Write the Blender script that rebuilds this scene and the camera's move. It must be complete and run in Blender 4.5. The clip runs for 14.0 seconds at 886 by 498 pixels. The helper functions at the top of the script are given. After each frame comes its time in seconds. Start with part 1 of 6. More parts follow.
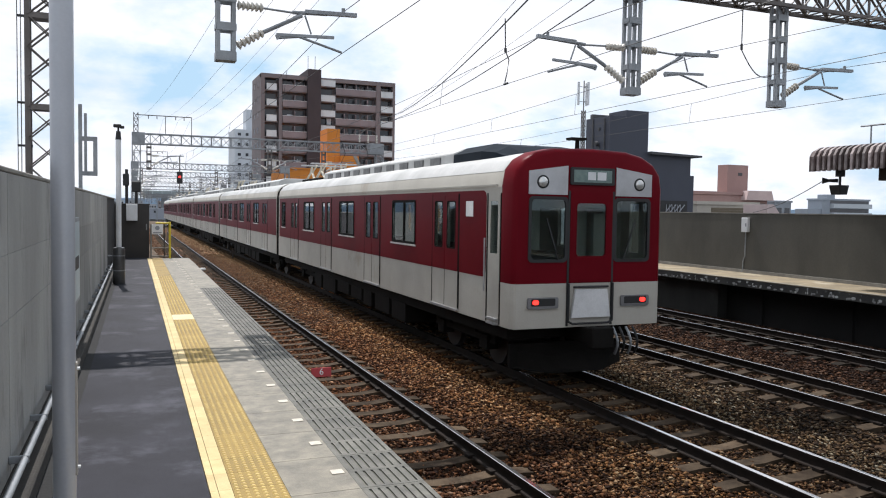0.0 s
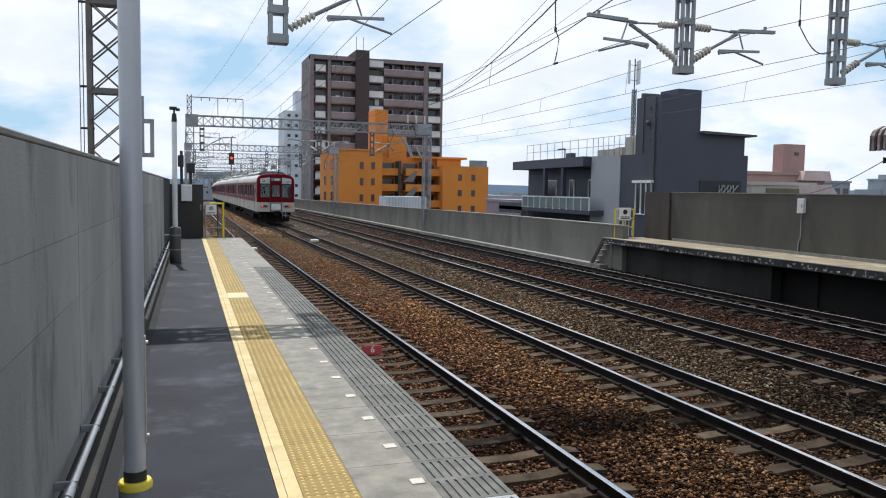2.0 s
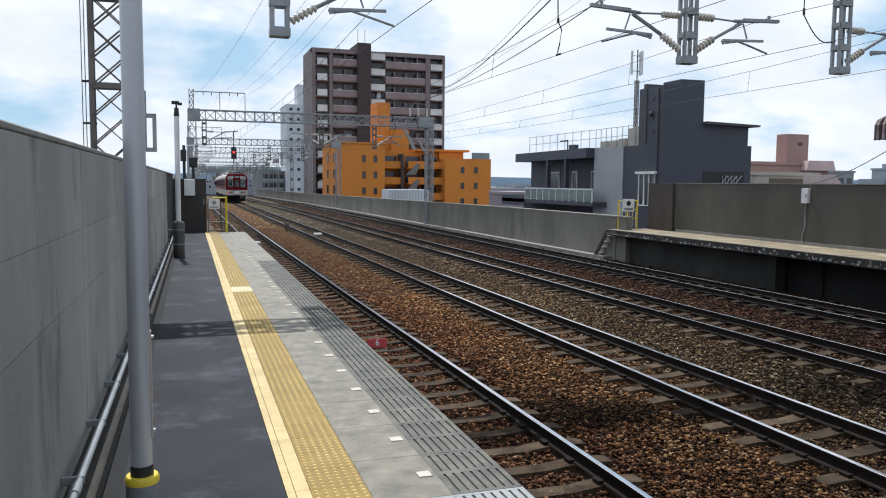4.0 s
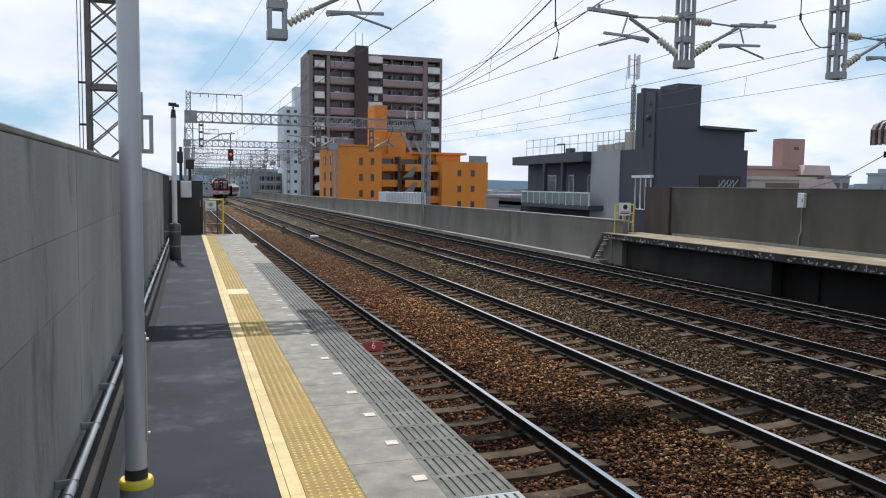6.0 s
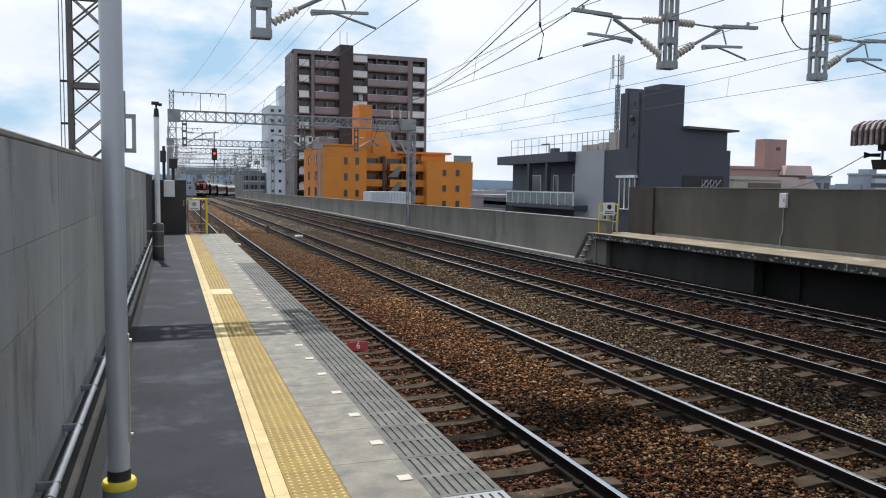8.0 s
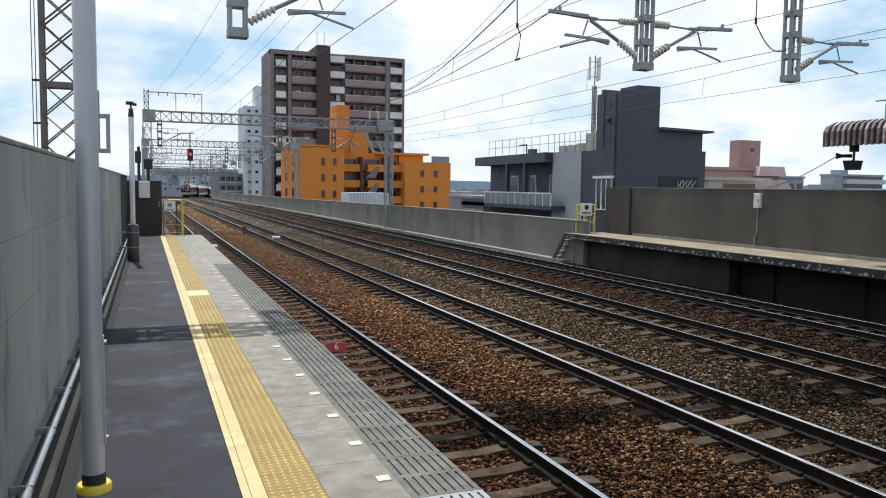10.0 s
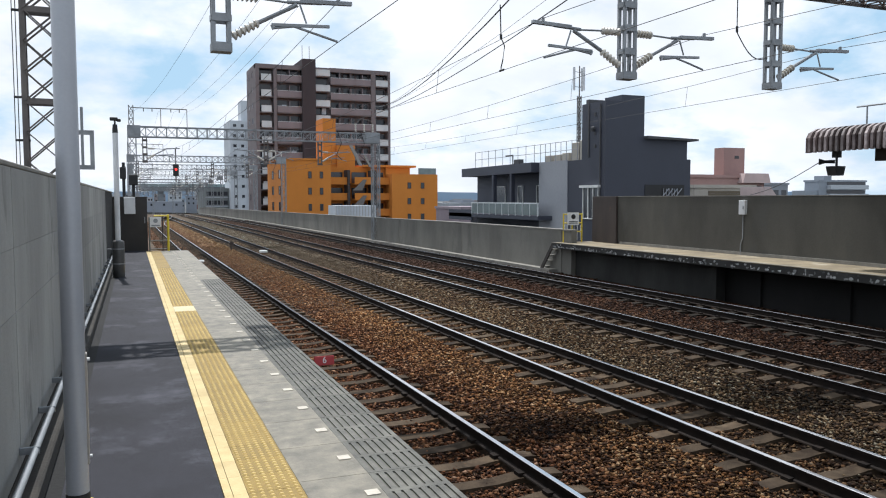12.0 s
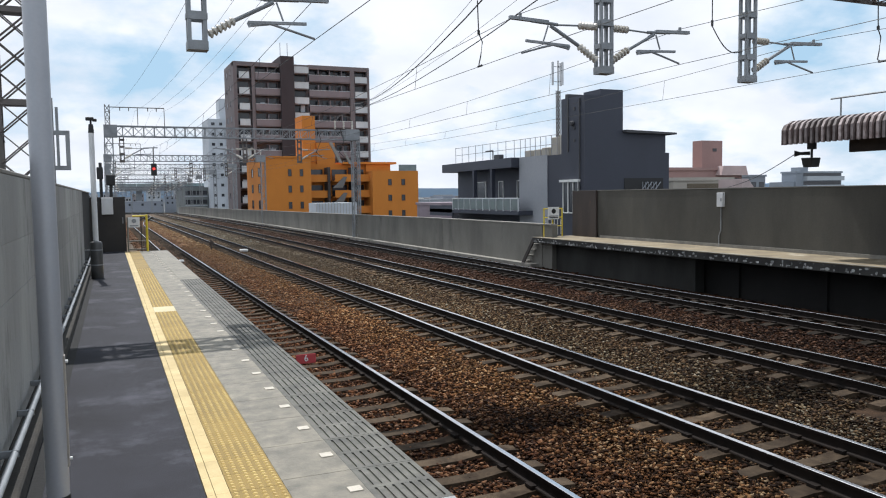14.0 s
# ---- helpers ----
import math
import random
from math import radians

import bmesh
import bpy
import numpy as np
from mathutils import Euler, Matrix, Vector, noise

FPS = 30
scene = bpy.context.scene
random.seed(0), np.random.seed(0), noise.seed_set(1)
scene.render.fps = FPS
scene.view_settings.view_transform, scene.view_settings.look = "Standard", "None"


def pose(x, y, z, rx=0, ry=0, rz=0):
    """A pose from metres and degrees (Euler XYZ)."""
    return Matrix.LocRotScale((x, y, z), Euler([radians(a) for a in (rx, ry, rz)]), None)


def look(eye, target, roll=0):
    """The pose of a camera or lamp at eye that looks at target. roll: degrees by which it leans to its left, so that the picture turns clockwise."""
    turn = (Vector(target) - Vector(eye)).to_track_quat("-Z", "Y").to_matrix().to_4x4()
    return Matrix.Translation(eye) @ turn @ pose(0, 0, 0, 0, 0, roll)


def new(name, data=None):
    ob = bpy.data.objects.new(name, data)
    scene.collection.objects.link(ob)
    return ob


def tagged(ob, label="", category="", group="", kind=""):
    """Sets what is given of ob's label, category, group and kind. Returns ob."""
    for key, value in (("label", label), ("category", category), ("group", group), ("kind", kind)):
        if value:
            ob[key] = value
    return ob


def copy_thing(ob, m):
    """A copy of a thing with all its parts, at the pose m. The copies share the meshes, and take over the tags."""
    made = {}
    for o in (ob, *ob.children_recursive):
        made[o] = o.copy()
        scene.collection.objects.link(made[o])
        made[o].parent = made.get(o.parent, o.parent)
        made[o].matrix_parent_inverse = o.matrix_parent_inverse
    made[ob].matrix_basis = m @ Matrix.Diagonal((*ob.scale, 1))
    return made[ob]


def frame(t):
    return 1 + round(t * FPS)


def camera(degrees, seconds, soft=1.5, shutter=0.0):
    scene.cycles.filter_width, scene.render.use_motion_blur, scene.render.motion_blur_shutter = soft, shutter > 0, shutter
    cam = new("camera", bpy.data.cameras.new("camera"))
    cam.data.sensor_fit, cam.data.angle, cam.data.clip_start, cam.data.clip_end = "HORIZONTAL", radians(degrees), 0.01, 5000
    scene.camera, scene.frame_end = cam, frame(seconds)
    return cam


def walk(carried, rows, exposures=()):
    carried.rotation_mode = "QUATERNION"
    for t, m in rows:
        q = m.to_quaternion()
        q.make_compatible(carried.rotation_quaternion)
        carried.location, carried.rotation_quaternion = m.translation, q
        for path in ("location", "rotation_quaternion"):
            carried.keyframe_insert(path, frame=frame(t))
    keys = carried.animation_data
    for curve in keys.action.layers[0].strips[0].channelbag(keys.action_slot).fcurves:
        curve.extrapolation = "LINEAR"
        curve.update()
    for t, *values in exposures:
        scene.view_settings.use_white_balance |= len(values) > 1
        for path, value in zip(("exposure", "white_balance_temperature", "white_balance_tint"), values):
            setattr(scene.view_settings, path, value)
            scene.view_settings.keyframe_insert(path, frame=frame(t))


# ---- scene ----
cam = camera(59.0, 14.0, soft=1.1)
WALK = [
    (0, 0.036, 0.033, 1.703, -22.14, -2.84, -0.92),
    (0.5, 0.026, 0.036, 1.697, -19.70, -3.44, -0.97),
    (1, 0.012, 0.031, 1.700, -18.67, -3.49, -0.95),
    (1.5, -0.020, -0.030, 1.705, -18.50, -4.05, -0.98),
    (2, -0.015, -0.029, 1.704, -18.68, -4.31, -0.92),
    (2.5, -0.016, -0.024, 1.705, -18.25, -4.48, -0.57),
    (3, -0.018, -0.010, 1.698, -18.35, -4.96, -0.63),
    (5.5, -0.022, -0.001, 1.704, -18.57, -4.60, -0.42),
    (6, -0.018, 0.003, 1.702, -18.72, -4.63, -0.75),
    (6.5, -0.009, 0.000, 1.706, -19.46, -4.20, -0.78),
    (7, -0.007, -0.003, 1.706, -19.92, -3.83, -0.97),
    (7.5, -0.011, 0.001, 1.704, -19.55, -3.87, -0.93),
    (8, -0.019, -0.006, 1.705, -19.82, -4.64, -0.82),
    (8.5, -0.021, 0.003, 1.701, -20.80, -4.66, -1.04),
    (11, -0.018, -0.009, 1.699, -21.82, -4.25, -0.52),
    (11.5, 0.001, -0.001, 1.700, -22.22, -3.58, -0.14),
    (12, -0.004, 0.001, 1.695, -22.36, -3.71, 0.07),
    (12.5, 0.000, 0.000, 1.700, -22.00, -4.00, 0.40),
    (13, 0.003, -0.014, 1.701, -22.43, -4.02, 0.85),
    (13.5, 0.005, -0.017, 1.694, -22.95, -4.13, 0.98),
    (14, 0.003, -0.027, 1.698, -23.75, -4.01, 0.82),
]
walk(cam, [(t, pose(x, y, z, 90 + p, r, w)) for t, x, y, z, w, p, r in WALK], exposures=[(0, 0.10, 6150, 12.5), (0.5, 0.08, 6080, 12), (1.0, 0.0, 6000, 11.5), (2.5, -0.04, 5920, 10), (6.0, -0.10, 5920, 10), (7.5, -0.12, 5930, 10), (8.5, 0.0, 6040, 10.5), (11.5, 0.02, 5980, 10), (14, -0.05, 6020, 10.5)])

# ---- sky, sun ----
SUN_WAY = Vector((-0.25, 3.2, 6.2)).normalized()
world = bpy.data.worlds.new("sky")
scene.world = world
world.use_nodes = True
wt = world.node_tree
wt.nodes.clear()


def wnode(kind, **sets):
    n = wt.nodes.new(kind)
    for k, v in sets.items():
        n.inputs[k].default_value = v
    return n


w_out = wnode("ShaderNodeOutputWorld")
w_bg = wnode("ShaderNodeBackground", Strength=0.071)
w_sky = wnode("ShaderNodeTexSky")
w_sky.sky_type, w_sky.sun_disc = "NISHITA", False
w_sky.sun_elevation = math.asin(SUN_WAY.z)
w_sky.sun_rotation = math.atan2(SUN_WAY.x, SUN_WAY.y)
w_sky.air_density, w_sky.dust_density = 1.0, 1.2
w_co = wnode("ShaderNodeTexCoord")
w_sep = wnode("ShaderNodeSeparateXYZ")
w_up = wnode("ShaderNodeMath")
w_up.operation = "ADD"
w_up.inputs[1].default_value = 0.42
w_div = wnode("ShaderNodeVectorMath")
w_div.operation = "DIVIDE"
w_comb = wnode("ShaderNodeCombineXYZ")
w_n1 = wnode("ShaderNodeTexNoise", Scale=2.3, Detail=10.0, Roughness=0.55)
w_ramp = wnode("ShaderNodeValToRGB")
w_ramp.color_ramp.elements[0].position, w_ramp.color_ramp.elements[1].position = 0.36, 0.52
w_n2 = wnode("ShaderNodeTexNoise", Scale=4.2, Detail=6.0, Roughness=0.5)
w_shade = wnode("ShaderNodeValToRGB")
w_shade.color_ramp.elements[0].position, w_shade.color_ramp.elements[1].position = 0.32, 0.62
w_shade.color_ramp.elements[0].color = (12.5, 12.8, 13.2, 1)
w_shade.color_ramp.elements[1].color = (15.2, 15.1, 15.0, 1)
w_mix = wnode("ShaderNodeMixRGB")
lk = wt.links.new
lk(w_co.outputs["Generated"], w_sep.inputs[0])
lk(w_sep.outputs["Z"], w_up.inputs[0])
for a in "XYZ":
    lk(w_up.outputs[0], w_comb.inputs[a])
lk(w_co.outputs["Generated"], w_div.inputs[0])
lk(w_comb.outputs[0], w_div.inputs[1])
lk(w_div.outputs[0], w_n1.inputs["Vector"])
lk(w_div.outputs[0], w_n2.inputs["Vector"])
lk(w_n1.outputs[0], w_ramp.inputs[0])
lk(w_n2.outputs[0], w_shade.inputs[0])
lk(w_ramp.outputs[0], w_mix.inputs[0])
w_blue = wnode("ShaderNodeMixRGB")
w_blue.inputs[0].default_value = 0.8
w_blue.inputs[2].default_value = (7.7, 11.0, 13.3, 1)
lk(w_sky.outputs[0], w_blue.inputs[1])
lk(w_blue.outputs[0], w_mix.inputs[1])
lk(w_shade.outputs[0], w_mix.inputs[2])
lk(w_mix.outputs[0], w_bg.inputs["Color"])
lk(w_bg.outputs[0], w_out.inputs[0])

sun = new("sun", bpy.data.lights.new("sun", "SUN"))
sun.data.energy, sun.data.angle, sun.data.color = 5.0, radians(0.6), (1.0, 0.95, 0.87)
sun.matrix_world = look(SUN_WAY * 60, (0, 0, 0))


# ---- materials ----
def mat(name, c1, c2=None, scale=1.5, rough=0.7, bump=0.0, bump_scale=40.0, metal=0.0, fine=0.15, vary=0.0, island=0.0, streak=1.0, spec=0.5, local=False, stain=None, stain_scale=0.6, stain_at=0.55):
    """Two-scale noise material. streak stretches the large noise upright; vary: by object; island: by loose piece."""
    m = bpy.data.materials.new(name)
    m.use_nodes = True
    nt = m.node_tree
    b = nt.nodes["Principled BSDF"]
    b.inputs["Roughness"].default_value, b.inputs["Metallic"].default_value = rough, metal
    b.inputs["Specular IOR Level"].default_value = spec
    L = nt.links.new
    co = nt.nodes.new("ShaderNodeTexCoord" if local else "ShaderNodeNewGeometry")
    way = co.outputs["Object" if local else "Position"]
    mp = nt.nodes.new("ShaderNodeMapping")
    mp.inputs["Scale"].default_value = (1, 1, 1 / streak)
    L(way, mp.inputs[0])
    n1 = nt.nodes.new("ShaderNodeTexNoise")
    n1.inputs["Scale"].default_value, n1.inputs["Detail"].default_value, n1.inputs["Roughness"].default_value = scale, 6, 0.6
    L(mp.outputs[0], n1.inputs["Vector"])
    r1 = nt.nodes.new("ShaderNodeValToRGB")
    r1.color_ramp.elements[0].position, r1.color_ramp.elements[1].position = 0.33, 0.67
    c2 = c2 or tuple(v * 0.8 for v in c1)
    r1.color_ramp.elements[0].color, r1.color_ramp.elements[1].color = (*c2, 1), (*c1, 1)
    L(n1.outputs[0], r1.inputs[0])
    col = r1.outputs[0]
    if stain:
        n3 = nt.nodes.new("ShaderNodeTexNoise")
        n3.inputs["Scale"].default_value, n3.inputs["Detail"].default_value = stain_scale, 8
        n3.inputs["Roughness"].default_value = 0.7
        L(mp.outputs[0], n3.inputs["Vector"])
        r3 = nt.nodes.new("ShaderNodeValToRGB")
        r3.color_ramp.elements[0].position, r3.color_ramp.elements[1].position = stain_at, stain_at + 0.12
        L(n3.outputs[0], r3.inputs[0])
        x3 = nt.nodes.new("ShaderNodeMixRGB")
        x3.inputs[2].default_value = (*stain, 1)
        L(r3.outputs[0], x3.inputs[0])
        L(col, x3.inputs[1])
        col = x3.outputs[0]
    n2 = nt.nodes.new("ShaderNodeTexNoise")
    n2.inputs["Scale"].default_value, n2.inputs["Detail"].default_value = bump_scale, 4
    L(way, n2.inputs["Vector"])
    hs = nt.nodes.new("ShaderNodeHueSaturation")
    L(col, hs.inputs["Color"])
    amount = nt.nodes.new("ShaderNodeMath")
    amount.operation = "MULTIPLY_ADD"
    amount.inputs[1].default_value, amount.inputs[2].default_value = 2 * fine, 1 - fine
    L(n2.outputs[0], amount.inputs[0])
    val = amount.outputs[0]
    for k, kind, out in ((vary, "ShaderNodeObjectInfo", "Random"), (island, "ShaderNodeNewGeometry", "Random Per Island")):
        if k:
            oi = nt.nodes.new(kind)
            ma = nt.nodes.new("ShaderNodeMath")
            ma.operation = "MULTIPLY_ADD"
            ma.inputs[1].default_value, ma.inputs[2].default_value = 2 * k, 1 - k
            L(oi.outputs[out], ma.inputs[0])
            mu = nt.nodes.new("ShaderNodeMath")
            mu.operation = "MULTIPLY"
            L(val, mu.inputs[0]), L(ma.outputs[0], mu.inputs[1])
            val = mu.outputs[0]
    L(val, hs.inputs["Value"])
    L(hs.outputs[0], b.inputs["Base Color"])
    if bump:
        bp = nt.nodes.new("ShaderNodeBump")
        bp.inputs["Strength"].default_value, bp.inputs["Distance"].default_value = bump, 0.01
        L(n2.outputs[0], bp.inputs["Height"])
        L(bp.outputs[0], b.inputs["Normal"])
    return m


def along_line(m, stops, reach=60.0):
    """Multiplies a material's colour by a ramp along the line: dirt and cloud shade near, paler further on."""
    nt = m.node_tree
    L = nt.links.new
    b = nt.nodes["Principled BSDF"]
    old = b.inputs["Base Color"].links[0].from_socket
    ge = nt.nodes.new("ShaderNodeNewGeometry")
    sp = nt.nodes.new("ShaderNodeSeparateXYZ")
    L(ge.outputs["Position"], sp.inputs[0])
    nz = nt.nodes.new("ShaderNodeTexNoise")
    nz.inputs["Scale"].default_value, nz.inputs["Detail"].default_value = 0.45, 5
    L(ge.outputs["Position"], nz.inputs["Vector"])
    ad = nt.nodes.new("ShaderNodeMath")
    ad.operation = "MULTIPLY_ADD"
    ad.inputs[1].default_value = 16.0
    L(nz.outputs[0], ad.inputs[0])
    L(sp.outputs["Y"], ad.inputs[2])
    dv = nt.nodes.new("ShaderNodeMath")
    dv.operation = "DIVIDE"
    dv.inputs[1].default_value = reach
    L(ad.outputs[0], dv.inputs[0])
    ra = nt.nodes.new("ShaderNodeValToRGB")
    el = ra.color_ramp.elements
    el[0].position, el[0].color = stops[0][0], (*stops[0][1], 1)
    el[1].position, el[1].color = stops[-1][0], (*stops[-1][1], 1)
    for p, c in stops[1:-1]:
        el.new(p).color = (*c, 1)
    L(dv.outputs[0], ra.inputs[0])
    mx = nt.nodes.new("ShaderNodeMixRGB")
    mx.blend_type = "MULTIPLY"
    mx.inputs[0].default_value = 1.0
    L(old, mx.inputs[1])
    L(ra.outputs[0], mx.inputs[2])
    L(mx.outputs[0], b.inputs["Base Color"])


def glow(name, c, strength):
    m = bpy.data.materials.new(name)
    m.use_nodes = True
    b = m.node_tree.nodes["Principled BSDF"]
    b.inputs["Base Color"].default_value = (*c, 1)
    b.inputs["Emission Color"].default_value = (*c, 1)
    b.inputs["Emission Strength"].default_value = strength
    return m


CONCRETE = mat("weathered_concrete", (0.335, 0.330, 0.312), (0.175, 0.172, 0.164), 0.7, 0.9, 0.3, 60, fine=0.16, vary=0.10, streak=3.0, stain=(0.120, 0.117, 0.111), stain_scale=1.7, stain_at=0.55)
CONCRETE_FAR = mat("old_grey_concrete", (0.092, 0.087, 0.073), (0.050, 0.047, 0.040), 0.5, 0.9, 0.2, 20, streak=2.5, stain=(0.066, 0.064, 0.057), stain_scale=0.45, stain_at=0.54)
PARAPET = mat("parapet_concrete", (0.185, 0.178, 0.155), (0.112, 0.107, 0.094), 0.5, 0.9, 0.2, 20, vary=0.1, streak=2.5, stain=(0.095, 0.092, 0.082), stain_scale=0.45, stain_at=0.56)
# Pier grey is lowered to hold the shade beneath the platform.
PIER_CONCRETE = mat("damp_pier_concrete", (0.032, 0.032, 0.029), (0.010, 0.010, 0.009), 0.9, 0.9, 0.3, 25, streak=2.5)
# Near-black, with the recess shade under the opposite platform put into it.
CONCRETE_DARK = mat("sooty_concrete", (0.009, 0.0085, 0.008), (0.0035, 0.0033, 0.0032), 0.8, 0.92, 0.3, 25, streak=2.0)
COPING = mat("coping_concrete", (0.24, 0.228, 0.20), (0.15, 0.142, 0.127), 3.0, 0.9, 0.3, 50)
ASPHALT = mat("platform_asphalt", (0.019, 0.019, 0.027), (0.007, 0.007, 0.011), 1.3, 0.8, 0.4, 220, fine=0.35, spec=0.35, stain=(0.050, 0.050, 0.063), stain_scale=1.1, stain_at=0.53)
SLAB = mat("platform_slab", (0.222, 0.198, 0.150), (0.108, 0.098, 0.077), 6.0, 0.62, 0.3, 90, fine=0.25, vary=0.12, stain=(0.105, 0.094, 0.074), stain_scale=3.2, stain_at=0.55)
SLAB_DIRTY = mat("dirty_grooved_slab", (0.120, 0.115, 0.095), (0.050, 0.048, 0.041), 5.0, 0.68, 0.3, 90, fine=0.25, vary=0.16, stain=(0.052, 0.050, 0.043), stain_scale=1.3, stain_at=0.54)
SLAB_NEW = mat("newer_pale_slab", (0.30, 0.305, 0.30), (0.22, 0.225, 0.225), 1.6, 0.85, 0.25, 90, fine=0.15)
GROOVE = mat("groove_bottom", (0.115, 0.108, 0.088), (0.07, 0.066, 0.056), 4.0, 0.9, 0.2, 80)
YELLOW_TILE = mat("tactile_yellow", (0.255, 0.165, 0.028), (0.185, 0.12, 0.021), 2.2, 0.7, 0.15, 90, fine=0.2, vary=0.09, stain=(0.21, 0.145, 0.05), stain_scale=1.4, stain_at=0.58)
LINE_TILE = mat("pale_yellow_line", (0.55, 0.425, 0.205), (0.43, 0.32, 0.14), 4.0, 0.7, 0.15, 90, fine=0.18, vary=0.07, stain=(0.30, 0.215, 0.10), stain_scale=2.6, stain_at=0.60)
TILE_PALE = mat("cream_tile", (0.55, 0.48, 0.29), None, 3.0, 0.7, 0.1, 80)
WHITE_STUD = mat("white_stud", (0.52, 0.47, 0.39), None, 20.0, 0.6)
BALLAST = mat("ballast_bed", (0.082, 0.050, 0.030), (0.024, 0.016, 0.011), 6.0, 0.85, 1.0, 45, spec=0.1, fine=0.6)
SLEEPER = mat("sleeper_concrete", (0.088, 0.063, 0.041), (0.030, 0.021, 0.014), 3.0, 0.85, 0.4, 60, spec=0.1, vary=0.25, stain=(0.026, 0.017, 0.011), stain_scale=2.5, stain_at=0.52)
RAIL_SIDE = mat("rail_rust", (0.020, 0.014, 0.011), (0.010, 0.008, 0.007), 5.0, 0.8, 0.2, 60, spec=0.15)
RAIL_TOP = mat("rail_polished", (0.66, 0.66, 0.67), (0.54, 0.54, 0.56), 4.0, 0.16, metal=1.0, fine=0.05)
STEEL_GREY = mat("galvanised_steel", (0.30, 0.315, 0.33), (0.20, 0.21, 0.22), 2.0, 0.55, 0.1, 60, metal=0.35)
STEEL_MAST = mat("mast_steel", (0.145, 0.128, 0.118), (0.085, 0.074, 0.068), 1.5, 0.6, 0.15, 50, metal=0.2, stain=(0.14, 0.09, 0.06), stain_scale=1.2, stain_at=0.6)
POLE_GREY = mat("painted_pole", (0.40, 0.41, 0.44), (0.34, 0.35, 0.38), 1.5, 0.35, 0.05, 60, metal=0.3, fine=0.06)
POLE_WHITE = mat("white_pole", (0.66, 0.67, 0.68), None, 2.0, 0.4, fine=0.06)
BLACK = mat("black_rubber", (0.015, 0.015, 0.016), None, 3.0, 0.6)
SAFETY_YELLOW = mat("safety_yellow", (0.72, 0.56, 0.03), (0.55, 0.42, 0.03), 4.0, 0.5)
WIRE = mat("copper_wire", (0.05, 0.05, 0.05), None, 3.0, 0.6, metal=0.3)
CERAMIC = mat("insulator_ceramic", (0.58, 0.55, 0.49), (0.42, 0.39, 0.34), 8.0, 0.35)
RUST = mat("rusty_steel", (0.055, 0.042, 0.036), (0.030, 0.025, 0.023), 1.5, 0.85, 0.3, 40, stain=(0.25, 0.10, 0.04), stain_scale=2.0, stain_at=0.63, streak=4.0)
CABINET_DARK = mat("dark_cabinet", (0.035, 0.030, 0.027), (0.022, 0.02, 0.019), 1.5, 0.6, 0.1, 40)
BROWN_PAINT = mat("brown_roof_paint", (0.075, 0.045, 0.038), (0.05, 0.033, 0.029), 2.0, 0.55, 0.1, 40)
RIB_PAINT = mat("worn_rib_paint", (0.34, 0.29, 0.28), (0.10, 0.07, 0.065), 4.0, 0.5, vary=0.5)
SIGN_RED = mat("sign_red", (0.42, 0.03, 0.035), None, 3.0, 0.5)
SIGN_WHITE = mat("sign_white", (0.78, 0.78, 0.76), None, 3.0, 0.5)
TAN = mat("far_platform_paving", (0.25, 0.20, 0.122), (0.155, 0.125, 0.08), 1.2, 0.85, 0.2, 40, stain=(0.36, 0.32, 0.24), stain_scale=1.0, stain_at=0.55)
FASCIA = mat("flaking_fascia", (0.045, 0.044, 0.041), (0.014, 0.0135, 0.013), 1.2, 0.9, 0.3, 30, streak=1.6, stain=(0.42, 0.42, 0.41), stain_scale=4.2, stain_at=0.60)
TRAIN_RED = mat("train_maroon", (0.125, 0.006, 0.011), (0.095, 0.0045, 0.0085), 0.6, 0.35, fine=0.08, spec=0.03, local=True)
TRAIN_WHITE = mat("train_white", (0.43, 0.41, 0.365), (0.35, 0.33, 0.29), 0.8, 0.5, fine=0.08, spec=0.08, local=True, stain=(0.32, 0.29, 0.24), stain_scale=0.9, stain_at=0.58)
TRAIN_ROOF = mat("train_roof", (0.45, 0.45, 0.44), (0.30, 0.30, 0.29), 0.8, 0.55, local=True)
TRAIN_DARK = mat("underframe_black", (0.012, 0.011, 0.010), (0.007, 0.0065, 0.006), 2.0, 0.85, 0.2, 30, spec=0.1, local=True)
SILVER = mat("brushed_silver", (0.45, 0.45, 0.46), None, 3.0, 0.35, metal=0.5, fine=0.05, local=True)
SASH = mat("window_sash", (0.60, 0.55, 0.53), None, 3.0, 0.4, metal=0.4)
TAIL_RED = glow("tail_lamp", (1.0, 0.03, 0.02), 2.6)
SIGNAL_RED = glow("signal_lamp", (1.0, 0.04, 0.03), 1.8)
PANTO = mat("pale_pantograph_paint", (0.66, 0.60, 0.48), None, 4.0, 0.4, local=True)
HEADLAMP = mat("headlamp_glass", (0.62, 0.62, 0.60), None, 3.0, 0.12, metal=0.6)
BOARD = mat("destination_board", (0.16, 0.22, 0.20), (0.10, 0.15, 0.14), 12.0, 0.3)


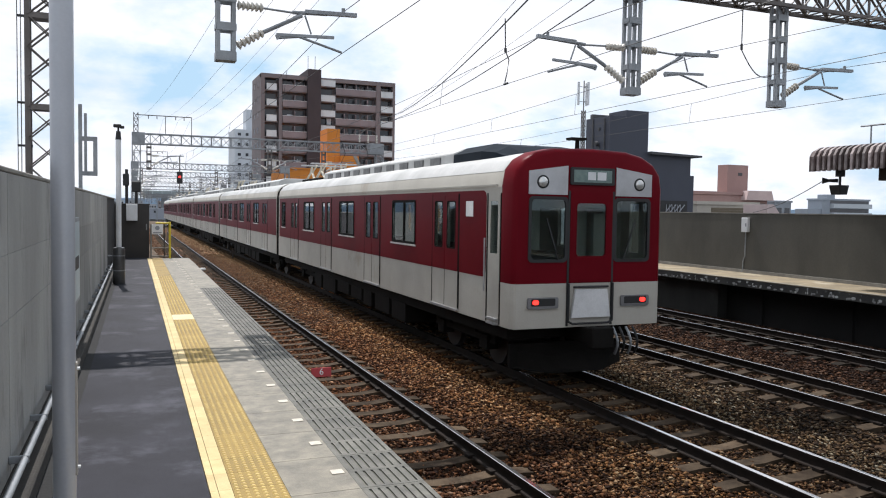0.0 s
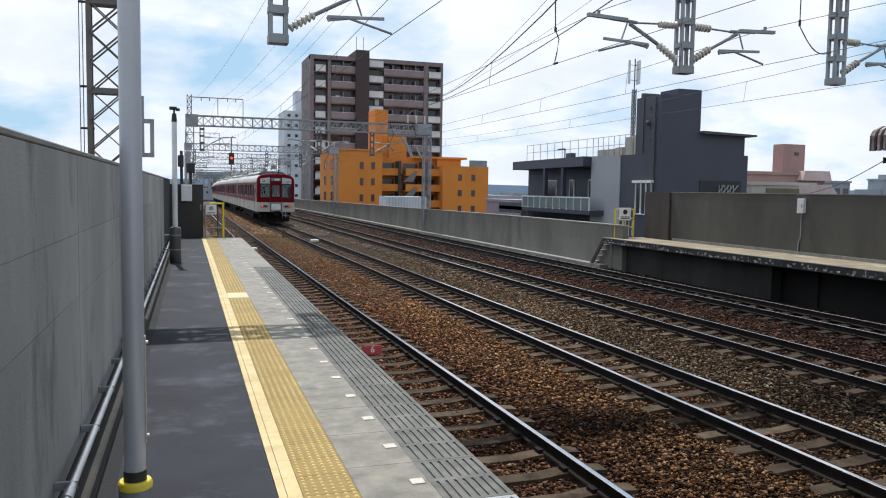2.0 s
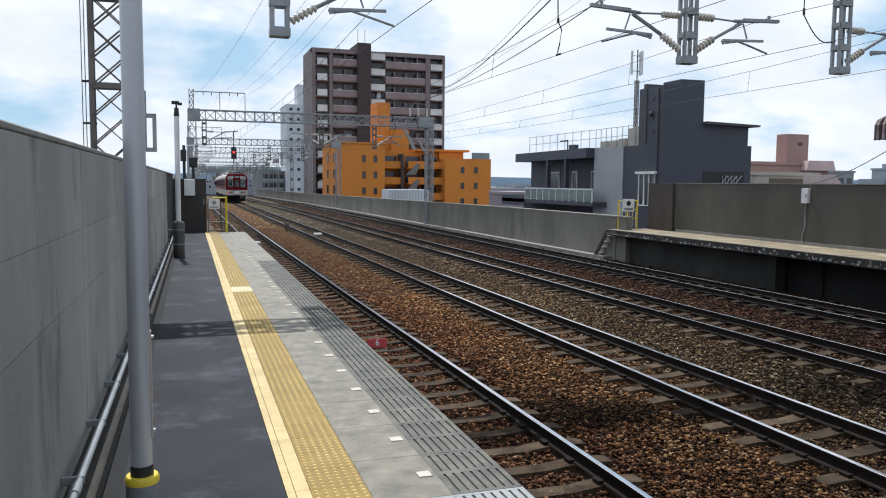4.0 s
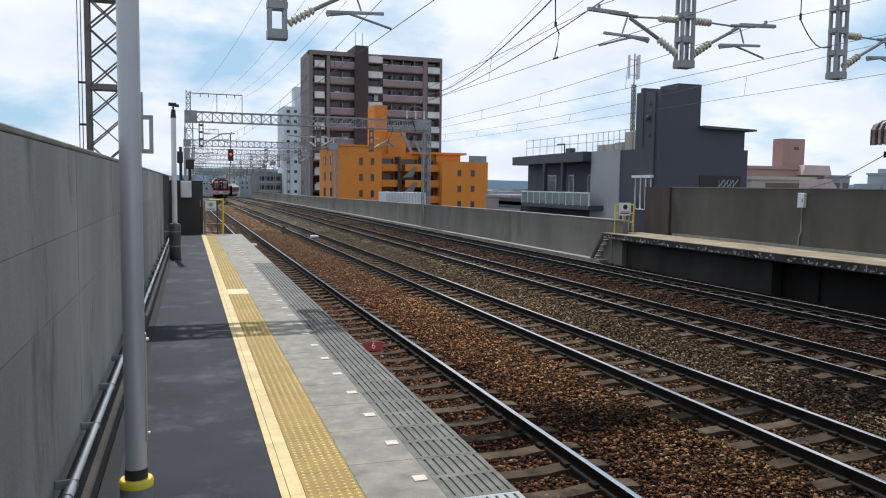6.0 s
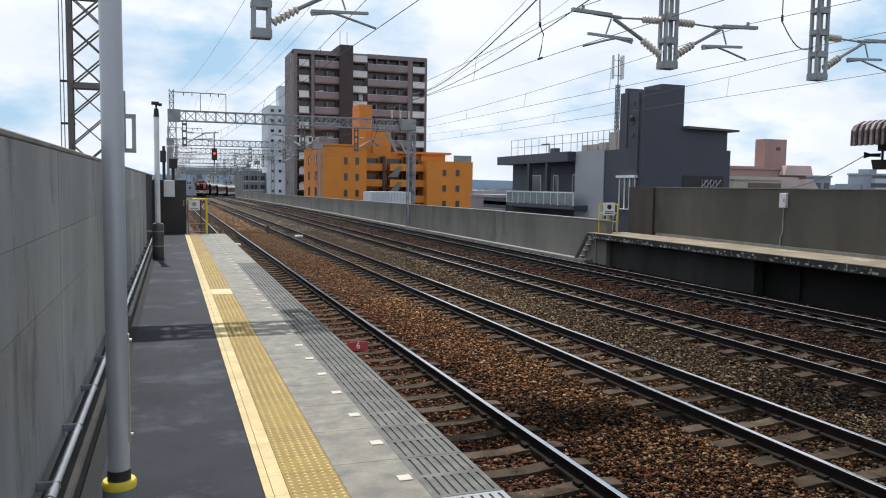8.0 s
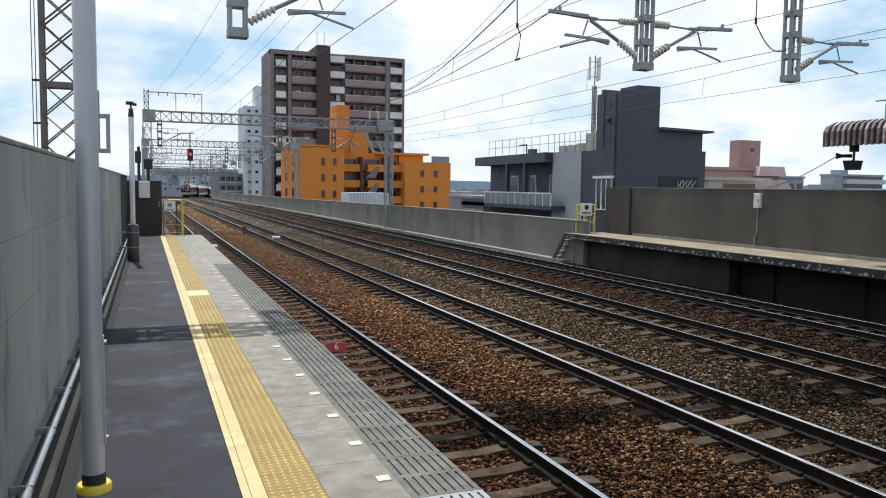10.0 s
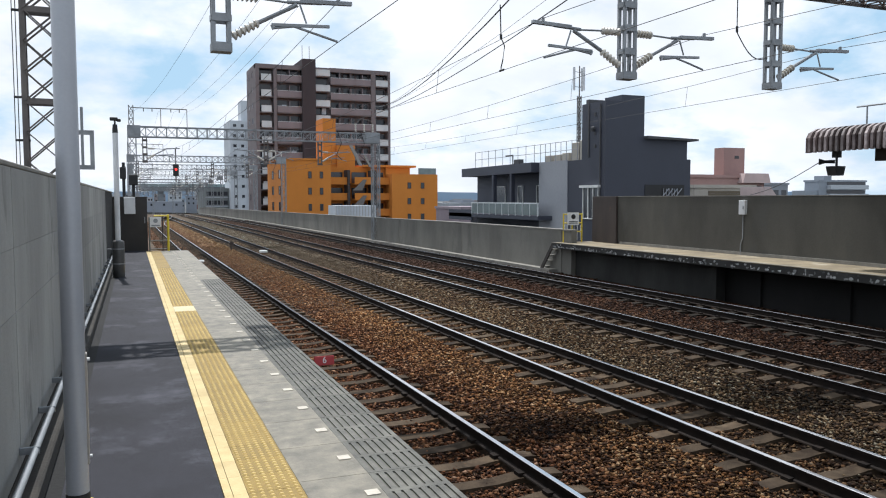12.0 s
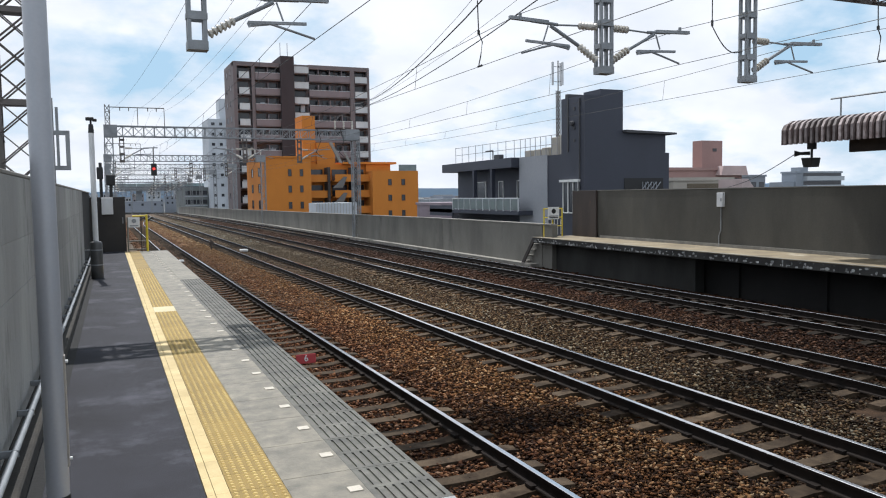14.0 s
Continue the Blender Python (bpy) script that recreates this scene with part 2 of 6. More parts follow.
def glass(name, c, rough=0.04):
    m = bpy.data.materials.new(name)
    m.use_nodes = True
    nt = m.node_tree
    b = nt.nodes["Principled BSDF"]
    n = nt.nodes.new("ShaderNodeTexNoise")
    n.inputs["Scale"].default_value = 1.3
    r = nt.nodes.new("ShaderNodeValToRGB")
    r.color_ramp.elements[0].color, r.color_ramp.elements[1].color = (*[v * 0.5 for v in c], 1), (*c, 1)
    co = nt.nodes.new("ShaderNodeTexCoord")
    nt.links.new(co.outputs["Object"], n.inputs["Vector"])
    nt.links.new(n.outputs[0], r.inputs[0])
    nt.links.new(r.outputs[0], b.inputs["Base Color"])
    b.inputs["Roughness"].default_value = rough
    b.inputs["IOR"].default_value = 1.5 if rough < 0.08 or rough > 0.1 else 1.25
    return m


PANE_FAR = glass("house_pane", (0.05, 0.055, 0.066), 0.12)
def clear_glass(name, c):
    m = bpy.data.materials.new(name)
    m.use_nodes = True
    b = m.node_tree.nodes["Principled BSDF"]
    b.inputs["Base Color"].default_value = (*c, 1)
    b.inputs["Roughness"].default_value, b.inputs["IOR"].default_value = 0.02, 1.45
    b.inputs["Transmission Weight"].default_value = 1.0
    return m


TRAIN_GLASS = clear_glass("tinted_train_glass", (0.66, 0.76, 0.74))
CAB_GLASS = clear_glass("cab_glass", (0.74, 0.82, 0.80))
INTERIOR = mat("pale_interior_panel", (0.34, 0.36, 0.32), None, 1.5, 0.5, fine=0.06, local=True)
MOQUETTE = mat("seat_moquette", (0.13, 0.028, 0.030), None, 9.0, 0.9, local=True)
BALCONY_GLASS = glass("balcony_glass", (0.22, 0.27, 0.27), 0.15)


# ---- mesh helpers ----
def box(bm, x0, x1, y0, y1, z0, z1, m=None):
    vs = [bm.verts.new((x, y, z)) for x in (x0, x1) for y in (y0, y1) for z in (z0, z1)]
    if m is not None:
        for v in vs:
            v.co = m @ v.co
    for q in ((0, 1, 3, 2), (4, 6, 7, 5), (0, 4, 5, 1), (2, 3, 7, 6), (0, 2, 6, 4), (1, 5, 7, 3)):
        bm.faces.new([vs[i] for i in q])
    return vs


def prism(bm, pts, y0, y1, axis="y"):
    """A closed outline of (a, b) swept along an axis."""
    def at(a, b, c):
        return {"y": (a, c, b), "z": (a, b, c), "x": (c, a, b)}[axis]
    A = [bm.verts.new(at(a, b, y0)) for a, b in pts]
    B = [bm.verts.new(at(a, b, y1)) for a, b in pts]
    n = len(pts)
    for i in range(n):
        bm.faces.new((A[i], A[(i + 1) % n], B[(i + 1) % n], B[i]))
    bm.faces.new(A[::-1]), bm.faces.new(B)


def bar(bm, p, q, w, h=None):
    """A square bar from p to q."""
    p, q = Vector(p), Vector(q)
    d = q - p
    m = Matrix.Translation(p) @ d.to_track_quat("Y", "Z").to_matrix().to_4x4()
    h = h or w
    box(bm, -w / 2, w / 2, 0, d.length, -h / 2, h / 2, m)


def tube(bm, p, q, r, n=10, r2=None):
    p, q = Vector(p), Vector(q)
    d = q - p
    m = Matrix.Translation(p) @ d.to_track_quat("Z", "Y").to_matrix().to_4x4()
    r2 = r if r2 is None else r2
    A = [bm.verts.new(m @ Vector((r * math.cos(i * 2 * math.pi / n), r * math.sin(i * 2 * math.pi / n), 0))) for i in range(n)]
    B = [bm.verts.new(m @ Vector((r2 * math.cos(i * 2 * math.pi / n), r2 * math.sin(i * 2 * math.pi / n), d.length))) for i in range(n)]
    for i in range(n):
        bm.faces.new((A[i], A[(i + 1) % n], B[(i + 1) % n], B[i]))
    bm.faces.new(A[::-1]), bm.faces.new(B)


def lathe(bm, prof, at=(0, 0, 0), n=20):
    """A profile of (radius, height) turned round the upright axis."""
    rings = []
    for r, z in prof:
        rings.append([bm.verts.new((at[0] + r * math.cos(i * 2 * math.pi / n), at[1] + r * math.sin(i * 2 * math.pi / n), at[2] + z)) for i in range(n)])
    for a, b in zip(rings, rings[1:]):
        for i in range(n):
            bm.faces.new((a[i], a[(i + 1) % n], b[(i + 1) % n], b[i]))
    bm.faces.new(rings[0][::-1]), bm.faces.new(rings[-1])


def mesh_of(name, bm, material, bevel=0.0, smooth=False):
    if bevel:
        bmesh.ops.bevel(bm, geom=bm.edges[:], offset=bevel, segments=1, affect="EDGES", clamp_overlap=True)
    bmesh.ops.recalc_face_normals(bm, faces=bm.faces[:])
    me = bpy.data.meshes.new(name)
    bm.to_mesh(me)
    bm.free()
    me.materials.append(material)
    if smooth:
        for p in me.polygons:
            p.use_smooth = True
        me.set_sharp_from_angle(angle=radians(40))
    return me


def part(name, bm, material, parent, label="", bevel=0.0, smooth=False, m=None):
    ob = new(name, mesh_of(name, bm, material, bevel, smooth))
    ob.parent = parent
    if m is not None:
        ob.matrix_basis = m
    return tagged(ob, label)


def twin(ob, m, parent=None):
    """Another part on the same mesh."""
    o = new(ob.name.split(".")[0], ob.data)
    o.parent = parent or ob.parent
    o.matrix_basis = m
    return o


def thing(name, label, category, group="", kind="", m=None):
    ob = new(name)
    ob.empty_display_size = 0.2
    if m is not None:
        ob.matrix_basis = m
    return tagged(ob, label, category, group, kind)


def solid(name, bm, material, label, category, group="", kind="", bevel=0.0, smooth=False, m=None):
    ob = new(name, mesh_of(name, bm, material, bevel, smooth))
    if m is not None:
        ob.matrix_basis = m
    return tagged(ob, label, category, group, kind)


def lattice(bm, p, q, w, h, step, chord=0.07, web=0.045, up=(0, 0, 1)):
    """A four-chord lattice from p to q, w wide and h deep, with crossed webs on all faces."""
    p, q = Vector(p), Vector(q)
    d = (q - p)
    L = d.length
    a = d.normalized()
    u = Vector(up)
    s = a.cross(u).normalized()
    u = s.cross(a).normalized()
    cs = [s * (i * w / 2) + u * (j * h / 2) for i, j in ((-1, -1), (1, -1), (1, 1), (-1, 1))]
    for c in cs:
        bar(bm, p + c, q + c, chord)
    n = max(1, round(L / step))
    for i in range(n):
        o0, o1 = p + a * (L * i / n), p + a * (L * (i + 1) / n)
        for k in range(4):
            c, e = cs[k], cs[(k + 1) % 4]
            bar(bm, o0 + c, o1 + e, web, 0.02)
            bar(bm, o0 + e, o1 + c, web, 0.02)
        if i:
            for k in range(4):
                bar(bm, o0 + cs[k], o0 + cs[(k + 1) % 4], web, 0.02)


def tube_path(bm, pts, r, n=6):
    """One unbroken tube through the points."""
    pts = [Vector(p) for p in pts]
    rings = []
    for i, p in enumerate(pts):
        d = (pts[min(i + 1, len(pts) - 1)] - pts[max(i - 1, 0)]).to_track_quat("Z", "Y").to_matrix()
        rings.append([bm.verts.new(p + d @ Vector((r * math.cos(k * 2 * math.pi / n), r * math.sin(k * 2 * math.pi / n), 0))) for k in range(n)])
    for a, c in zip(rings, rings[1:]):
        for k in range(n):
            bm.faces.new((a[k], a[(k + 1) % n], c[(k + 1) % n], c[k]))
    bm.faces.new(rings[0][::-1]), bm.faces.new(rings[-1])


B = bmesh.new
RAIL_Z = -1.15
TRACKS = (3.43, 7.12, 10.78, 14.45)

# ---- ground, viaduct, ballast ----
b = B()
box(b, -1500, 3000, -600, 4500, -9.2, -9.0)
GROUND = mat("town_ground", (0.12, 0.12, 0.118), (0.07, 0.075, 0.07), 0.02, 0.9, fine=0.3, bump_scale=0.3)
solid("ground", b, GROUND, "grey built-up town ground below the viaduct", "ground", kind="structure")
def bend_x(y):
    """Sideways way of the whole line, which curves gently to the right far ahead."""
    return 0.0002 * max(0.0, y - 90.0) ** 2 + 0.0012 * max(0.0, y - 215.0) ** 2


def dip(y):
    """Fall of the whole line past the station."""
    return 0.00005 * (min(max(y, 70.0), 330.0) - 70.0) ** 2


def on_line(x, y, z=0.0):
    """A pose carried along the line's curve and fall."""
    return pose(x + bend_x(y), y, z - dip(y), 0, 0, -math.degrees(0.0004 * max(0.0, y - 90.0) + 0.0024 * max(0.0, y - 215.0)))


def swept(outline, ys, way):
    """An outline of (x, z) carried along the line; way adds a sideways shift of its own."""
    b = B()
    rings = [[b.verts.new((x + way(y) + bend_x(y), y, z - dip(y))) for x, z in outline] for y in ys]
    n = len(outline)
    for p, q in zip(rings, rings[1:]):
        for i in range(n):
            b.faces.new((p[i], p[(i + 1) % n], q[(i + 1) % n], q[i]))
    b.faces.new(rings[0][::-1]), b.faces.new(rings[-1])
    return b


def straight(y):
    return 0.0


STATIONS = [-40, 70] + [80 + 10 * k for k in range(43)]
solid("viaduct_deck", swept([(-0.2, -2.3), (17.6, -2.3), (17.6, -1.75), (-0.2, -1.75)], STATIONS, straight), CONCRETE_DARK, "near-black concrete deck of the railway viaduct", "viaduct", kind="structure")
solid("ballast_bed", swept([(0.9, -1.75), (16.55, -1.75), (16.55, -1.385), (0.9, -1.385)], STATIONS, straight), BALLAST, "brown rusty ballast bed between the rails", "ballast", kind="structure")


# ---- tracks ----
def rail_outline():
    return [(-0.055, -0.15), (0.055, -0.15), (0.05, -0.135), (0.012, -0.12), (0.010, -0.045), (0.033, -0.036), (0.034, -0.004), (-0.034, -0.004), (-0.033, -0.036), (-0.010, -0.045), (-0.012, -0.12), (-0.05, -0.135)]


head = [(-0.031, -0.0035), (0.031, -0.0035), (0.024, 0.0), (-0.024, 0.0)]
rail_mesh = mesh_of("rail", swept(rail_outline(), [-30] + STATIONS[1:], straight), RAIL_SIDE)
head_mesh = mesh_of("running_surface", swept(head, [-30] + STATIONS[1:], straight), RAIL_TOP)
b = B()
prism(b, [(-1.0, -0.16), (1.0, -0.16), (0.99, -0.02), (0.75, 0.0), (0.45, -0.012), (0.20, -0.04), (-0.20, -0.04), (-0.45, -0.012), (-0.75, 0.0), (-0.99, -0.02)], -0.105, 0.105)
sleeper_mesh = mesh_of("sleeper", b, SLEEPER)
# Darker copy of the sleeper colour for the track beside the opposite platform.
DARK_SLEEPER = mat("sooty_sleeper", (0.030, 0.023, 0.017), (0.011, 0.009, 0.007), 3.0, 0.9, 0.4, 60, spec=0.1, vary=0.25)
dark_sleeper_mesh = sleeper_mesh.copy()
dark_sleeper_mesh.materials[0] = DARK_SLEEPER
HALF = 0.566


def merge_x(y):
    """Sideways way of the first track, which swings over into the second far ahead."""
    u = min(1.0, max(0.0, (y - 84.0) / 66.0))
    return 0.0055 * max(0.0, min(y, 84.0) - 20.0) + 3.338 * u * u * (3 - 2 * u)


bend = [-30, 20, 70] + [70 + 4 * k for k in range(1, 21)]
bent_mesh = mesh_of("rail", swept(rail_outline(), bend, merge_x), RAIL_SIDE)
bent_head = mesh_of("running_surface", swept(head, bend, merge_x), RAIL_TOP)
for cx in TRACKS:
    way = merge_x if cx == TRACKS[0] else straight
    tr = thing("railway_track", "rusty narrow gauge track on concrete sleepers", "track", "station tracks", "structure", pose(cx, 0, RAIL_Z))
    for s in (-HALF, HALF):
        r = new("rail", bent_mesh if cx == TRACKS[0] else rail_mesh)
        r.parent, r.location = tr, (s, 0, 0)
        h = new("running_surface", bent_head if cx == TRACKS[0] else head_mesh)
        h.parent = r
        tagged(h, "shiny worn rail head")
    for i in range(96):
        o = new("sleeper", dark_sleeper_mesh if cx == TRACKS[3] else sleeper_mesh)
        o.parent, o.location = tr, (random.uniform(-0.02, 0.02), 1.2 + i * 0.62 + random.uniform(-0.015, 0.015), -0.15)
        o.rotation_euler = (0, 0, random.uniform(-0.008, 0.008))
    b = B()
    for i in range(96, 225 if cx == TRACKS[0] else 460):
        y = 1.2 + i * 0.62
        w, d = way(y) + bend_x(y), dip(y)
        box(b, w - 1, w + 1, y - 0.12, y + 0.12, -0.22 - d, -0.15 - d)
    for i in range(-20, 0):
        box(b, -1, 1, 1.08 + i * 0.62, 1.32 + i * 0.62, -0.22, -0.15)
    tagged(part("far_sleepers", b, SLEEPER, tr), kind="stuff")
    b = B()
    for i in range(0, 70):
        for s in (-HALF, HALF):
            box(b, s - 0.10, s + 0.10, 1.14 + i * 0.62, 1.26 + i * 0.62, -0.155, -0.118)
    tagged(part("rail_clips", b, RAIL_SIDE, tr, "rusty rail fastenings"), kind="stuff")


# ---- loose ballast stones ----
def stone_material():
    m = mat("ballast_stone", (0.20, 0.122, 0.066), (0.016, 0.010, 0.007), 3.0, 0.85, spec=0.12, fine=0.25, bump_scale=60)
    nt = m.node_tree
    ge = nt.nodes.new("ShaderNodeNewGeometry")
    hue = nt.nodes.new("ShaderNodeValToRGB")
    he = hue.color_ramp.elements
    he[0].position, he[0].color = 0.0, (0.018, 0.010, 0.006, 1)
    he[1].position, he[1].color = 1.0, (0.31, 0.255, 0.19, 1)
    for p, c in ((0.35, (0.032, 0.017, 0.009, 1)), (0.55, (0.090, 0.046, 0.022, 1)), (0.78, (0.175, 0.098, 0.047, 1)), (0.90, (0.240, 0.165, 0.096, 1))):
        e = he.new(p)
        e.color = c
    nt.links.new(ge.outputs["Random Per Island"], hue.inputs[0])
    hv = [n for n in nt.nodes if n.bl_idname == "ShaderNodeHueSaturation"][0]
    sp = nt.nodes.new("ShaderNodeSeparateXYZ")
    nt.links.new(ge.outputs["Position"], sp.inputs[0])
    # further on the stone colours blend into one brown, with less contrast
    far_blend = nt.nodes.new("ShaderNodeMapRange")
    far_blend.inputs["From Min"].default_value, far_blend.inputs["From Max"].default_value = 17.0, 36.0
    far_blend.inputs["To Min"].default_value, far_blend.inputs["To Max"].default_value = 0.0, 0.8
    nt.links.new(sp.outputs["Y"], far_blend.inputs["Value"])
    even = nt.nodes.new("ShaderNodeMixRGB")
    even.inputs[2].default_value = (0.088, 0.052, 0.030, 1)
    nt.links.new(far_blend.outputs[0], even.inputs[0])
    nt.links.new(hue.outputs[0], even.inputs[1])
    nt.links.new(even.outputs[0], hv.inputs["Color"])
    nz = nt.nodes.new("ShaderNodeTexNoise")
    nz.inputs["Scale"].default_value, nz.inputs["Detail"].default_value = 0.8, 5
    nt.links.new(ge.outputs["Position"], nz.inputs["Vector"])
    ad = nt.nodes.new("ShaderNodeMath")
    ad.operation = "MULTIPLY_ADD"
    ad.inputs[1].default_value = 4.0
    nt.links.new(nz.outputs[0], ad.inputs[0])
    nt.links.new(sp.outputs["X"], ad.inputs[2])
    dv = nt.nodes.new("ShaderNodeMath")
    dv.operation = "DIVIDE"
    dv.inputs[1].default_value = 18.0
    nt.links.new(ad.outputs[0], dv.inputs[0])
    # Tone across the tracks, darkest towards the opposite platform.
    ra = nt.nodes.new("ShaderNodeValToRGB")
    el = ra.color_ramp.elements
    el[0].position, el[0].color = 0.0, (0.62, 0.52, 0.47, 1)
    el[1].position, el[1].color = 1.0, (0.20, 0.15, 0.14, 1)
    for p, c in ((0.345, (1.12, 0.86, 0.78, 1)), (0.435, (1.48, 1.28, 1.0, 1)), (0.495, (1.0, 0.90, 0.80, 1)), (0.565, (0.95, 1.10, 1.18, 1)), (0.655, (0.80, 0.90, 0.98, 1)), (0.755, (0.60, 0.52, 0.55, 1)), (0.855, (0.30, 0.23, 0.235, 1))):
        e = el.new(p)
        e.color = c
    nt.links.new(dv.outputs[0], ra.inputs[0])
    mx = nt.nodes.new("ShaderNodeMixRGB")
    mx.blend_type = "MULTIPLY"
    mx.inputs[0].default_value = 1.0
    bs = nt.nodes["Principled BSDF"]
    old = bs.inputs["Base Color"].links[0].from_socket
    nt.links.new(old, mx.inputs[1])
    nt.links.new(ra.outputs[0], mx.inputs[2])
    # an oil stain with its own ragged outline between the first two tracks
    vm = nt.nodes.new("ShaderNodeVectorMath")
    vm.operation = "DISTANCE"
    n4 = nt.nodes.new("ShaderNodeTexNoise")
    n4.inputs["Scale"].default_value, n4.inputs["Detail"].default_value = 1.4, 4
    nt.links.new(ge.outputs["Position"], n4.inputs["Vector"])
    wob = nt.nodes.new("ShaderNodeVectorMath")
    wob.operation = "MULTIPLY_ADD"
    wob.inputs[1].default_value = (1.8, 2.6, 0)
    nt.links.new(n4.outputs["Color"], wob.inputs[0])
    nt.links.new(ge.outputs["Position"], wob.inputs[2])
    vm.inputs[1].default_value = (5.9, 10.2, RAIL_Z - 0.2)
    nt.links.new(wob.outputs[0], vm.inputs[0])
    r5 = nt.nodes.new("ShaderNodeValToRGB")
    r5.color_ramp.elements[0].position, r5.color_ramp.elements[1].position = 0.6, 1.1
    r5.color_ramp.elements[0].color, r5.color_ramp.elements[1].color = (0.30, 0.28, 0.28, 1), (1, 1, 1, 1)
    nt.links.new(vm.outputs["Value"], r5.inputs[0])
    m2 = nt.nodes.new("ShaderNodeMixRGB")
    m2.blend_type = "MULTIPLY"
    m2.inputs[0].default_value = 1.0
    nt.links.new(mx.outputs[0], m2.inputs[1])
    nt.links.new(r5.outputs[0], m2.inputs[2])
    v2 = nt.nodes.new("ShaderNodeVectorMath")
    v2.operation = "DISTANCE"
    v2.inputs[1].default_value = (10.6, 9.6, RAIL_Z - 0.2)
    nt.links.new(wob.outputs[0], v2.inputs[0])
    r6 = nt.nodes.new("ShaderNodeValToRGB")
    r6.color_ramp.elements[0].position, r6.color_ramp.elements[1].position = 0.7, 1.5
    r6.color_ramp.elements[0].color, r6.color_ramp.elements[1].color = (0.38, 0.37, 0.37, 1), (1, 1, 1, 1)
    nt.links.new(v2.outputs["Value"], r6.inputs[0])
    m3 = nt.nodes.new("ShaderNodeMixRGB")
    m3.blend_type = "MULTIPLY"
    m3.inputs[0].default_value = 1.0
    nt.links.new(m2.outputs[0], m3.inputs[1])
    nt.links.new(r6.outputs[0], m3.inputs[2])
    nt.links.new(m3.outputs[0], bs.inputs["Base Color"])
    return m


STONE = stone_material()
# Near end lowered for cloud shade as well as dirt; far end paler, greyer.
NEAR_FAR_TONE = ((0.22, (0.50, 0.49, 0.48)), (0.36, (0.96, 0.90, 0.84)), (0.50, (1.38, 1.30, 1.22)), (0.74, (1.4, 1.52, 1.6)), (1.0, (1.65, 1.95, 2.2)))
along_line(STONE, NEAR_FAR_TONE)
along_line(BALLAST, NEAR_FAR_TONE)


def stones(name, x0, x1, y0, y1, per_m2, size, label, flat=0.8):
    rng = np.random.default_rng(int(x0 * 10 + y0))
    n = int((x1 - x0) * (y1 - y0) * per_m2)
    px, py = rng.uniform(x0, x1, n), rng.uniform(y0, y1, n)
    keep = np.ones(n, bool)
    top = np.full(n, RAIL_Z - 0.19)
    for cx in TRACKS:
        d = np.abs(px - cx)
        on_sleeper = (d < 1.0) & (np.abs((py - 1.2 + 0.31) % 0.62 - 0.31) < 0.11)
        keep &= ~on_sleeper | (rng.random(n) < 0.05 + 0.55 * (d > 0.78) + 0.10 * (d < 0.4))
        keep &= np.abs(d - HALF) > 0.075
        top = np.where((d < 1.0), RAIL_Z - 0.228, top)
    top = np.where((px > TRACKS[0] + 1.05) & (px < TRACKS[1] - 1.05), RAIL_Z - 0.175, top)
    px, py, top = px[keep], py[keep], top[keep]
    n = len(px)
    base = np.array([(1, 0, 0), (0, 1, 0), (-1, 0, 0), (0, -1, 0), (0.15, 0.1, 0.62), (0, 0, -0.6)], float)
    v = base[None] + rng.normal(0, 0.33, (n, 6, 3))
    ang = rng.uniform(0, 6.283, n)
    c, s = np.cos(ang)[:, None], np.sin(ang)[:, None]
    v = np.stack((v[..., 0] * c - v[..., 1] * s, v[..., 0] * s + v[..., 1] * c, v[..., 2]), -1)
    sc = (0.45 + 1.1 * rng.random(n) ** 2) * size
    v = v * sc[:, None, None]
    v[..., 2] *= flat
    v[..., 0] += px[:, None]
    v[..., 1] += py[:, None]
    v[..., 2] += (top + rng.uniform(-0.026, 0.036, n))[:, None]
    f = np.array([(0, 1, 4), (1, 2, 4), (2, 3, 4), (3, 0, 4), (1, 0, 5), (2, 1, 5), (3, 2, 5), (0, 3, 5)])
    faces = (np.arange(n)[:, None, None] * 6 + f[None]).reshape(-1, 3)
    me = bpy.data.meshes.new(name)
    me.vertices.add(n * 6)
    me.vertices.foreach_set("co", v.reshape(-1))
    me.loops.add(len(faces) * 3)
    me.loops.foreach_set("vertex_index", faces.reshape(-1).astype(np.int32))
    me.polygons.add(len(faces))
    me.polygons.foreach_set("loop_start", np.arange(0, len(faces) * 3, 3, dtype=np.int32))
    me.update(calc_edges=True)
    me.validate()
    me.materials.append(STONE)
    return tagged(new(name, me), label, "ballast", kind="stuff")


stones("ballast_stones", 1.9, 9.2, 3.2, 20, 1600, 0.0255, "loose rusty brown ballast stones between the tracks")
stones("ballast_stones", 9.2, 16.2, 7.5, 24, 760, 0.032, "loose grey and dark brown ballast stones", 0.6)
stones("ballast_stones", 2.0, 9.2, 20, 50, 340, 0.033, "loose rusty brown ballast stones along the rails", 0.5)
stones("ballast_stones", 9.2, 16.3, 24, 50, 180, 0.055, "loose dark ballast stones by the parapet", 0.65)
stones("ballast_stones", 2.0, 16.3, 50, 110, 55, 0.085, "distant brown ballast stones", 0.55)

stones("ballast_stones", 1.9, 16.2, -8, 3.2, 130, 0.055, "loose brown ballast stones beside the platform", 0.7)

# ---- near platform: its own frame, u across from the warning line, v along ----
PF = pose(0.456, 0, 0, 0, 0, -0.573)
END = 27.2
b = B()
box(b, -0.75, 1.255, -14, END, -1.9, -0.045)
deck = solid("platform", b, CONCRETE_DARK, "concrete station platform with asphalt and edge slabs", "platform", kind="structure", m=PF)
b = B()
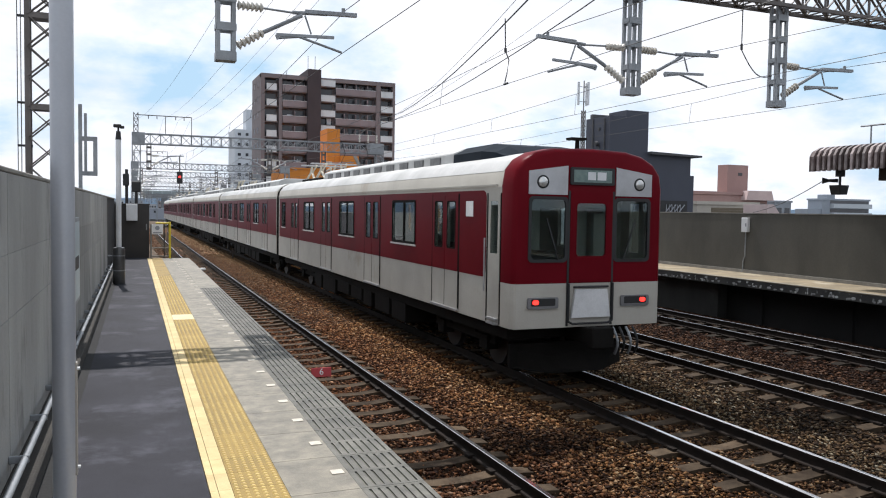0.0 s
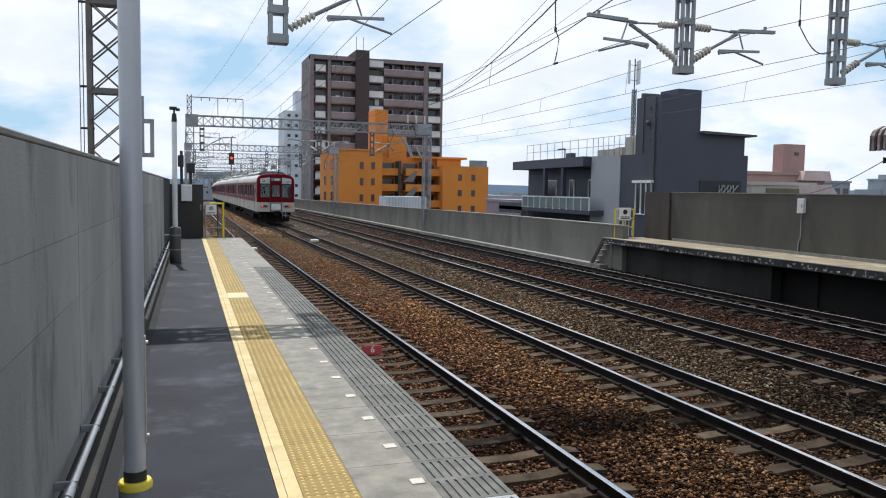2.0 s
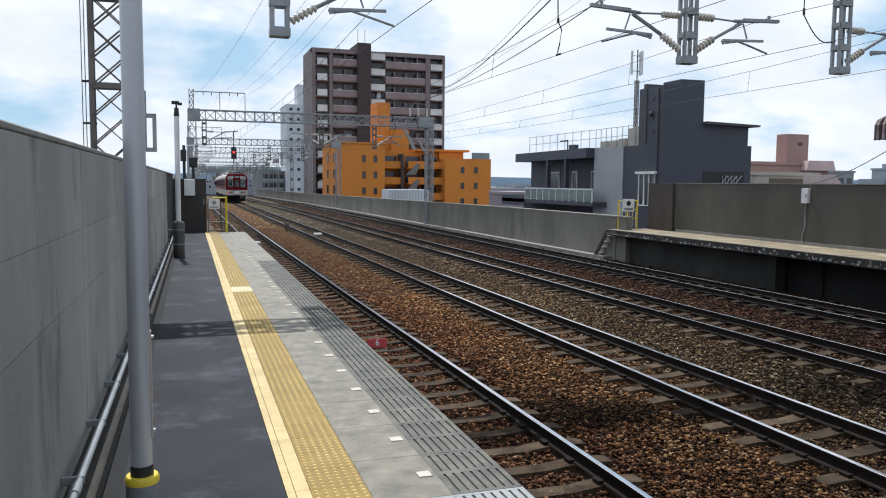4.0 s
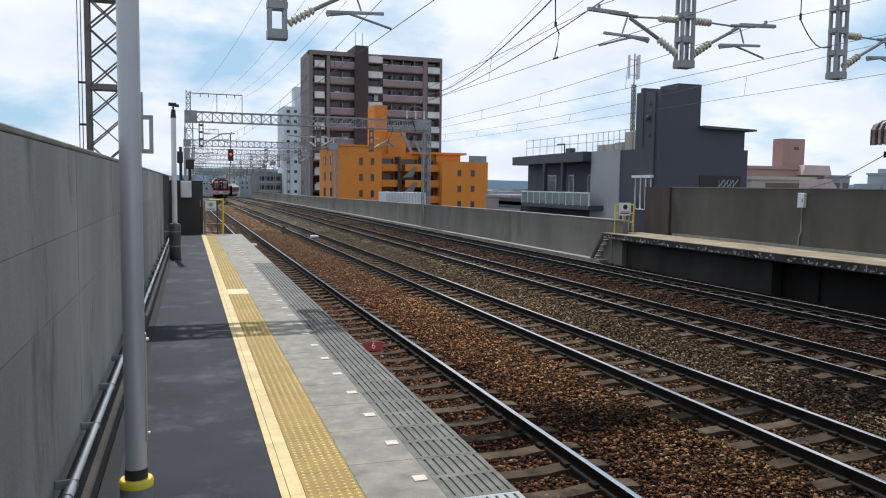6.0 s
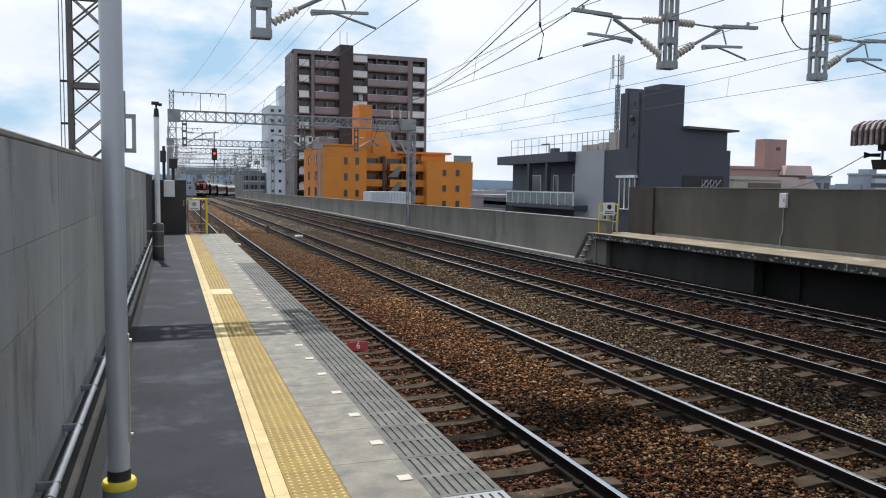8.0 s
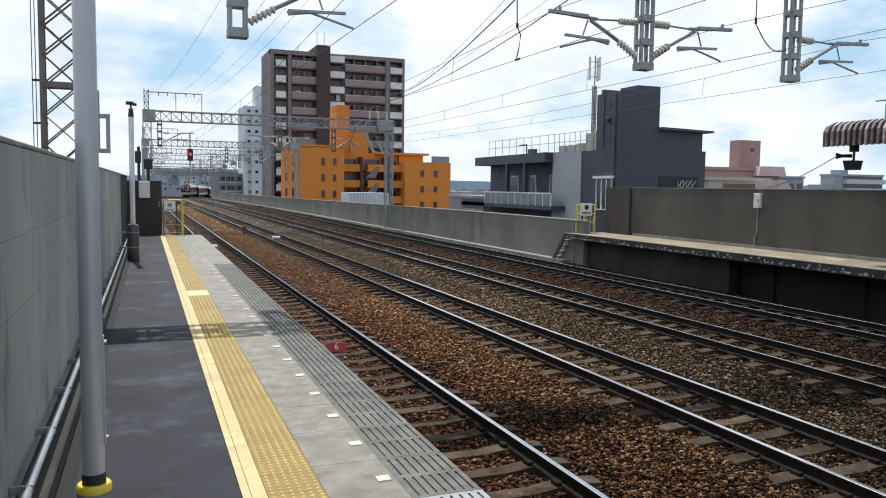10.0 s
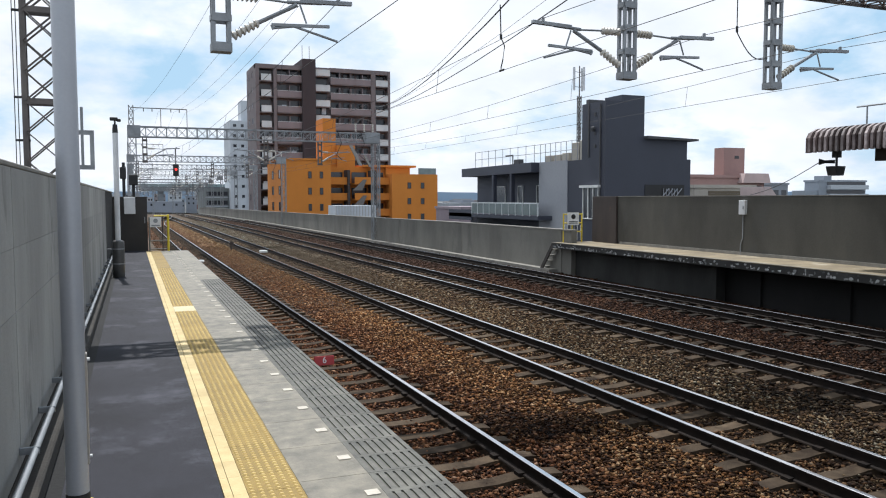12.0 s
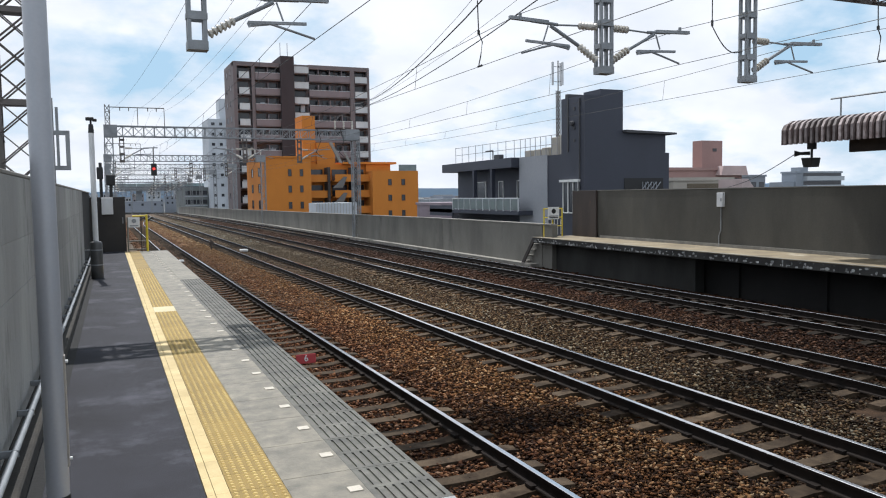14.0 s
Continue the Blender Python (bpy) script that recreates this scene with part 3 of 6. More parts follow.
box(b, -1.15, -0.004, -14, END, -0.044, 0.0)
part("asphalt", b, ASPHALT, deck, "dark grey smooth asphalt with pale worn patches")
b = B()
box(b, 0.44, 1.262, -14, END, -0.044, -0.011)
part("slab_bedding", b, GROOVE, deck, "dark grooves between slab ribs")


L0, L1 = 0.0025, 0.6525


def edge_slab(light):
    b = B()
    box(b, 0.442, 0.868, L0, L1, -0.02, 0.0)
    return mesh_of("edge_slab", b, light)


def grooved_slab(worn):
    """The outer strip of a slab, with two rows of seven drainage grooves."""
    b = B()
    rows = ((L0 + 0.03, L0 + 0.305), (L0 + 0.350, L0 + 0.625))
    for y0, y1 in ((L0, rows[0][0]), (rows[0][1], rows[1][0]), (rows[1][1], L1)):
        box(b, 0.870, 1.28, y0, y1, -0.02, 0.0)
    for y0, y1 in rows:
        x = 0.870
        for i in range(7):
            box(b, x, x + 0.038, y0, y1, -0.02, -0.0005)
            x += 0.054
        box(b, x, 1.28, y0, y1, -0.02, 0.0)
    box(b, 1.263, 1.28, L0, L1, -0.14, -0.0205)
    return mesh_of("grooved_slab", b, worn)


groove_mesh, groove_new = grooved_slab(SLAB_DIRTY), grooved_slab(SLAB_NEW)
b = B()
box(b, 0.870, 1.28, L0, L1, -0.02, 0.0)
box(b, 1.263, 1.28, L0, L1, -0.14, -0.0205)
plain_mesh = mesh_of("outer_slab", b, SLAB)
slab_new = edge_slab(SLAB_NEW)
slab_mesh = edge_slab(SLAB)
b = B()
box(b, -0.04, 0.04, -0.04, 0.04, 0.0005, 0.006)
stud_mesh = mesh_of("marker_stud", b, WHITE_STUD)
b = B()
box(b, 0.001, 0.046, 0.001, 0.299, -0.03, 0.0035)
box(b, 0.0495, 0.129, 0.001, 0.299, -0.03, 0.0035)
line_mesh = mesh_of("line_tile", b, LINE_TILE)
b = B()
box(b, 0.132, 0.438, 0.0015, 0.2985, -0.03, 0.003)
tile_mesh = mesh_of("tactile_tile", b, YELLOW_TILE)
pale_mesh = tile_mesh.copy()
pale_mesh.materials[0] = TILE_PALE


def child(name, me, parent, x, y, z=0.0):
    o = new(name, me)
    o.parent, o.location = parent, (x, y, z)
    return o


for i in range(-22, 42):
    y = 4.25 - 0.33 + i * 0.655
    if y + 0.655 > END:
        break
    child("edge_slab", slab_new if i < 0 else slab_mesh, deck, 0, y)
    if y > 16.6:
        child("outer_slab", plain_mesh, deck, 0, y)
    else:
        child("grooved_slab", groove_new if i < 0 else groove_mesh, deck, 0, y)
    child("marker_stud", stud_mesh, deck, 0.80, y + 0.33)
dots = B()
i = -36
while 0.3 * i + 0.3 < END - 0.02:
    y = 0.3 * i
    child("line_tile", line_mesh, deck, 0, y)
    pale = 12.3 <= y + 0.1 < 12.85
    child("tactile_tile", pale_mesh if pale else tile_mesh, deck, 0, y)
    if 3.0 < y < 20 and not pale:
        for a in range(6):
            for c in range(6):
                x0, y0 = 0.132 + 0.0255 + a * 0.051, y + 0.025 + c * 0.05
                A = [dots.verts.new((x0 + 0.015 * dx, y0 + 0.015 * dy, 0.003)) for dx, dy in ((-1, -0.4), (-0.4, -1), (0.4, -1), (1, -0.4), (1, 0.4), (0.4, 1), (-0.4, 1), (-1, 0.4))]
                T = [dots.verts.new((x0 + 0.009 * dx, y0 + 0.009 * dy, 0.009)) for dx, dy in ((-1, -0.4), (-0.4, -1), (0.4, -1), (1, -0.4), (1, 0.4), (0.4, 1), (-0.4, 1), (-1, 0.4))]
                for k in range(8):
                    dots.faces.new((A[k], A[(k + 1) % 8], T[(k + 1) % 8], T[k]))
                dots.faces.new(T)
    i += 1
tagged(part("tactile_dots", dots, mat("worn_yellow_dots", (0.50, 0.36, 0.115), (0.38, 0.255, 0.07), 3.0, 0.6), deck, "raised dots of the tactile strip"), kind="stuff")

# ---- left parapet wall with panel joints, kerb and conduit ----
WF = pose(-0.60 - 0.0165 * 4.5, 0, 0, 0, 0, -0.945)
b = B()
box(b, -0.30, -0.025, -14, END, -1.9, 1.88)
wall = solid("wall_west", b, CONCRETE_DARK, "grey concrete parapet wall along the platform", "wall", kind="structure", m=WF)
for k in range(-4, 5):
    y0 = 5.19 + 3.05 * k
    y1 = min(y0 + 3.05, END)
    b = B()
    for z0, z1 in ((-0.02, 1.0235), (1.0268, 1.4045), (1.4062, 1.878)):
        b = B()
        box(b, -0.034, 0.0, y0 + 0.010, y1 - 0.010, z0, z1)
        part("wall_panel", b, CONCRETE, wall, bevel=0.002)
b = B()
box(b, -0.30, 0.002, -14, END + 0.01, 1.882, 1.912)
part("coping", b, COPING, wall, "rough pale coping", bevel=0.006)
b = B()
box(b, 0.0, 0.15, -14, END - 0.3, 0.0, 0.12)
part("kerb", b, mat("mossy_kerb", (0.036, 0.031, 0.024), (0.014, 0.012, 0.010), 3.0, 0.9, 0.4, 40), wall, "dark brown kerb at the wall's foot", bevel=0.01)
b = B()
box(b, 0.15, 0.235, -14, END - 0.3, 0.0, 0.003)
part("gutter", b, CONCRETE_DARK, wall, "dark gutter strip beside the kerb")
cond = thing("conduit", "grey steel conduit clipped along the parapet wall", "pipe", m=WF)
b = B()
tube(b, (0.085, -8, 0.215), (0.085, 22, 0.215), 0.021, 10)
part("pipe", b, STEEL_GREY, cond, smooth=True)
for k in range(20):
    b = B()
    y = 2.2 + k * 0.97
    box(b, 0.0, 0.109, y - 0.007, y + 0.007, 0.192, 0.238)
    part("pipe_clip", b, STEEL_GREY, cond, bevel=0.004)
for k in range(4):
    b = B()
    y = 4.0 + k * 3.66
    tube(b, (0.085, y - 0.06, 0.215), (0.085, y + 0.06, 0.215), 0.027, 10)
    part("coupling", b, STEEL_GREY, cond, smooth=True)
# a framed notice on the wall
nb = thing("wall_notice", "pale framed notice board on the parapet wall", "notice", m=WF)
b = B()
box(b, 0.0, 0.035, 9.3, 10.5, 0.55, 1.55)
part("frame", b, STEEL_GREY, nb, bevel=0.004)
b = B()
box(b, 0.035, 0.039, 9.35, 10.45, 0.6, 1.5)
part("sheet", b, mat("notice_sheet", (0.45, 0.52, 0.54), (0.35, 0.42, 0.45), 2.0, 0.4), nb, "pale blue-grey sheet")
b = B()
box(b, 0.039, 0.042, 9.5, 10.3, 0.95, 1.10)
part("print", b, BLACK, nb, "dark bar of print")

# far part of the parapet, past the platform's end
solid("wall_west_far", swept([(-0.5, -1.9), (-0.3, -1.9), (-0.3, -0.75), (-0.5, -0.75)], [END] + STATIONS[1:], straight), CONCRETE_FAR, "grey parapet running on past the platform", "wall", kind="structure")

# ---- right-hand side: parapet, far platform ----
def parapet_top(y):
    """Height of the parapet, which falls a little as the line runs on."""
    return 0.45 - 0.0051 * max(0.0, min(y, 185.0) - 38.0) - max(0.0, dip(y) - dip(185.0))


def falling(bm, x0, x1, ys, z0, drop0, drop1):
    """A slab along the line under the parapet's falling top; z0 None hangs it from the top."""
    rings = []
    for y in ys:
        lo, hi, w = parapet_top(y) - drop0 if z0 is None else z0 - dip(y), parapet_top(y) - drop1, bend_x(y)
        rings.append([bm.verts.new(p) for p in ((x0 + w, y, lo), (x1 + w, y, lo), (x1 + w, y, hi), (x0 + w, y, hi))])
    for p, q in zip(rings, rings[1:]):
        for i in range(4):
            bm.faces.new((p[i], p[(i + 1) % 4], q[(i + 1) % 4], q[i]))
    bm.faces.new(rings[0][::-1]), bm.faces.new(rings[-1])


b = B()
falling(b, 16.35, 16.6, [26.5, 38] + STATIONS[1:], -1.9, 0, 0.05)
rw = solid("wall_east", b, PARAPET, "long grey concrete parapet beside the tracks", "wall", kind="structure")
for k in range(28):
    y0 = 27.2 + 10.0 * k
    b = B()
    falling(b, 16.325, 16.35, (y0 + 0.015, y0 + 9.985), -1.30, 0, 0.065)
    part("wall_panel", b, PARAPET, rw)
b = B()
falling(b, 16.30, 16.63, [26.5, 38] + STATIONS[1:], None, 0.05, 0)
part("coping", b, COPING, rw, "pale coping")
part("kerb", swept([(15.95, -1.34), (16.32, -1.34), (16.32, -1.18), (15.95, -1.18)], [27.5] + STATIONS[1:], straight), COPING, rw, "pale concrete cable trough")

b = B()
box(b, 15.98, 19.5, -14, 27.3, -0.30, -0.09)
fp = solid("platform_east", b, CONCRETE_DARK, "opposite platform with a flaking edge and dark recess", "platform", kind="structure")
b = B()
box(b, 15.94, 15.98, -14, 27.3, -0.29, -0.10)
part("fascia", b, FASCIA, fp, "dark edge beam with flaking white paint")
FLAKE = mat("flaking_white_paint", (0.42, 0.42, 0.41), (0.18, 0.18, 0.175), 9.0, 0.8, island=0.45)
fl_rng = random.Random(21)
b = B()
for k in range(190):
    y = 27.2 - 21.0 * fl_rng.random() ** 1.5
    w, h = fl_rng.uniform(0.03, 0.17), fl_rng.uniform(0.03, 0.10)
    z = fl_rng.uniform(-0.285, -0.255) if fl_rng.random() < 0.75 else fl_rng.uniform(-0.25, -0.17)
    h = min(h, -0.10 - z)
    # a ragged seven-sided chip, 3 mm thick
    rim = []
    for j in range(7):
        a, r = 2 * math.pi * (j + fl_rng.uniform(-0.3, 0.3)) / 7, fl_rng.uniform(0.55, 1.0)
        rim.append((y + r * w / 2 * math.cos(a), z + h / 2 + r * h / 2 * math.sin(a)))
    front = [b.verts.new((15.936, p, q)) for p, q in rim]
    back = [b.verts.new((15.939, p, q)) for p, q in rim]
    b.faces.new(front[::-1])
    b.faces.new(back)
    for j in range(7):
        b.faces.new((front[j], front[(j + 1) % 7], back[(j + 1) % 7], back[j]))
tagged(part("paint_flakes", b, FLAKE, fp, "flaking white paint remnants"), kind="stuff")
b = B()
box(b, 15.93, 17.9, -14, 27.28, -0.09, -0.075)
part("paving", b, TAN, fp, "sandy paving")
b = B()
box(b, 15.93, 16.02, -14, 27.3, -0.075, -0.068)
part("edge_line", b, COPING, fp, "pale edge strip")
# Back wall and piers take the near-black colour in place of recess shade.
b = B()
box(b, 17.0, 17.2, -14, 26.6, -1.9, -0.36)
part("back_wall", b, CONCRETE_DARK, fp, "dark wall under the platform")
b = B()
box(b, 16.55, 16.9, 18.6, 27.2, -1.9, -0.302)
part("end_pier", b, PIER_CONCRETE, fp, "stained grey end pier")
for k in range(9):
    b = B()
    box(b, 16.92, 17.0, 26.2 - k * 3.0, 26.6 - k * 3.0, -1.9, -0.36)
    part("pier", b, CONCRETE_DARK, fp, "dark concrete pier in the recess")
b = B()
box(b, 17.85, 18.15, -14, 25.6, -0.36, 1.74)
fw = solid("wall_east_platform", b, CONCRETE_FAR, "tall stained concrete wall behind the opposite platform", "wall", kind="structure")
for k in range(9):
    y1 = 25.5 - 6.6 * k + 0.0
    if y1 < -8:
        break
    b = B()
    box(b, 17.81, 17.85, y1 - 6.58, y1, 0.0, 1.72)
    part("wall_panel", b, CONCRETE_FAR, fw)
b = B()
box(b, 17.76, 17.85, -14, 25.3, -0.075, 0.02)
part("kerb", b, COPING, fw, "pale kerb line")
b = B()
box(b, 17.80, 18.18, -14, 25.62, 1.74, 1.77)
part("coping", b, COPING, fw)
# rusty steel end panel
rp = thing("steel_screen", "rusty dark steel screen closing the platform's end", "screen")
b = B()
box(b, 17.72, 17.80, 25.5, 27.15, -0.07, 1.76)
part("plate", b, RUST, rp, bevel=0.005)
b = B()
for y in (25.7, 26.3, 26.95):
    box(b, 17.80, 17.86, y, y + 0.06, -0.07, 1.72)
part("stiffener", b, RUST, rp)
# switch box on the far wall with its pipe
sb = thing("switch_box", "pale grey switch box with a pipe on the concrete wall", "box")
b = B()
box(b, 17.70, 17.81, 18.72, 18.98, 1.18, 1.62)
part("case", b, POLE_WHITE, sb, bevel=0.01)
b = B()
tube_path(b, [(17.77, 18.85, 1.18), (17.77, 18.85, 0.45), (17.77, 18.93, 0.25), (17.77, 18.93, -0.06)], 0.018, 8)
part("pipe", b, STEEL_GREY, sb)
b = B()
box(b, 17.69, 17.70, 18.76, 18.80, 1.35, 1.45)
part("latch", b, STEEL_GREY, sb)
# fence and sign at the far platform's end
fe = thing("end_fence", "yellow and white fence with a notice at the platform's end", "fence")
for x in (16.35, 16.75, 17.2):
    b = B()
    tube(b, (x, 27.1, -0.08), (x, 27.1, 1.08), 0.03, 8)
    part("post", b, SAFETY_YELLOW, fe)
for z in (0.35, 0.7, 1.05):
    b = B()
    tube(b, (16.35, 27.1, z), (17.2, 27.1, z), 0.022, 8)
    part("rail", b, SAFETY_YELLOW, fe)
b = B()
box(b, 16.5, 17.02, 27.03, 27.06, 0.62, 1.12)
pl = part("notice_plate", b, SIGN_WHITE, fe, "white notice plate")
b = B()
lathe(b, [(0.10, 0), (0.10, 0.006)], n=20)
part("round_mark", b, BLACK, pl, "black ring", m=pose(16.76, 27.03, 0.95, 90))
for k in range(2):
    b = B()
    box(b, 16.56, 16.96, 27.022, 27.03, 0.68 + 0.06 * k, 0.71 + 0.06 * k)
    part("print", b, BLACK, pl, "dark bar of print")
b = B()
for x in (16.4, 16.55, 16.7, 16.85, 17.0, 17.15):
    tube(b, (x, 27.12, 0.0), (x, 27.12, 0.62), 0.012, 6)
part("baluster", b, SIGN_WHITE, fe)
# steps down to the track
st = thing("track_steps", "dark steel steps from the platform end to the track", "steps")
for x in (16.02, 16.72):
    b = B()
    bar(b, (x, 27.35, -0.16), (x, 28.35, -1.3), 0.05, 0.16)
    part("stringer", b, RUST, st)
for k in range(4):
    b = B()
    box(b, 16.02, 16.72, 27.45 + 0.22 * k, 27.70 + 0.22 * k, -0.40 - 0.24 * k, -0.36 - 0.24 * k)
    part("tread", b, COPING, st)

# ---- canopy of the opposite platform ----
cp = thing("platform_canopy", "brown platform canopy with rounded ribbed edge", "canopy")
b = B()
prism(b, [(16.42, 2.86), (16.42, 3.22), (16.55, 3.36), (16.75, 3.42), (20.5, 3.62), (20.5, 3.3), (16.9, 2.98)], -14, 15.1)
part("roof", b, BROWN_PAINT, cp)
for k in range(90):
    b = B()
    y = 15.1 - k * 0.165
    o = [(16.34, 2.84), (16.34, 3.22), (16.42, 3.37), (16.60, 3.46), (16.90, 3.49), (16.90, 3.44), (16.62, 3.40), (16.47, 3.33), (16.41, 3.20), (16.41, 2.84)]
    prism(b, o, y - 0.035, y + 0.035)
    me = mesh_of("rib", b, RIB_PAINT)
    o = new("rib", me)
    o.parent = cp
b = B()
prism(b, [(16.36, 2.84), (16.36, 3.22), (16.44, 3.35), (16.62, 3.43), (20.5, 3.60), (20.5, 3.2), (17.2, 2.95)], 15.1, 15.22)
part("end_board", b, BROWN_PAINT, cp)
b = B()
box(b, 17.6, 17.8, -14, 14.2, 2.62, 2.98)
part("beam", b, RUST, cp, "rusty steel beam")
for k in range(4):
    b = B()
    box(b, 18.5, 18.7, 13.0 - k * 5.5, 13.2 - k * 5.5, -0.1, 3.0)
    part("column", b, BROWN_PAINT, cp)
hr = thing("roof_handrail", "thin grey handrail on the canopy roof", "handrail")
b = B()
tube(b, (17.4, -10, 4.0), (17.4, 14.6, 4.0), 0.025, 6)
part("rail", b, STEEL_GREY, hr)
for k in range(14):
    b = B()
    tube(b, (17.4, 14.3 - k * 1.3, 3.42), (17.4, 14.3 - k * 1.3, 4.0), 0.02, 6)
    part("post", b, STEEL_GREY, hr)
fl = thing("floodlight", "black floodlight and loudspeaker under the canopy edge", "floodlight")
b = B()
box(b, 16.90, 17.06, 14.72, 14.88, 2.72, 2.98)
tube(b, (16.98, 14.8, 2.75), (16.98, 14.8, 2.5), 0.03, 8)
part("bracket", b, BLACK, fl)
b = B()
prism(b, [(16.76, 2.5), (17.14, 2.5), (17.08, 2.26), (16.84, 2.26)], 14.65, 14.95)
part("lamp_housing", b, BLACK, fl, bevel=0.01)
b = B()
tube(b, (16.98, 14.85, 2.62), (16.82, 15.02, 2.62), 0.05, 10, 0.04)
tube(b, (16.82, 15.02, 2.62), (16.72, 15.12, 2.62), 0.04, 12, 0.085)
part("loudspeaker", b, BLACK, fl)

# ---- things on the near platform ----
gp = thing("platform_pole", "grey painted steel pole with a yellow-topped base cover", "pole", m=pose(-0.228, 4.08, 0))
b = B()
tube(b, (0, 0, 0), (0, 0, 6.5), 0.0515, 24)
part("shaft", b, POLE_GREY, gp, smooth=True)
b = B()
tube(b, (0, 0, 0.225), (0, 0, 0.285), 0.055, 24)
part("collar", b, BLACK, gp, "black rubber collar", smooth=True)
b = B()
lathe(b, [(0.078, 0.0), (0.078, 0.20)], n=28)
part("base_cover", b, STEEL_GREY, gp, "scuffed grey sleeve", smooth=True)
b = B()
lathe(b, [(0.081, 0.195), (0.081, 0.222), (0.074, 0.234), (0.056, 0.234)], n=28)
part("base_cap", b, SAFETY_YELLOW, gp, "yellow cap ring", smooth=True)
b = B()
box(b, 0.040, 0.057, -0.02, 0.02, 0.42, 0.96)
part("cable_cover", b, mat("beige_strip", (0.36, 0.33, 0.29), None, 3.0, 0.5), gp, "beige cover strip", bevel=0.003)
for z in (0.46, 0.93):
    b = B()
    lathe(b, [(0.008, 0), (0.008, 0.012)], n=10)
    part("screw", b, SIGN_WHITE, gp, m=pose(0.057, -0.012, z, 0, 90, 0))

cpole = thing("camera_pole", "white pole with a small black camera on top", "pole", m=pose(-0.07, 18.3, 0))
b = B()
tube(b, (0, 0, 0.75), (0, 0, 3.1), 0.055, 14)
part("shaft", b, POLE_WHITE, cpole, smooth=True)
b = B()
tube(b, (0, 0, 3.1), (0, 0, 3.28), 0.06, 14, 0.045)
tube(b, (0, 0, 3.28), (0, 0, 3.36), 0.02, 8)
part("collar", b, BLACK, cpole, smooth=True)
b = B()
box(b, -0.10, 0.06, -0.06, 0.06, 3.36, 3.43)
box(b, 0.03, 0.12, -0.04, 0.05, 3.34, 3.40)
part("camera_head", b, BLACK, cpole, bevel=0.012)
b = B()
lathe(b, [(0.12, 0.0), (0.125, 0.02), (0.125, 0.74), (0.115, 0.78), (0.06, 0.80)], n=20)
part("drum", b, mat("dark_steel_drum", (0.10, 0.10, 0.10), (0.06, 0.06, 0.06), 4.0, 0.35, metal=0.4), cpole, "dark steel base drum", smooth=True)
for z in (0.28, 0.60):
    b = B()
    lathe(b, [(0.128, z), (0.128, z + 0.025)], n=20)
    box(b, -0.22, -0.12, -0.02, 0.02, z, z + 0.025)
    part("strap", b, STEEL_GREY, cpole, smooth=False)

cb = thing("equipment_cabinet", "dark brown steel cabinet at the platform's end", "cabinet", m=pose(0.0, 27.3, 0))
b = B()
box(b, -0.35, 0.80, 0.0, 0.7, -0.05, 1.72)
part("body", b, CABINET_DARK, cb, bevel=0.01)
b = B()
box(b, -0.37, 0.82, -0.02, 0.72, 1.72, 1.76)
part("lid", b, CABINET_DARK, cb, bevel=0.008)
b = B()
box(b, 0.10, 0.44, -0.10, -0.002, 1.20, 1.74)
part("meter_box", b, POLE_WHITE, cb, "pale grey box on its front", bevel=0.01)
b = B()
box(b, 0.70, 0.73, -0.03, 0.0, 0.9, 1.1)
part("handle", b, STEEL_GREY, cb)
sg = thing("shunt_signal", "black signal heads on posts above the cabinet", "signal", m=pose(0.0, 28.4, 0))
b = B()
tube(b, (0.12, 0, 0), (0.12, 0, 2.9), 0.05, 8)
tube(b, (0.42, 0, 0), (0.42, 0, 2.3), 0.05, 8)
part("post", b, BLACK, sg)
b = B()
box(b, 0.28, 0.56, -0.12, 0.12, 2.15, 2.5)
part("signal_head", b, BLACK, sg, bevel=0.02)
b = B()
box(b, 0.0, 0.2, -0.08, 0.08, 2.35, 2.75)
part("side_head", b, BLACK, sg, bevel=0.02)

pf = thing("platform_end_fence", "yellow post and thin barrier at the platform's end", "fence", m=pose(0, 26.9, 0))
b = B()
tube(b, (1.41, 0, 0), (1.41, 0, 1.18), 0.036, 12)
part("post", b, SAFETY_YELLOW, pf, smooth=True)
b = B()
tube(b, (1.41, 0, 1.14), (0.98, 0, 1.14), 0.026, 10)
part("arm", b, SAFETY_YELLOW, pf, smooth=True)
b = B()
tube(b, (0.84, 0, 0), (0.84, 0, 1.1), 0.025, 8)
part("side_post", b, COPING, pf)
for z in (0.07, 0.34):
    b = B()
    tube(b, (0.84, 0, z), (1.41, 0, z), 0.02, 8)
    part("rail", b, COPING, pf, "dull chipped rail")
b = B()
tube(b, (1.24, 0, 0.0), (1.24, 0, 1.12), 0.018, 8)
part("inner_post", b, RUST, pf, "rusty inner post")
b = B()
box(b, 0.86, 1.2, -0.02, 0.0, 0.78, 1.1)
np_plate = part("notice_plate", b, SIGN_WHITE, pf, "faded white plate")
b = B()
lathe(b, [(0.07, 0), (0.07, 0.004)], n=16)
part("round_mark", b, STEEL_GREY, np_plate, "faded grey ring", m=pose(1.03, -0.021, 0.98, 90))
b = B()
box(b, 0.90, 1.16, -0.025, -0.021, 0.81, 0.85)
part("print", b, STEEL_GREY, np_plate, "faded bar of print")

nsn = thing("stop_marker", "small red plate with white numeral at the platform edge", "sign", m=pose(1.985, 8.2, -0.05))
b = B()
box(b, -0.108, 0.108, 0.0, 0.012, -0.05, 0.05, pose(0, 0, 0, -8, 0, 0))
part("plate", b, SIGN_RED, nsn, bevel=0.003)
b = B()
box(b, -0.19, -0.06, 0.016, 0.03, -0.06, -0.03)
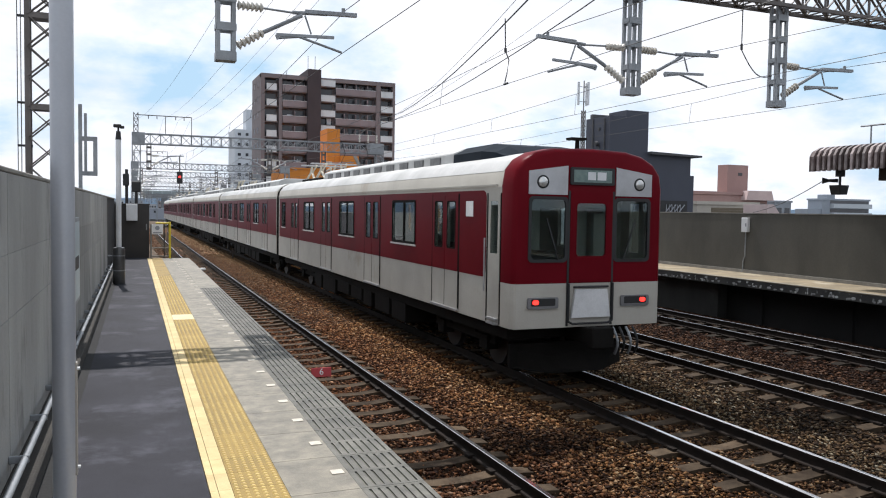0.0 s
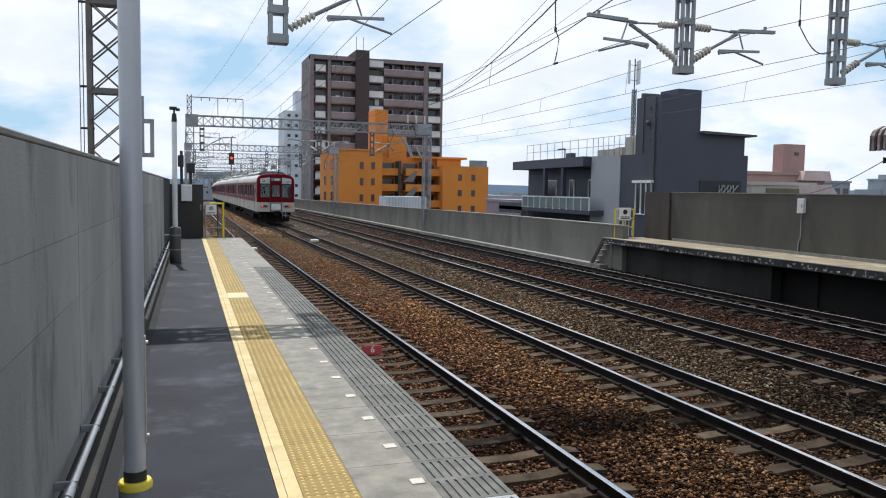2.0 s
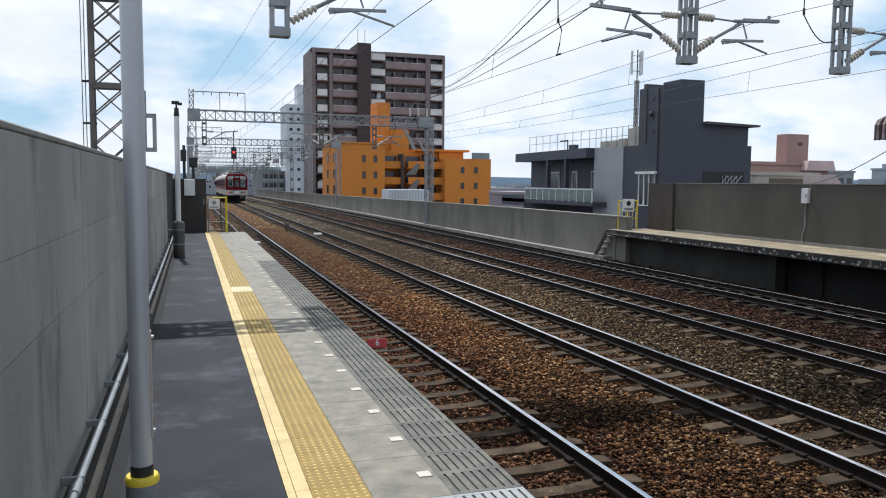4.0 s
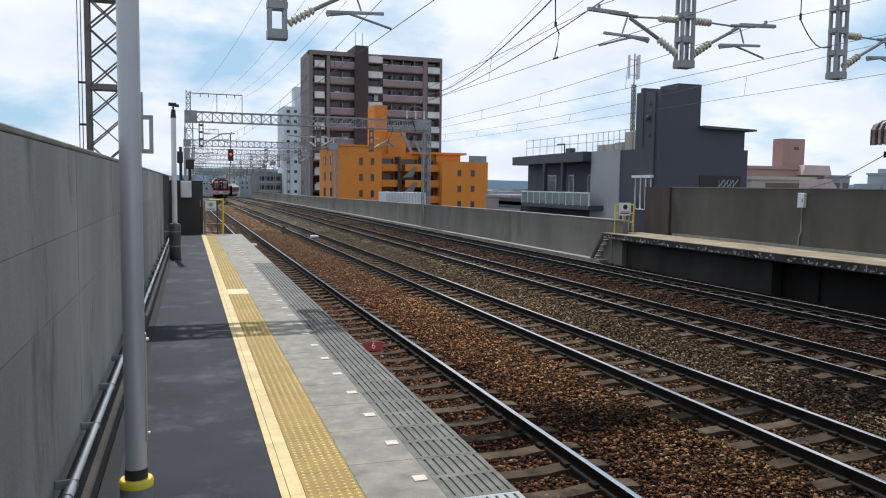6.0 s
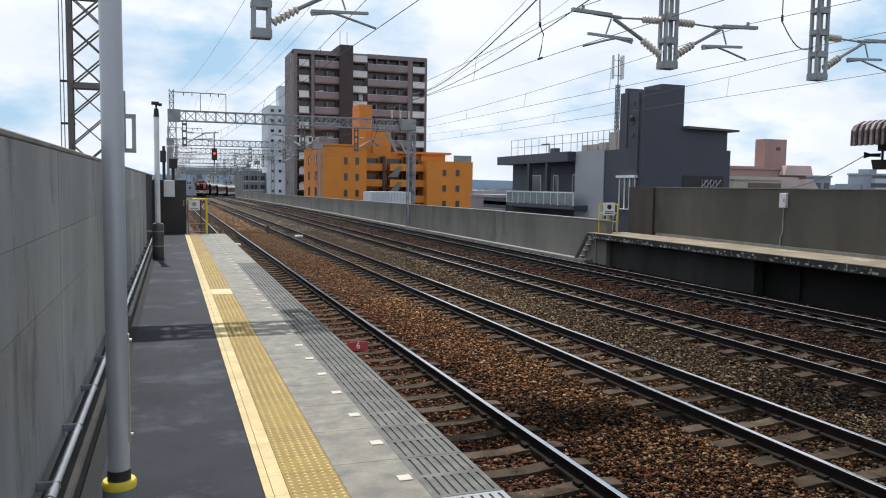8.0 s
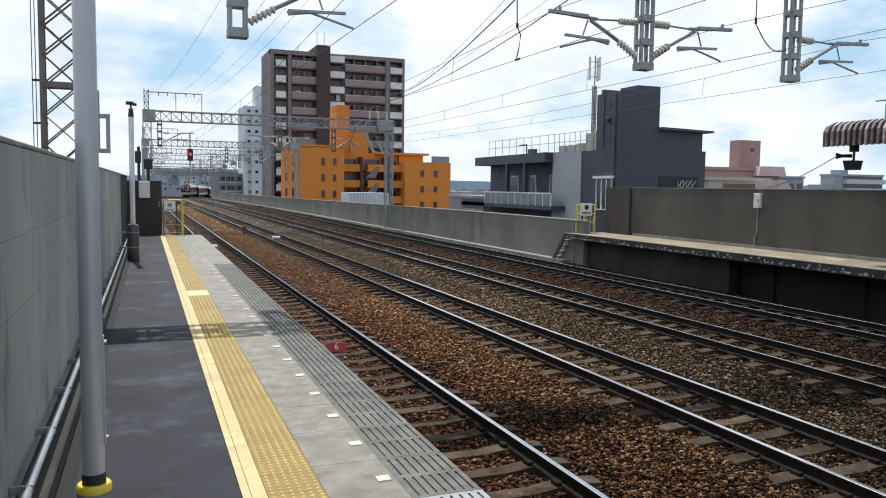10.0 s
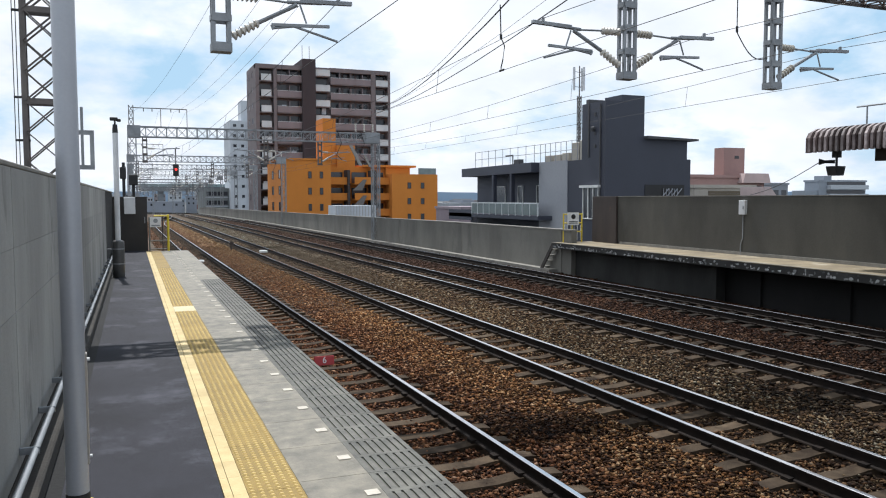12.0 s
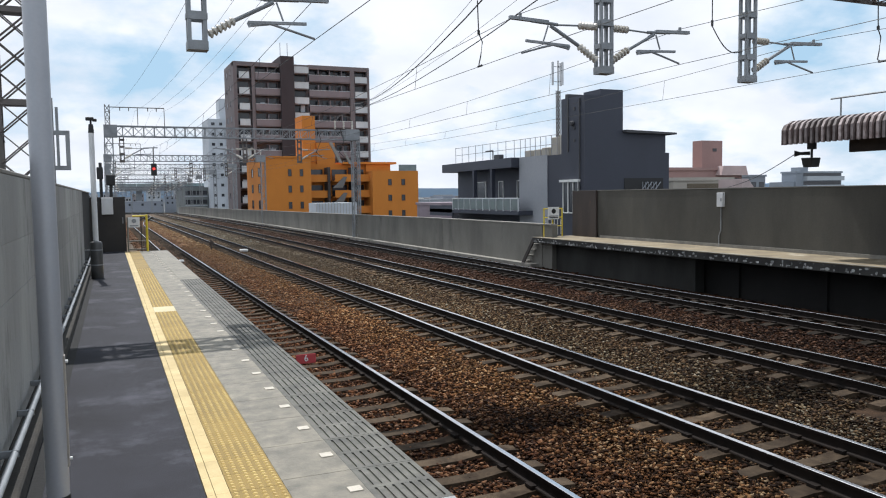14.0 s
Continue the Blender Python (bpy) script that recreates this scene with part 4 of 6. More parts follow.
part("bracket", b, RAIL_SIDE, nsn)
cu = bpy.data.curves.new("numeral", "FONT")
cu.body, cu.size, cu.align_x, cu.align_y, cu.extrude = "6", 0.095, "CENTER", "CENTER", 0.001
tmp = new("numeral", cu)
dg = bpy.context.evaluated_depsgraph_get()
me = bpy.data.meshes.new_from_object(tmp.evaluated_get(dg))
bpy.data.objects.remove(tmp)
me.materials.clear()
me.materials.append(SIGN_WHITE)
o = new("numeral", me)
o.parent, o.matrix_basis = nsn, pose(0.0, -0.006, 0.005, 82, 0, 0)
tagged(o, "white numeral six")

wp = thing("track_marker", "short rusty post beside the rail", "post", m=pose(5.93, 47.0, RAIL_Z - 0.2))
b = B()
tube(b, (0, 0, 0), (0, 0, 0.62), 0.04, 8)
box(b, -0.14, 0.14, -0.05, 0.05, 0.34, 0.5)
part("post", b, RUST, wp)
b = B()
box(b, -0.21, 0.21, -0.14, 0.14, -0.03, 0.10)
solid("track_box", b, SIGN_WHITE, "white cable box lying between the rails", "box", bevel=0.02, m=pose(7.3, 44.1, RAIL_Z - 0.14))
b = B()
box(b, -0.12, 0.12, -0.12, 0.12, -0.04, 0.06)
solid("track_plate", b, SIGN_WHITE, "small white block beside the near rail", "block", bevel=0.02, m=pose(3.5, 38.8, RAIL_Z - 0.14))


# ---- overhead line gantries ----
def insulator(bm, p, q, n=6):
    p, q = Vector(p), Vector(q)
    d = q - p
    m = Matrix.Translation(p) @ d.to_track_quat("Z", "Y").to_matrix().to_4x4()
    prof = [(0.026, 0.0)]
    for i in range(n):
        u = d.length / n
        prof += [(0.034, u * (i + 0.1)), (0.074, u * (i + 0.25)), (0.070, u * (i + 0.5)), (0.040, u * (i + 0.9))]
    prof.append((0.026, d.length))
    start = len(bm.verts)
    lathe(bm, prof, n=10)
    bm.verts.ensure_lookup_table()
    for v in bm.verts[start:]:
        v.co = m @ v.co


def bracket(parent, hx, side, tx, y):
    """One cantilever: two insulators, top tube, strut and steady arm from the hanger at hx to the track at tx."""
    s = side
    x0 = hx + s * 0.17
    holder = part_empty("cantilever", parent)
    b = B()
    insulator(b, (x0, y, 4.79), (x0 + s * 0.40, y, 4.785))
    part("top_insulator", b, CERAMIC, holder, "cream ribbed insulator", smooth=True)
    b = B()
    insulator(b, (x0, y, 4.17), (x0 + s * 0.40, y, 4.42))
    part("strut_insulator", b, CERAMIC, holder, "cream ribbed insulator", smooth=True)
    b = B()
    end = tx + s * 0.16
    mid = x0 + s * 0.95
    tube(b, (x0 + s * 0.40, y, 4.785), (mid, y, 4.76), 0.018, 8)
    tube(b, (mid - s * 0.1, y, 4.77), (mid + s * 0.45, y, 4.80), 0.032, 8)
    bar(b, (mid + s * 0.1, y, 4.80), (end, y, 4.83), 0.075, 0.06)
    tube(b, (x0 + s * 0.40, y, 4.42), (mid + s * 0.05, y, 4.74), 0.036, 8)
    tube(b, (end - s * 0.22, y, 4.83), (end - s * 0.22, y, 4.92), 0.03, 8)
    part("arm", b, STEEL_GREY, holder)
    b = B()
    sx = mid - s * 0.15
    bar(b, (sx - s * 0.2, y, 4.40), (sx + s * 0.72, y, 4.44), 0.045)
    tube(b, (mid + s * 0.1, y, 4.74), (sx + s * 0.35, y, 4.46), 0.015, 6)
    bar(b, (sx - s * 0.2, y, 4.40), (sx - s * 0.17, y, 4.33), 0.04)
    tube(b, (sx - s * 0.17, y, 4.35), (sx + s * 0.15, y, 4.40), 0.02, 8)
    tube(b, (sx + s * 0.15, y, 4.40), (sx + s * 0.42, y, 4.33), 0.02, 8)
    tube(b, (sx + s * 0.42, y, 4.33), (tx - s * 0.08, y, 4.215), 0.02, 8)
    part("steady_arm", b, STEEL_GREY, holder)


def part_empty(name, parent):
    o = new(name)
    o.empty_display_size = 0.1
    o.parent = parent
    return o


def hanger(bm, hx, y, zb=3.93, zt=5.55):
    for dx in (-0.115, 0.115):
        for dy in (-0.085, 0.085):
            bar(bm, (hx + dx, y + dy, zb), (hx + dx, y + dy, zt), 0.055)
    k = zb + 0.07
    while k < zt:
        for dy in (-0.118, 0.118):
            box(bm, hx - 0.135, hx + 0.135, y + dy - 0.006, y + dy + 0.006, k - 0.06, k + 0.06)
        for dx in (-0.148, 0.148):
            box(bm, hx + dx - 0.006, hx + dx + 0.006, y - 0.10, y + 0.10, k - 0.045, k + 0.045)
        k += 0.43
    box(bm, hx - 0.152, hx + 0.152, y - 0.122, y + 0.122, zb - 0.01, zb + 0.12)


def gantry(y, left, right, near=True, frame_top=False, heavy=False, bz=5.80):
    g = thing("overhead_gantry", "grey lattice steel gantry carrying the overhead line", "gantry", "overhead gantries", m=pose(0, y, 0))
    for x, w in ((left, 0.46), (right, 0.46)):
        b = B()
        if heavy:
            for dx in (-0.235, 0.235):
                for dy in (-0.09, 0.09):
                    box(b, x + dx - 0.035, x + dx + 0.035, dy - 0.03, dy + 0.03, -2.0, bz + 0.4)
            n = 19
            for k in range(n):
                z0, z1 = -2.0 + 8.0 * k / n, -2.0 + 8.0 * (k + 1) / n
                for face in (-0.13, 0.13):
                    bar(b, (x - 0.225, face - 0.008, z0), (x + 0.225, face - 0.008, z1), 0.072, 0.014)
                    bar(b, (x + 0.225, face + 0.008, z0), (x - 0.225, face + 0.008, z1), 0.072, 0.014)
                    if k % 3 == 0:
                        bar(b, (x - 0.225, face - 0.02, z0), (x + 0.225, face - 0.02, z0), 0.014, 0.08)
                for dx in (-0.235, 0.235):
                    bar(b, (x + dx, -0.10, z0), (x + dx, 0.10, z1), 0.05, 0.02)
        else:
            lattice(b, (x, 0, -2.0), (x, 0, bz + 0.38), w, w, 0.62, 0.06, 0.03, (0, 1, 0))
        part("mast", b, STEEL_MAST if near else STEEL_GREY, g, "weathered lattice mast")
    b = B()
    lattice(b, (left + 0.2, 0, bz), (right - 0.2, 0, bz), 0.5, 0.62, 0.62, 0.07, 0.045)
    part("beam", b, STEEL_MAST if near else STEEL_GREY, g, "lattice cross beam")
    for x0, x1 in ((left - 0.25, left + (0.68 if heavy else 0.5)), (right - 0.75, right + 0.25)):
        b = B()
        box(b, x0, x1, -0.30, 0.30, bz - 0.37, bz + 0.38)
        part("gusset_box", b, STEEL_GREY, g, "pale plated corner box", bevel=0.01)
    for hx in (1.48, 8.88, 12.46):
        b = B()
        hanger(b, hx, 0, 3.93, bz - 0.26)
        part("hanger", b, STEEL_GREY if near else STEEL_MAST, g, "grey ladder hanger")
    for hx, s, tx in ((1.48, 1, 3.38), (8.88, -1, 7.02), (8.88, 1, 10.75), (12.46, 1, 14.40)):
        bracket(g, hx, s, tx, 0)
    if frame_top:
        b = B()
        lattice(b, (left - 0.02, 0, 6.18), (left - 0.02, 0, 7.4), 0.26, 0.26, 0.4, 0.04, 0.03, (0, 1, 0))
        part("peak", b, STEEL_MAST, g)
        b = B()
        bar(b, (left, 0, 7.26), (left + 3.25, 0, 7.26), 0.05)
        for dx in (1.7, 3.25):
            bar(b, (left + dx, 0, 6.12), (left + dx, 0, 7.26), 0.04)
        for dx in (0.7, 1.2, 2.3, 2.8):
            bar(b, (left + dx, 0, 7.05), (left + dx, 0, 7.26), 0.05)
        part("feeder_frame", b, STEEL_MAST, g)
    return g


g1 = gantry(12.5, -0.965, 19.2, True, False, True, 6.24)
sf = thing("bracket_post", "rusty bracket post standing outside the parapet", "post", m=pose(-0.13, 20.0, 0))
b = B()
box(b, -0.80, -0.72, -0.05, 0.05, -9.0, 4.0)
part("post", b, STEEL_GREY, sf)
b = B()
box(b, -0.68, -0.62, -0.05, 0.05, 2.37, 3.8)
for z in (2.37, 3.17):
    box(b, -0.80, -0.40, -0.044, 0.044, z, z + 0.10)
box(b, -0.49, -0.40, -0.05, 0.05, 2.37, 3.27)
part("side_frame", b, STEEL_GREY, sf, "rusty side frame")
b = B()
tube(b, (-1.29, 0, 1.0), (-1.29, 0, 6.0), 0.006, 6)
tube(b, (-1.335, 0, 1.0), (-1.335, 0, 6.0), 0.006, 6)
for z in (2.5, 3.1, 4.3):
    box(b, -1.34, -1.15, -0.02, 0.02, z, z + 0.03)
part("earth_cable", b, BLACK, g1)
g2 = gantry(52.0, 0.75, 16.35, False, True)
for x, z in ((14.9, 6.2), (15.5, 6.2), (16.1, 6.2)):
    b = B()
    insulator(b, (x, -0.2, z), (x, -0.2, z + 0.55), 5)
    part("switch_insulator", b, CERAMIC, g2, smooth=True)
b = B()
tube_path(b, [(14.9, -0.2, 6.75), (15.3, -0.2, 7.1), (15.9, -0.2, 7.0), (16.1, -0.2, 6.75)], 0.03)
part("switch_arm", b, STEEL_MAST, g2)
for x in (13.6, 15.2):
    b = B()
    tube_path(b, [(x, -0.35, 6.2), (x + 0.25, -0.4, 5.4), (x - 0.1, -0.4, 4.6), (x + 0.3, -0.3, 4.3)], 0.025)
    part("jumper", b, BLACK, g2, "drooping black jumper")
for k, y in enumerate((86, 107, 128, 151, 173, 191, 208, 226, 243, 261, 296, 331)):
    copy_thing(g2, on_line(0.2 if k == 0 else 0.4, y))

# colour-light signal over the first track
cs = thing("colour_light_signal", "black railway signal showing a red lamp", "signal", m=pose(5.4, 85.72, 0))
b = B()
box(b, -0.28, 0.28, -0.12, 0.12, 4.0, 5.25)
part("signal_head", b, BLACK, cs, bevel=0.05)
b = B()
lathe(b, [(0.125, 0.0), (0.125, 0.02)], n=18)
part("lamp", b, SIGNAL_RED, cs, "lit red lamp", m=pose(0, -0.125, 4.7, 90))
b = B()
tube(b, (0, 0.1, 3.4), (0, 0.1, 6.8), 0.06, 8)
part("bracket", b, STEEL_MAST, cs)


# ---- overhead wires ----
def wire_run(name, label, x_at, z_of, r, ys):
    b = B()
    pts = [Vector((x_at(y) + bend_x(y), y, z_of(y) - dip(y))) for y in ys]
    tube_path(b, pts, r, 5)
    return solid(name, b, WIRE, label, "wire", "overhead wires", smooth=False)


SUPPORT = [-27.0, 12.5, 52.0] + [86, 107, 128, 151, 173, 208, 243, 278, 313, 331]


def sag(y, z0, depth):
    for a, c in zip(SUPPORT, SUPPORT[1:]):
        if a <= y <= c:
            u = (y - a) / (c - a)
            return z0 - depth * 4 * u * (1 - u)
    return z0


grid = []
for a, c in zip(SUPPORT, SUPPORT[1:]):
    n = 8 if c < 130 else 4
    grid += [a + (c - a) * i / n for i in range(n)]
grid.append(SUPPORT[-1])
for i, tx in enumerate(TRACKS):
    off = (-0.13, -0.12, -0.08, -0.13)[i]
    wire_run("contact_wire", "thin dark contact wire over the rails", lambda y: tx + off, lambda y: sag(y, 4.20, 0.03), 0.006, grid)
    wire_run("messenger_wire", "thin dark messenger wire above the contact wire", lambda y: tx + off * (0.5), lambda y: sag(y, 4.90, 0.42), 0.006, grid)
    b = B()
    for a, c in zip(SUPPORT[:6], SUPPORT[1:7]):
        for k in range(1, 8):
            y = a + (c - a) * k / 8
            w, d = bend_x(y), dip(y)
            tube(b, (tx + off + w, y, sag(y, 4.20, 0.03) - d), (tx + off * 0.5 + w, y, sag(y, 4.90, 0.42) - d), 0.005, 4)
    solid("wire_droppers", b, WIRE, "fine droppers between the overhead wires", "wire", kind="stuff")


def between(y, x_near, x_far):
    u = min(1.0, max(0.0, (y - 12.5) / 39.5))
    return x_near + (x_far - x_near) * u


for xn, xf in ((2.6, 0.9), (3.6, 2.3), (4.2, 3.2), (4.5, 3.9)):
    wire_run("feeder_wire", "dark feeder wire strung between the gantries", lambda y: between(y, xn, xf), lambda y: sag(y, 7.05, 0.65), 0.0045, grid)
for xn, zn, zf, slack, r in ((7.2, 6.0, 7.95, 0.70, 0.017), (10.0, 7.0, 7.5, 0.50, 0.017), (7.0, 6.05, 7.9, 0.66, 0.006), (9.6, 7.1, 7.6, 0.40, 0.006)):
    wire_run("power_cable", "black cable slung slantwise to the gantry mast", lambda y: between(y, xn, 16.3), lambda y: sag(y, between(y, zn, zf), slack), r, [g for g in grid if 12 < g < 52] + [52.0])
for tx, jy in ((6.99, 14.1), (14.34, 11.0)):
    b = B()
    tube_path(b, [(tx + 0.03, jy, 5.5), (tx + 0.05, jy, 4.86), (tx + 0.13, jy, 4.7), (tx + 0.09, jy, 4.42), (tx + 0.05, jy, 4.26), (tx, jy - 0.12, 4.2)], 0.012, 6)
    tube(b, (tx + 0.05, jy, 4.84), (tx + 0.05, jy, 4.92), 0.028, 8)
    tube(b, (tx, jy - 0.22, 4.2), (tx, jy - 0.06, 4.2), 0.022, 8)
    solid("wire_jumper", b, WIRE, "kinked jumper lead clamped to the contact wire", "wire")
b = B()
tube_path(b, [(11.42, 12.4, 6.0), (11.42, 12.4, 5.2)] + [(11.42 + 0.8 * s, 12.4, 4.98 - 0.45 * s - 0.22 * math.sin(3.14 * s)) for s in [i / 8 for i in range(9)]], 0.011, 6)
tube(b, (11.42, 12.4, 4.98), (11.42, 12.4, 5.1), 0.024, 8)
solid("jumper_cable", b, WIRE, "drooping jumper cable at the gantry hanger", "wire")
b = B()
tube_path(b, [(16.75 + 5.25 * u, 15.1 + 7.9 * u, 2.62 - 0.82 * u - 0.12 * math.sin(3.14 * u)) for u in [i / 8 for i in range(9)]], 0.012, 5)
solid("stay_cable", b, WIRE, "thin cable running from the canopy edge", "wire")

# ---- the train ----
def roof_section(hw=1.41, z0=0.98, zs=3.25, top=3.87, n=10):
    pts = [(-hw, z0), (hw, z0)]
    for i in range(n + 1):
        a = math.pi * i / n
        c, s = math.cos(a), math.sin(a)
        pts.append((hw * math.copysign(abs(c) ** 0.62, c), zs + (top - zs) * s ** 0.8))
    return pts


def round_rect(x0, x1, z0, z1, r, n=4):
    pts = []
    for cx, cz, a0 in ((x1 - r, z1 - r, 0), (x0 + r, z1 - r, 90), (x0 + r, z0 + r, 180), (x1 - r, z0 + r, 270)):
        for i in range(n + 1):
            a = radians(a0 + 90 * i / n)
            pts.append((cx + r * math.cos(a), cz + r * math.sin(a)))
    return pts


LEN = 20.2
DOORS = (2.85, 7.60, 12.35, 17.10)
WINS = ((5.25, 1.55), (10.0, 1.55), (14.75, 1.55), (19.15, 0.75))


def loft(bm, rings):
    """Closed skin through rings of equal count, capped at both ends."""
    vs = [[bm.verts.new(p) for p in ring] for ring in rings]
    n = len(vs[0])
    for a, c in zip(vs, vs[1:]):
        for i in range(n):
            bm.faces.new((a[i], a[(i + 1) % n], c[(i + 1) % n], c[i]))
    bm.faces.new(vs[0][::-1]), bm.faces.new(vs[-1])


OPEN_Z = (2.15, 3.02)


def ring_prism(bm, outer, inner, c0, c1, axis="y"):
    """A flat frame between two outlines of equal count, swept from c0 to c1."""
    def at(p, c):
        return {"y": (p[0], c, p[1]), "x": (c, p[0], p[1])}[axis]
    O0, I0, O1, I1 = [[bm.verts.new(at(p, c)) for p in o] for o, c in ((outer, c0), (inner, c0), (outer, c1), (inner, c1))]
    n = len(outer)
    for i in range(n):
        j = (i + 1) % n
        for p, q in ((O0, O1), (I0, I1), (O0, I0), (O1, I1)):
            bm.faces.new((p[i], p[j], q[j], q[i]))


def side_openings(tail):
    """Stretches along the car where its side is glazed."""
    o = [(w - ln / 2 + 0.04, w + ln / 2 - 0.04) for w, ln in WINS]
    for d in DOORS:
        o += [(d - 0.51, d - 0.115), (d + 0.115, d + 0.51)]
    if tail:
        o.append((0.57, 0.85))
    return sorted(o)


def pierced(bm, x0, x1, y0, y1, z0, z1, opens):
    """An upright sheet along the car with the glazed stretches left open."""
    x0, x1 = sorted((x0, x1))
    if z0 < OPEN_Z[0]:
        box(bm, x0, x1, y0, y1, z0, OPEN_Z[0])
    box(bm, x0, x1, y0, y1, OPEN_Z[1], z1)
    y = y0
    for a, c in opens:
        if c <= y0 or a >= y1:
            continue
        box(bm, x0, x1, y, a, max(z0, OPEN_Z[0]), OPEN_Z[1])
        y = c
    box(bm, x0, x1, y, y1, max(z0, OPEN_Z[0]), OPEN_Z[1])


def pane(ob):
    ob.visible_shadow = False
    return ob


def side_fittings(body, s, tail):
    """Doors, windows and band of one side; s is -1 or 1."""
    opens = side_openings(tail)

    def plate(name, y0, y1, z0, z1, off, thick, material, r=0.0, label="", parent=None):
        b = B()
        x0, x1 = s * (1.41 + off), s * (1.41 + off + thick)
        if r:
            prism(b, round_rect(y0, y1, z0, z1, r), min(x0, x1), max(x0, x1), "x")
        else:
            box(b, min(x0, x1), max(x0, x1), y0, y1, z0, z1)
        return part(name, b, material, parent or body, label)
    b = B()
    start = 1.9 if tail else 0.06
    pierced(b, s * 1.406, s * 1.416, start, LEN - 0.18, 1.73, 3.20, opens)
    if tail:
        r = 0.14
        nose = [(1.9, 1.73), (1.9, 3.20)] + [(1.02 + r - r * math.sin(a), 3.20 - r + r * math.cos(a)) for a in [radians(18 * i) for i in range(6)]] + [(1.02 + r - r * math.cos(a), 1.73 + r - r * math.sin(a)) for a in [radians(18 * i) for i in range(6)]]
        prism(b, nose, min(s * 1.406, s * 1.416), max(s * 1.406, s * 1.416), "x")
    part("red_band", b, TRAIN_RED, body, "glossy maroon band")
    for d in DOORS:
        o = plate("door", d - 0.64, d + 0.64, 1.05, 1.73, -0.006, 0.010, TRAIN_WHITE, 0, "double sliding door")
        for a, c in ((d - 0.63, d - 0.008), (d + 0.008, d + 0.63)):
            b = B()
            pierced(b, s * 1.41, s * 1.421, a, c, 1.735, 3.13, opens)
            part("door_leaf", b, TRAIN_RED, o, "maroon upper leaf")
        for a, c in ((d - 0.51, d - 0.115), (d + 0.115, d + 0.51)):
            pane(plate("door_window", a + 0.002, c - 0.002, 2.152, 3.018, -0.012, 0.006, TRAIN_GLASS, 0, "glazing", o))
            b = B()
            ring_prism(b, round_rect(a - 0.012, c + 0.012, 2.138, 3.032, 0.05), round_rect(a + 0.012, c - 0.012, 2.162, 3.008, 0.05), min(s * 1.412, s * 1.425), max(s * 1.412, s * 1.425), "x")
            part("window_rubber", b, TRAIN_DARK, o, "dark rubber surround")
        # Dark strips stand in for the shaded door recess at either side.
        plate("door_gap", d - 0.70, d - 0.64, 1.05, 3.16, -0.02, 0.030, TRAIN_DARK, 0, "dark door edge", o)
        plate("door_gap", d + 0.64, d + 0.66, 1.05, 3.16, -0.02, 0.030, TRAIN_DARK, 0, "dark door edge", o)
        plate("door_seam", d - 0.008, d + 0.008, 1.05, 1.74, -0.006, 0.012, TRAIN_DARK, 0, "", o)
        plate("door_step", d - 0.66, d + 0.66, 1.0, 1.04, -0.01, 0.045, SILVER, 0, "bright step edge", o)
    for w, ln in WINS:
        b = B()
        ring_prism(b, round_rect(w - ln / 2, w + ln / 2, 2.12, 3.06, 0.07), round_rect(w - ln / 2 + 0.055, w + ln / 2 - 0.055, 2.17, 3.005, 0.06), min(s * 1.408, s * 1.428), max(s * 1.408, s * 1.428), "x")
        o = part("window_frame", b, TRAIN_DARK, body, "dark window surround")
        pane(plate("window_pane", w - ln / 2 + 0.042, w + ln / 2 - 0.042, 2.152, 3.018, -0.018, 0.007, TRAIN_GLASS, 0, "glazing", o))
        plate("window_sill", w - ln / 2 - 0.03, w + ln / 2 + 0.03, 2.085, 2.118, 0.0, 0.035, SASH, 0, "bright sill", o)
        plate("window_bar", w - 0.02, w + 0.02, 2.17, 3.005, -0.008, 0.018, TRAIN_DARK, 0, "", o)


def bogie(parent, y):
    h = part_empty("bogie", parent)
    b = B()
    for s in (-0.78, 0.78):
        box(b, s - 0.06, s + 0.06, y - 1.45, y + 1.45, 0.42, 0.62)
        for dy in (-1.05, 1.05):
            box(b, s - 0.12, s + 0.12, y + dy - 0.16, y + dy + 0.16, 0.30, 0.56)
            tube(b, (s, y + dy * 0.6, 0.55), (s, y + dy * 0.6, 0.85), 0.10, 10)
    box(b, -0.8, 0.8, y - 0.25, y + 0.25, 0.5, 0.85)
    part("bogie_frame", b, TRAIN_DARK, h)
    for dy in (-1.05, 1.05):
        b = B()
        tube(b, (-0.62, y + dy, 0.43), (0.62, y + dy, 0.43), 0.08, 10)
        for s in (-1, 1):
            tube(b, (s * 0.51, y + dy, 0.43), (s * 0.60, y + dy, 0.43), 0.43, 24)
            tube(b, (s * 0.49, y + dy, 0.43), (s * 0.51, y + dy, 0.43), 0.455, 24)
        part("wheelset", b, mat_wheel, h, "worn steel wheels", smooth=True)


mat_wheel = mat("wheel_steel", (0.035, 0.031, 0.029), None, 4.0, 0.6, metal=0.4)


GRILLE = mat("grey_louvre", (0.19, 0.19, 0.19), (0.12, 0.12, 0.12), 9.0, 0.7, local=True)


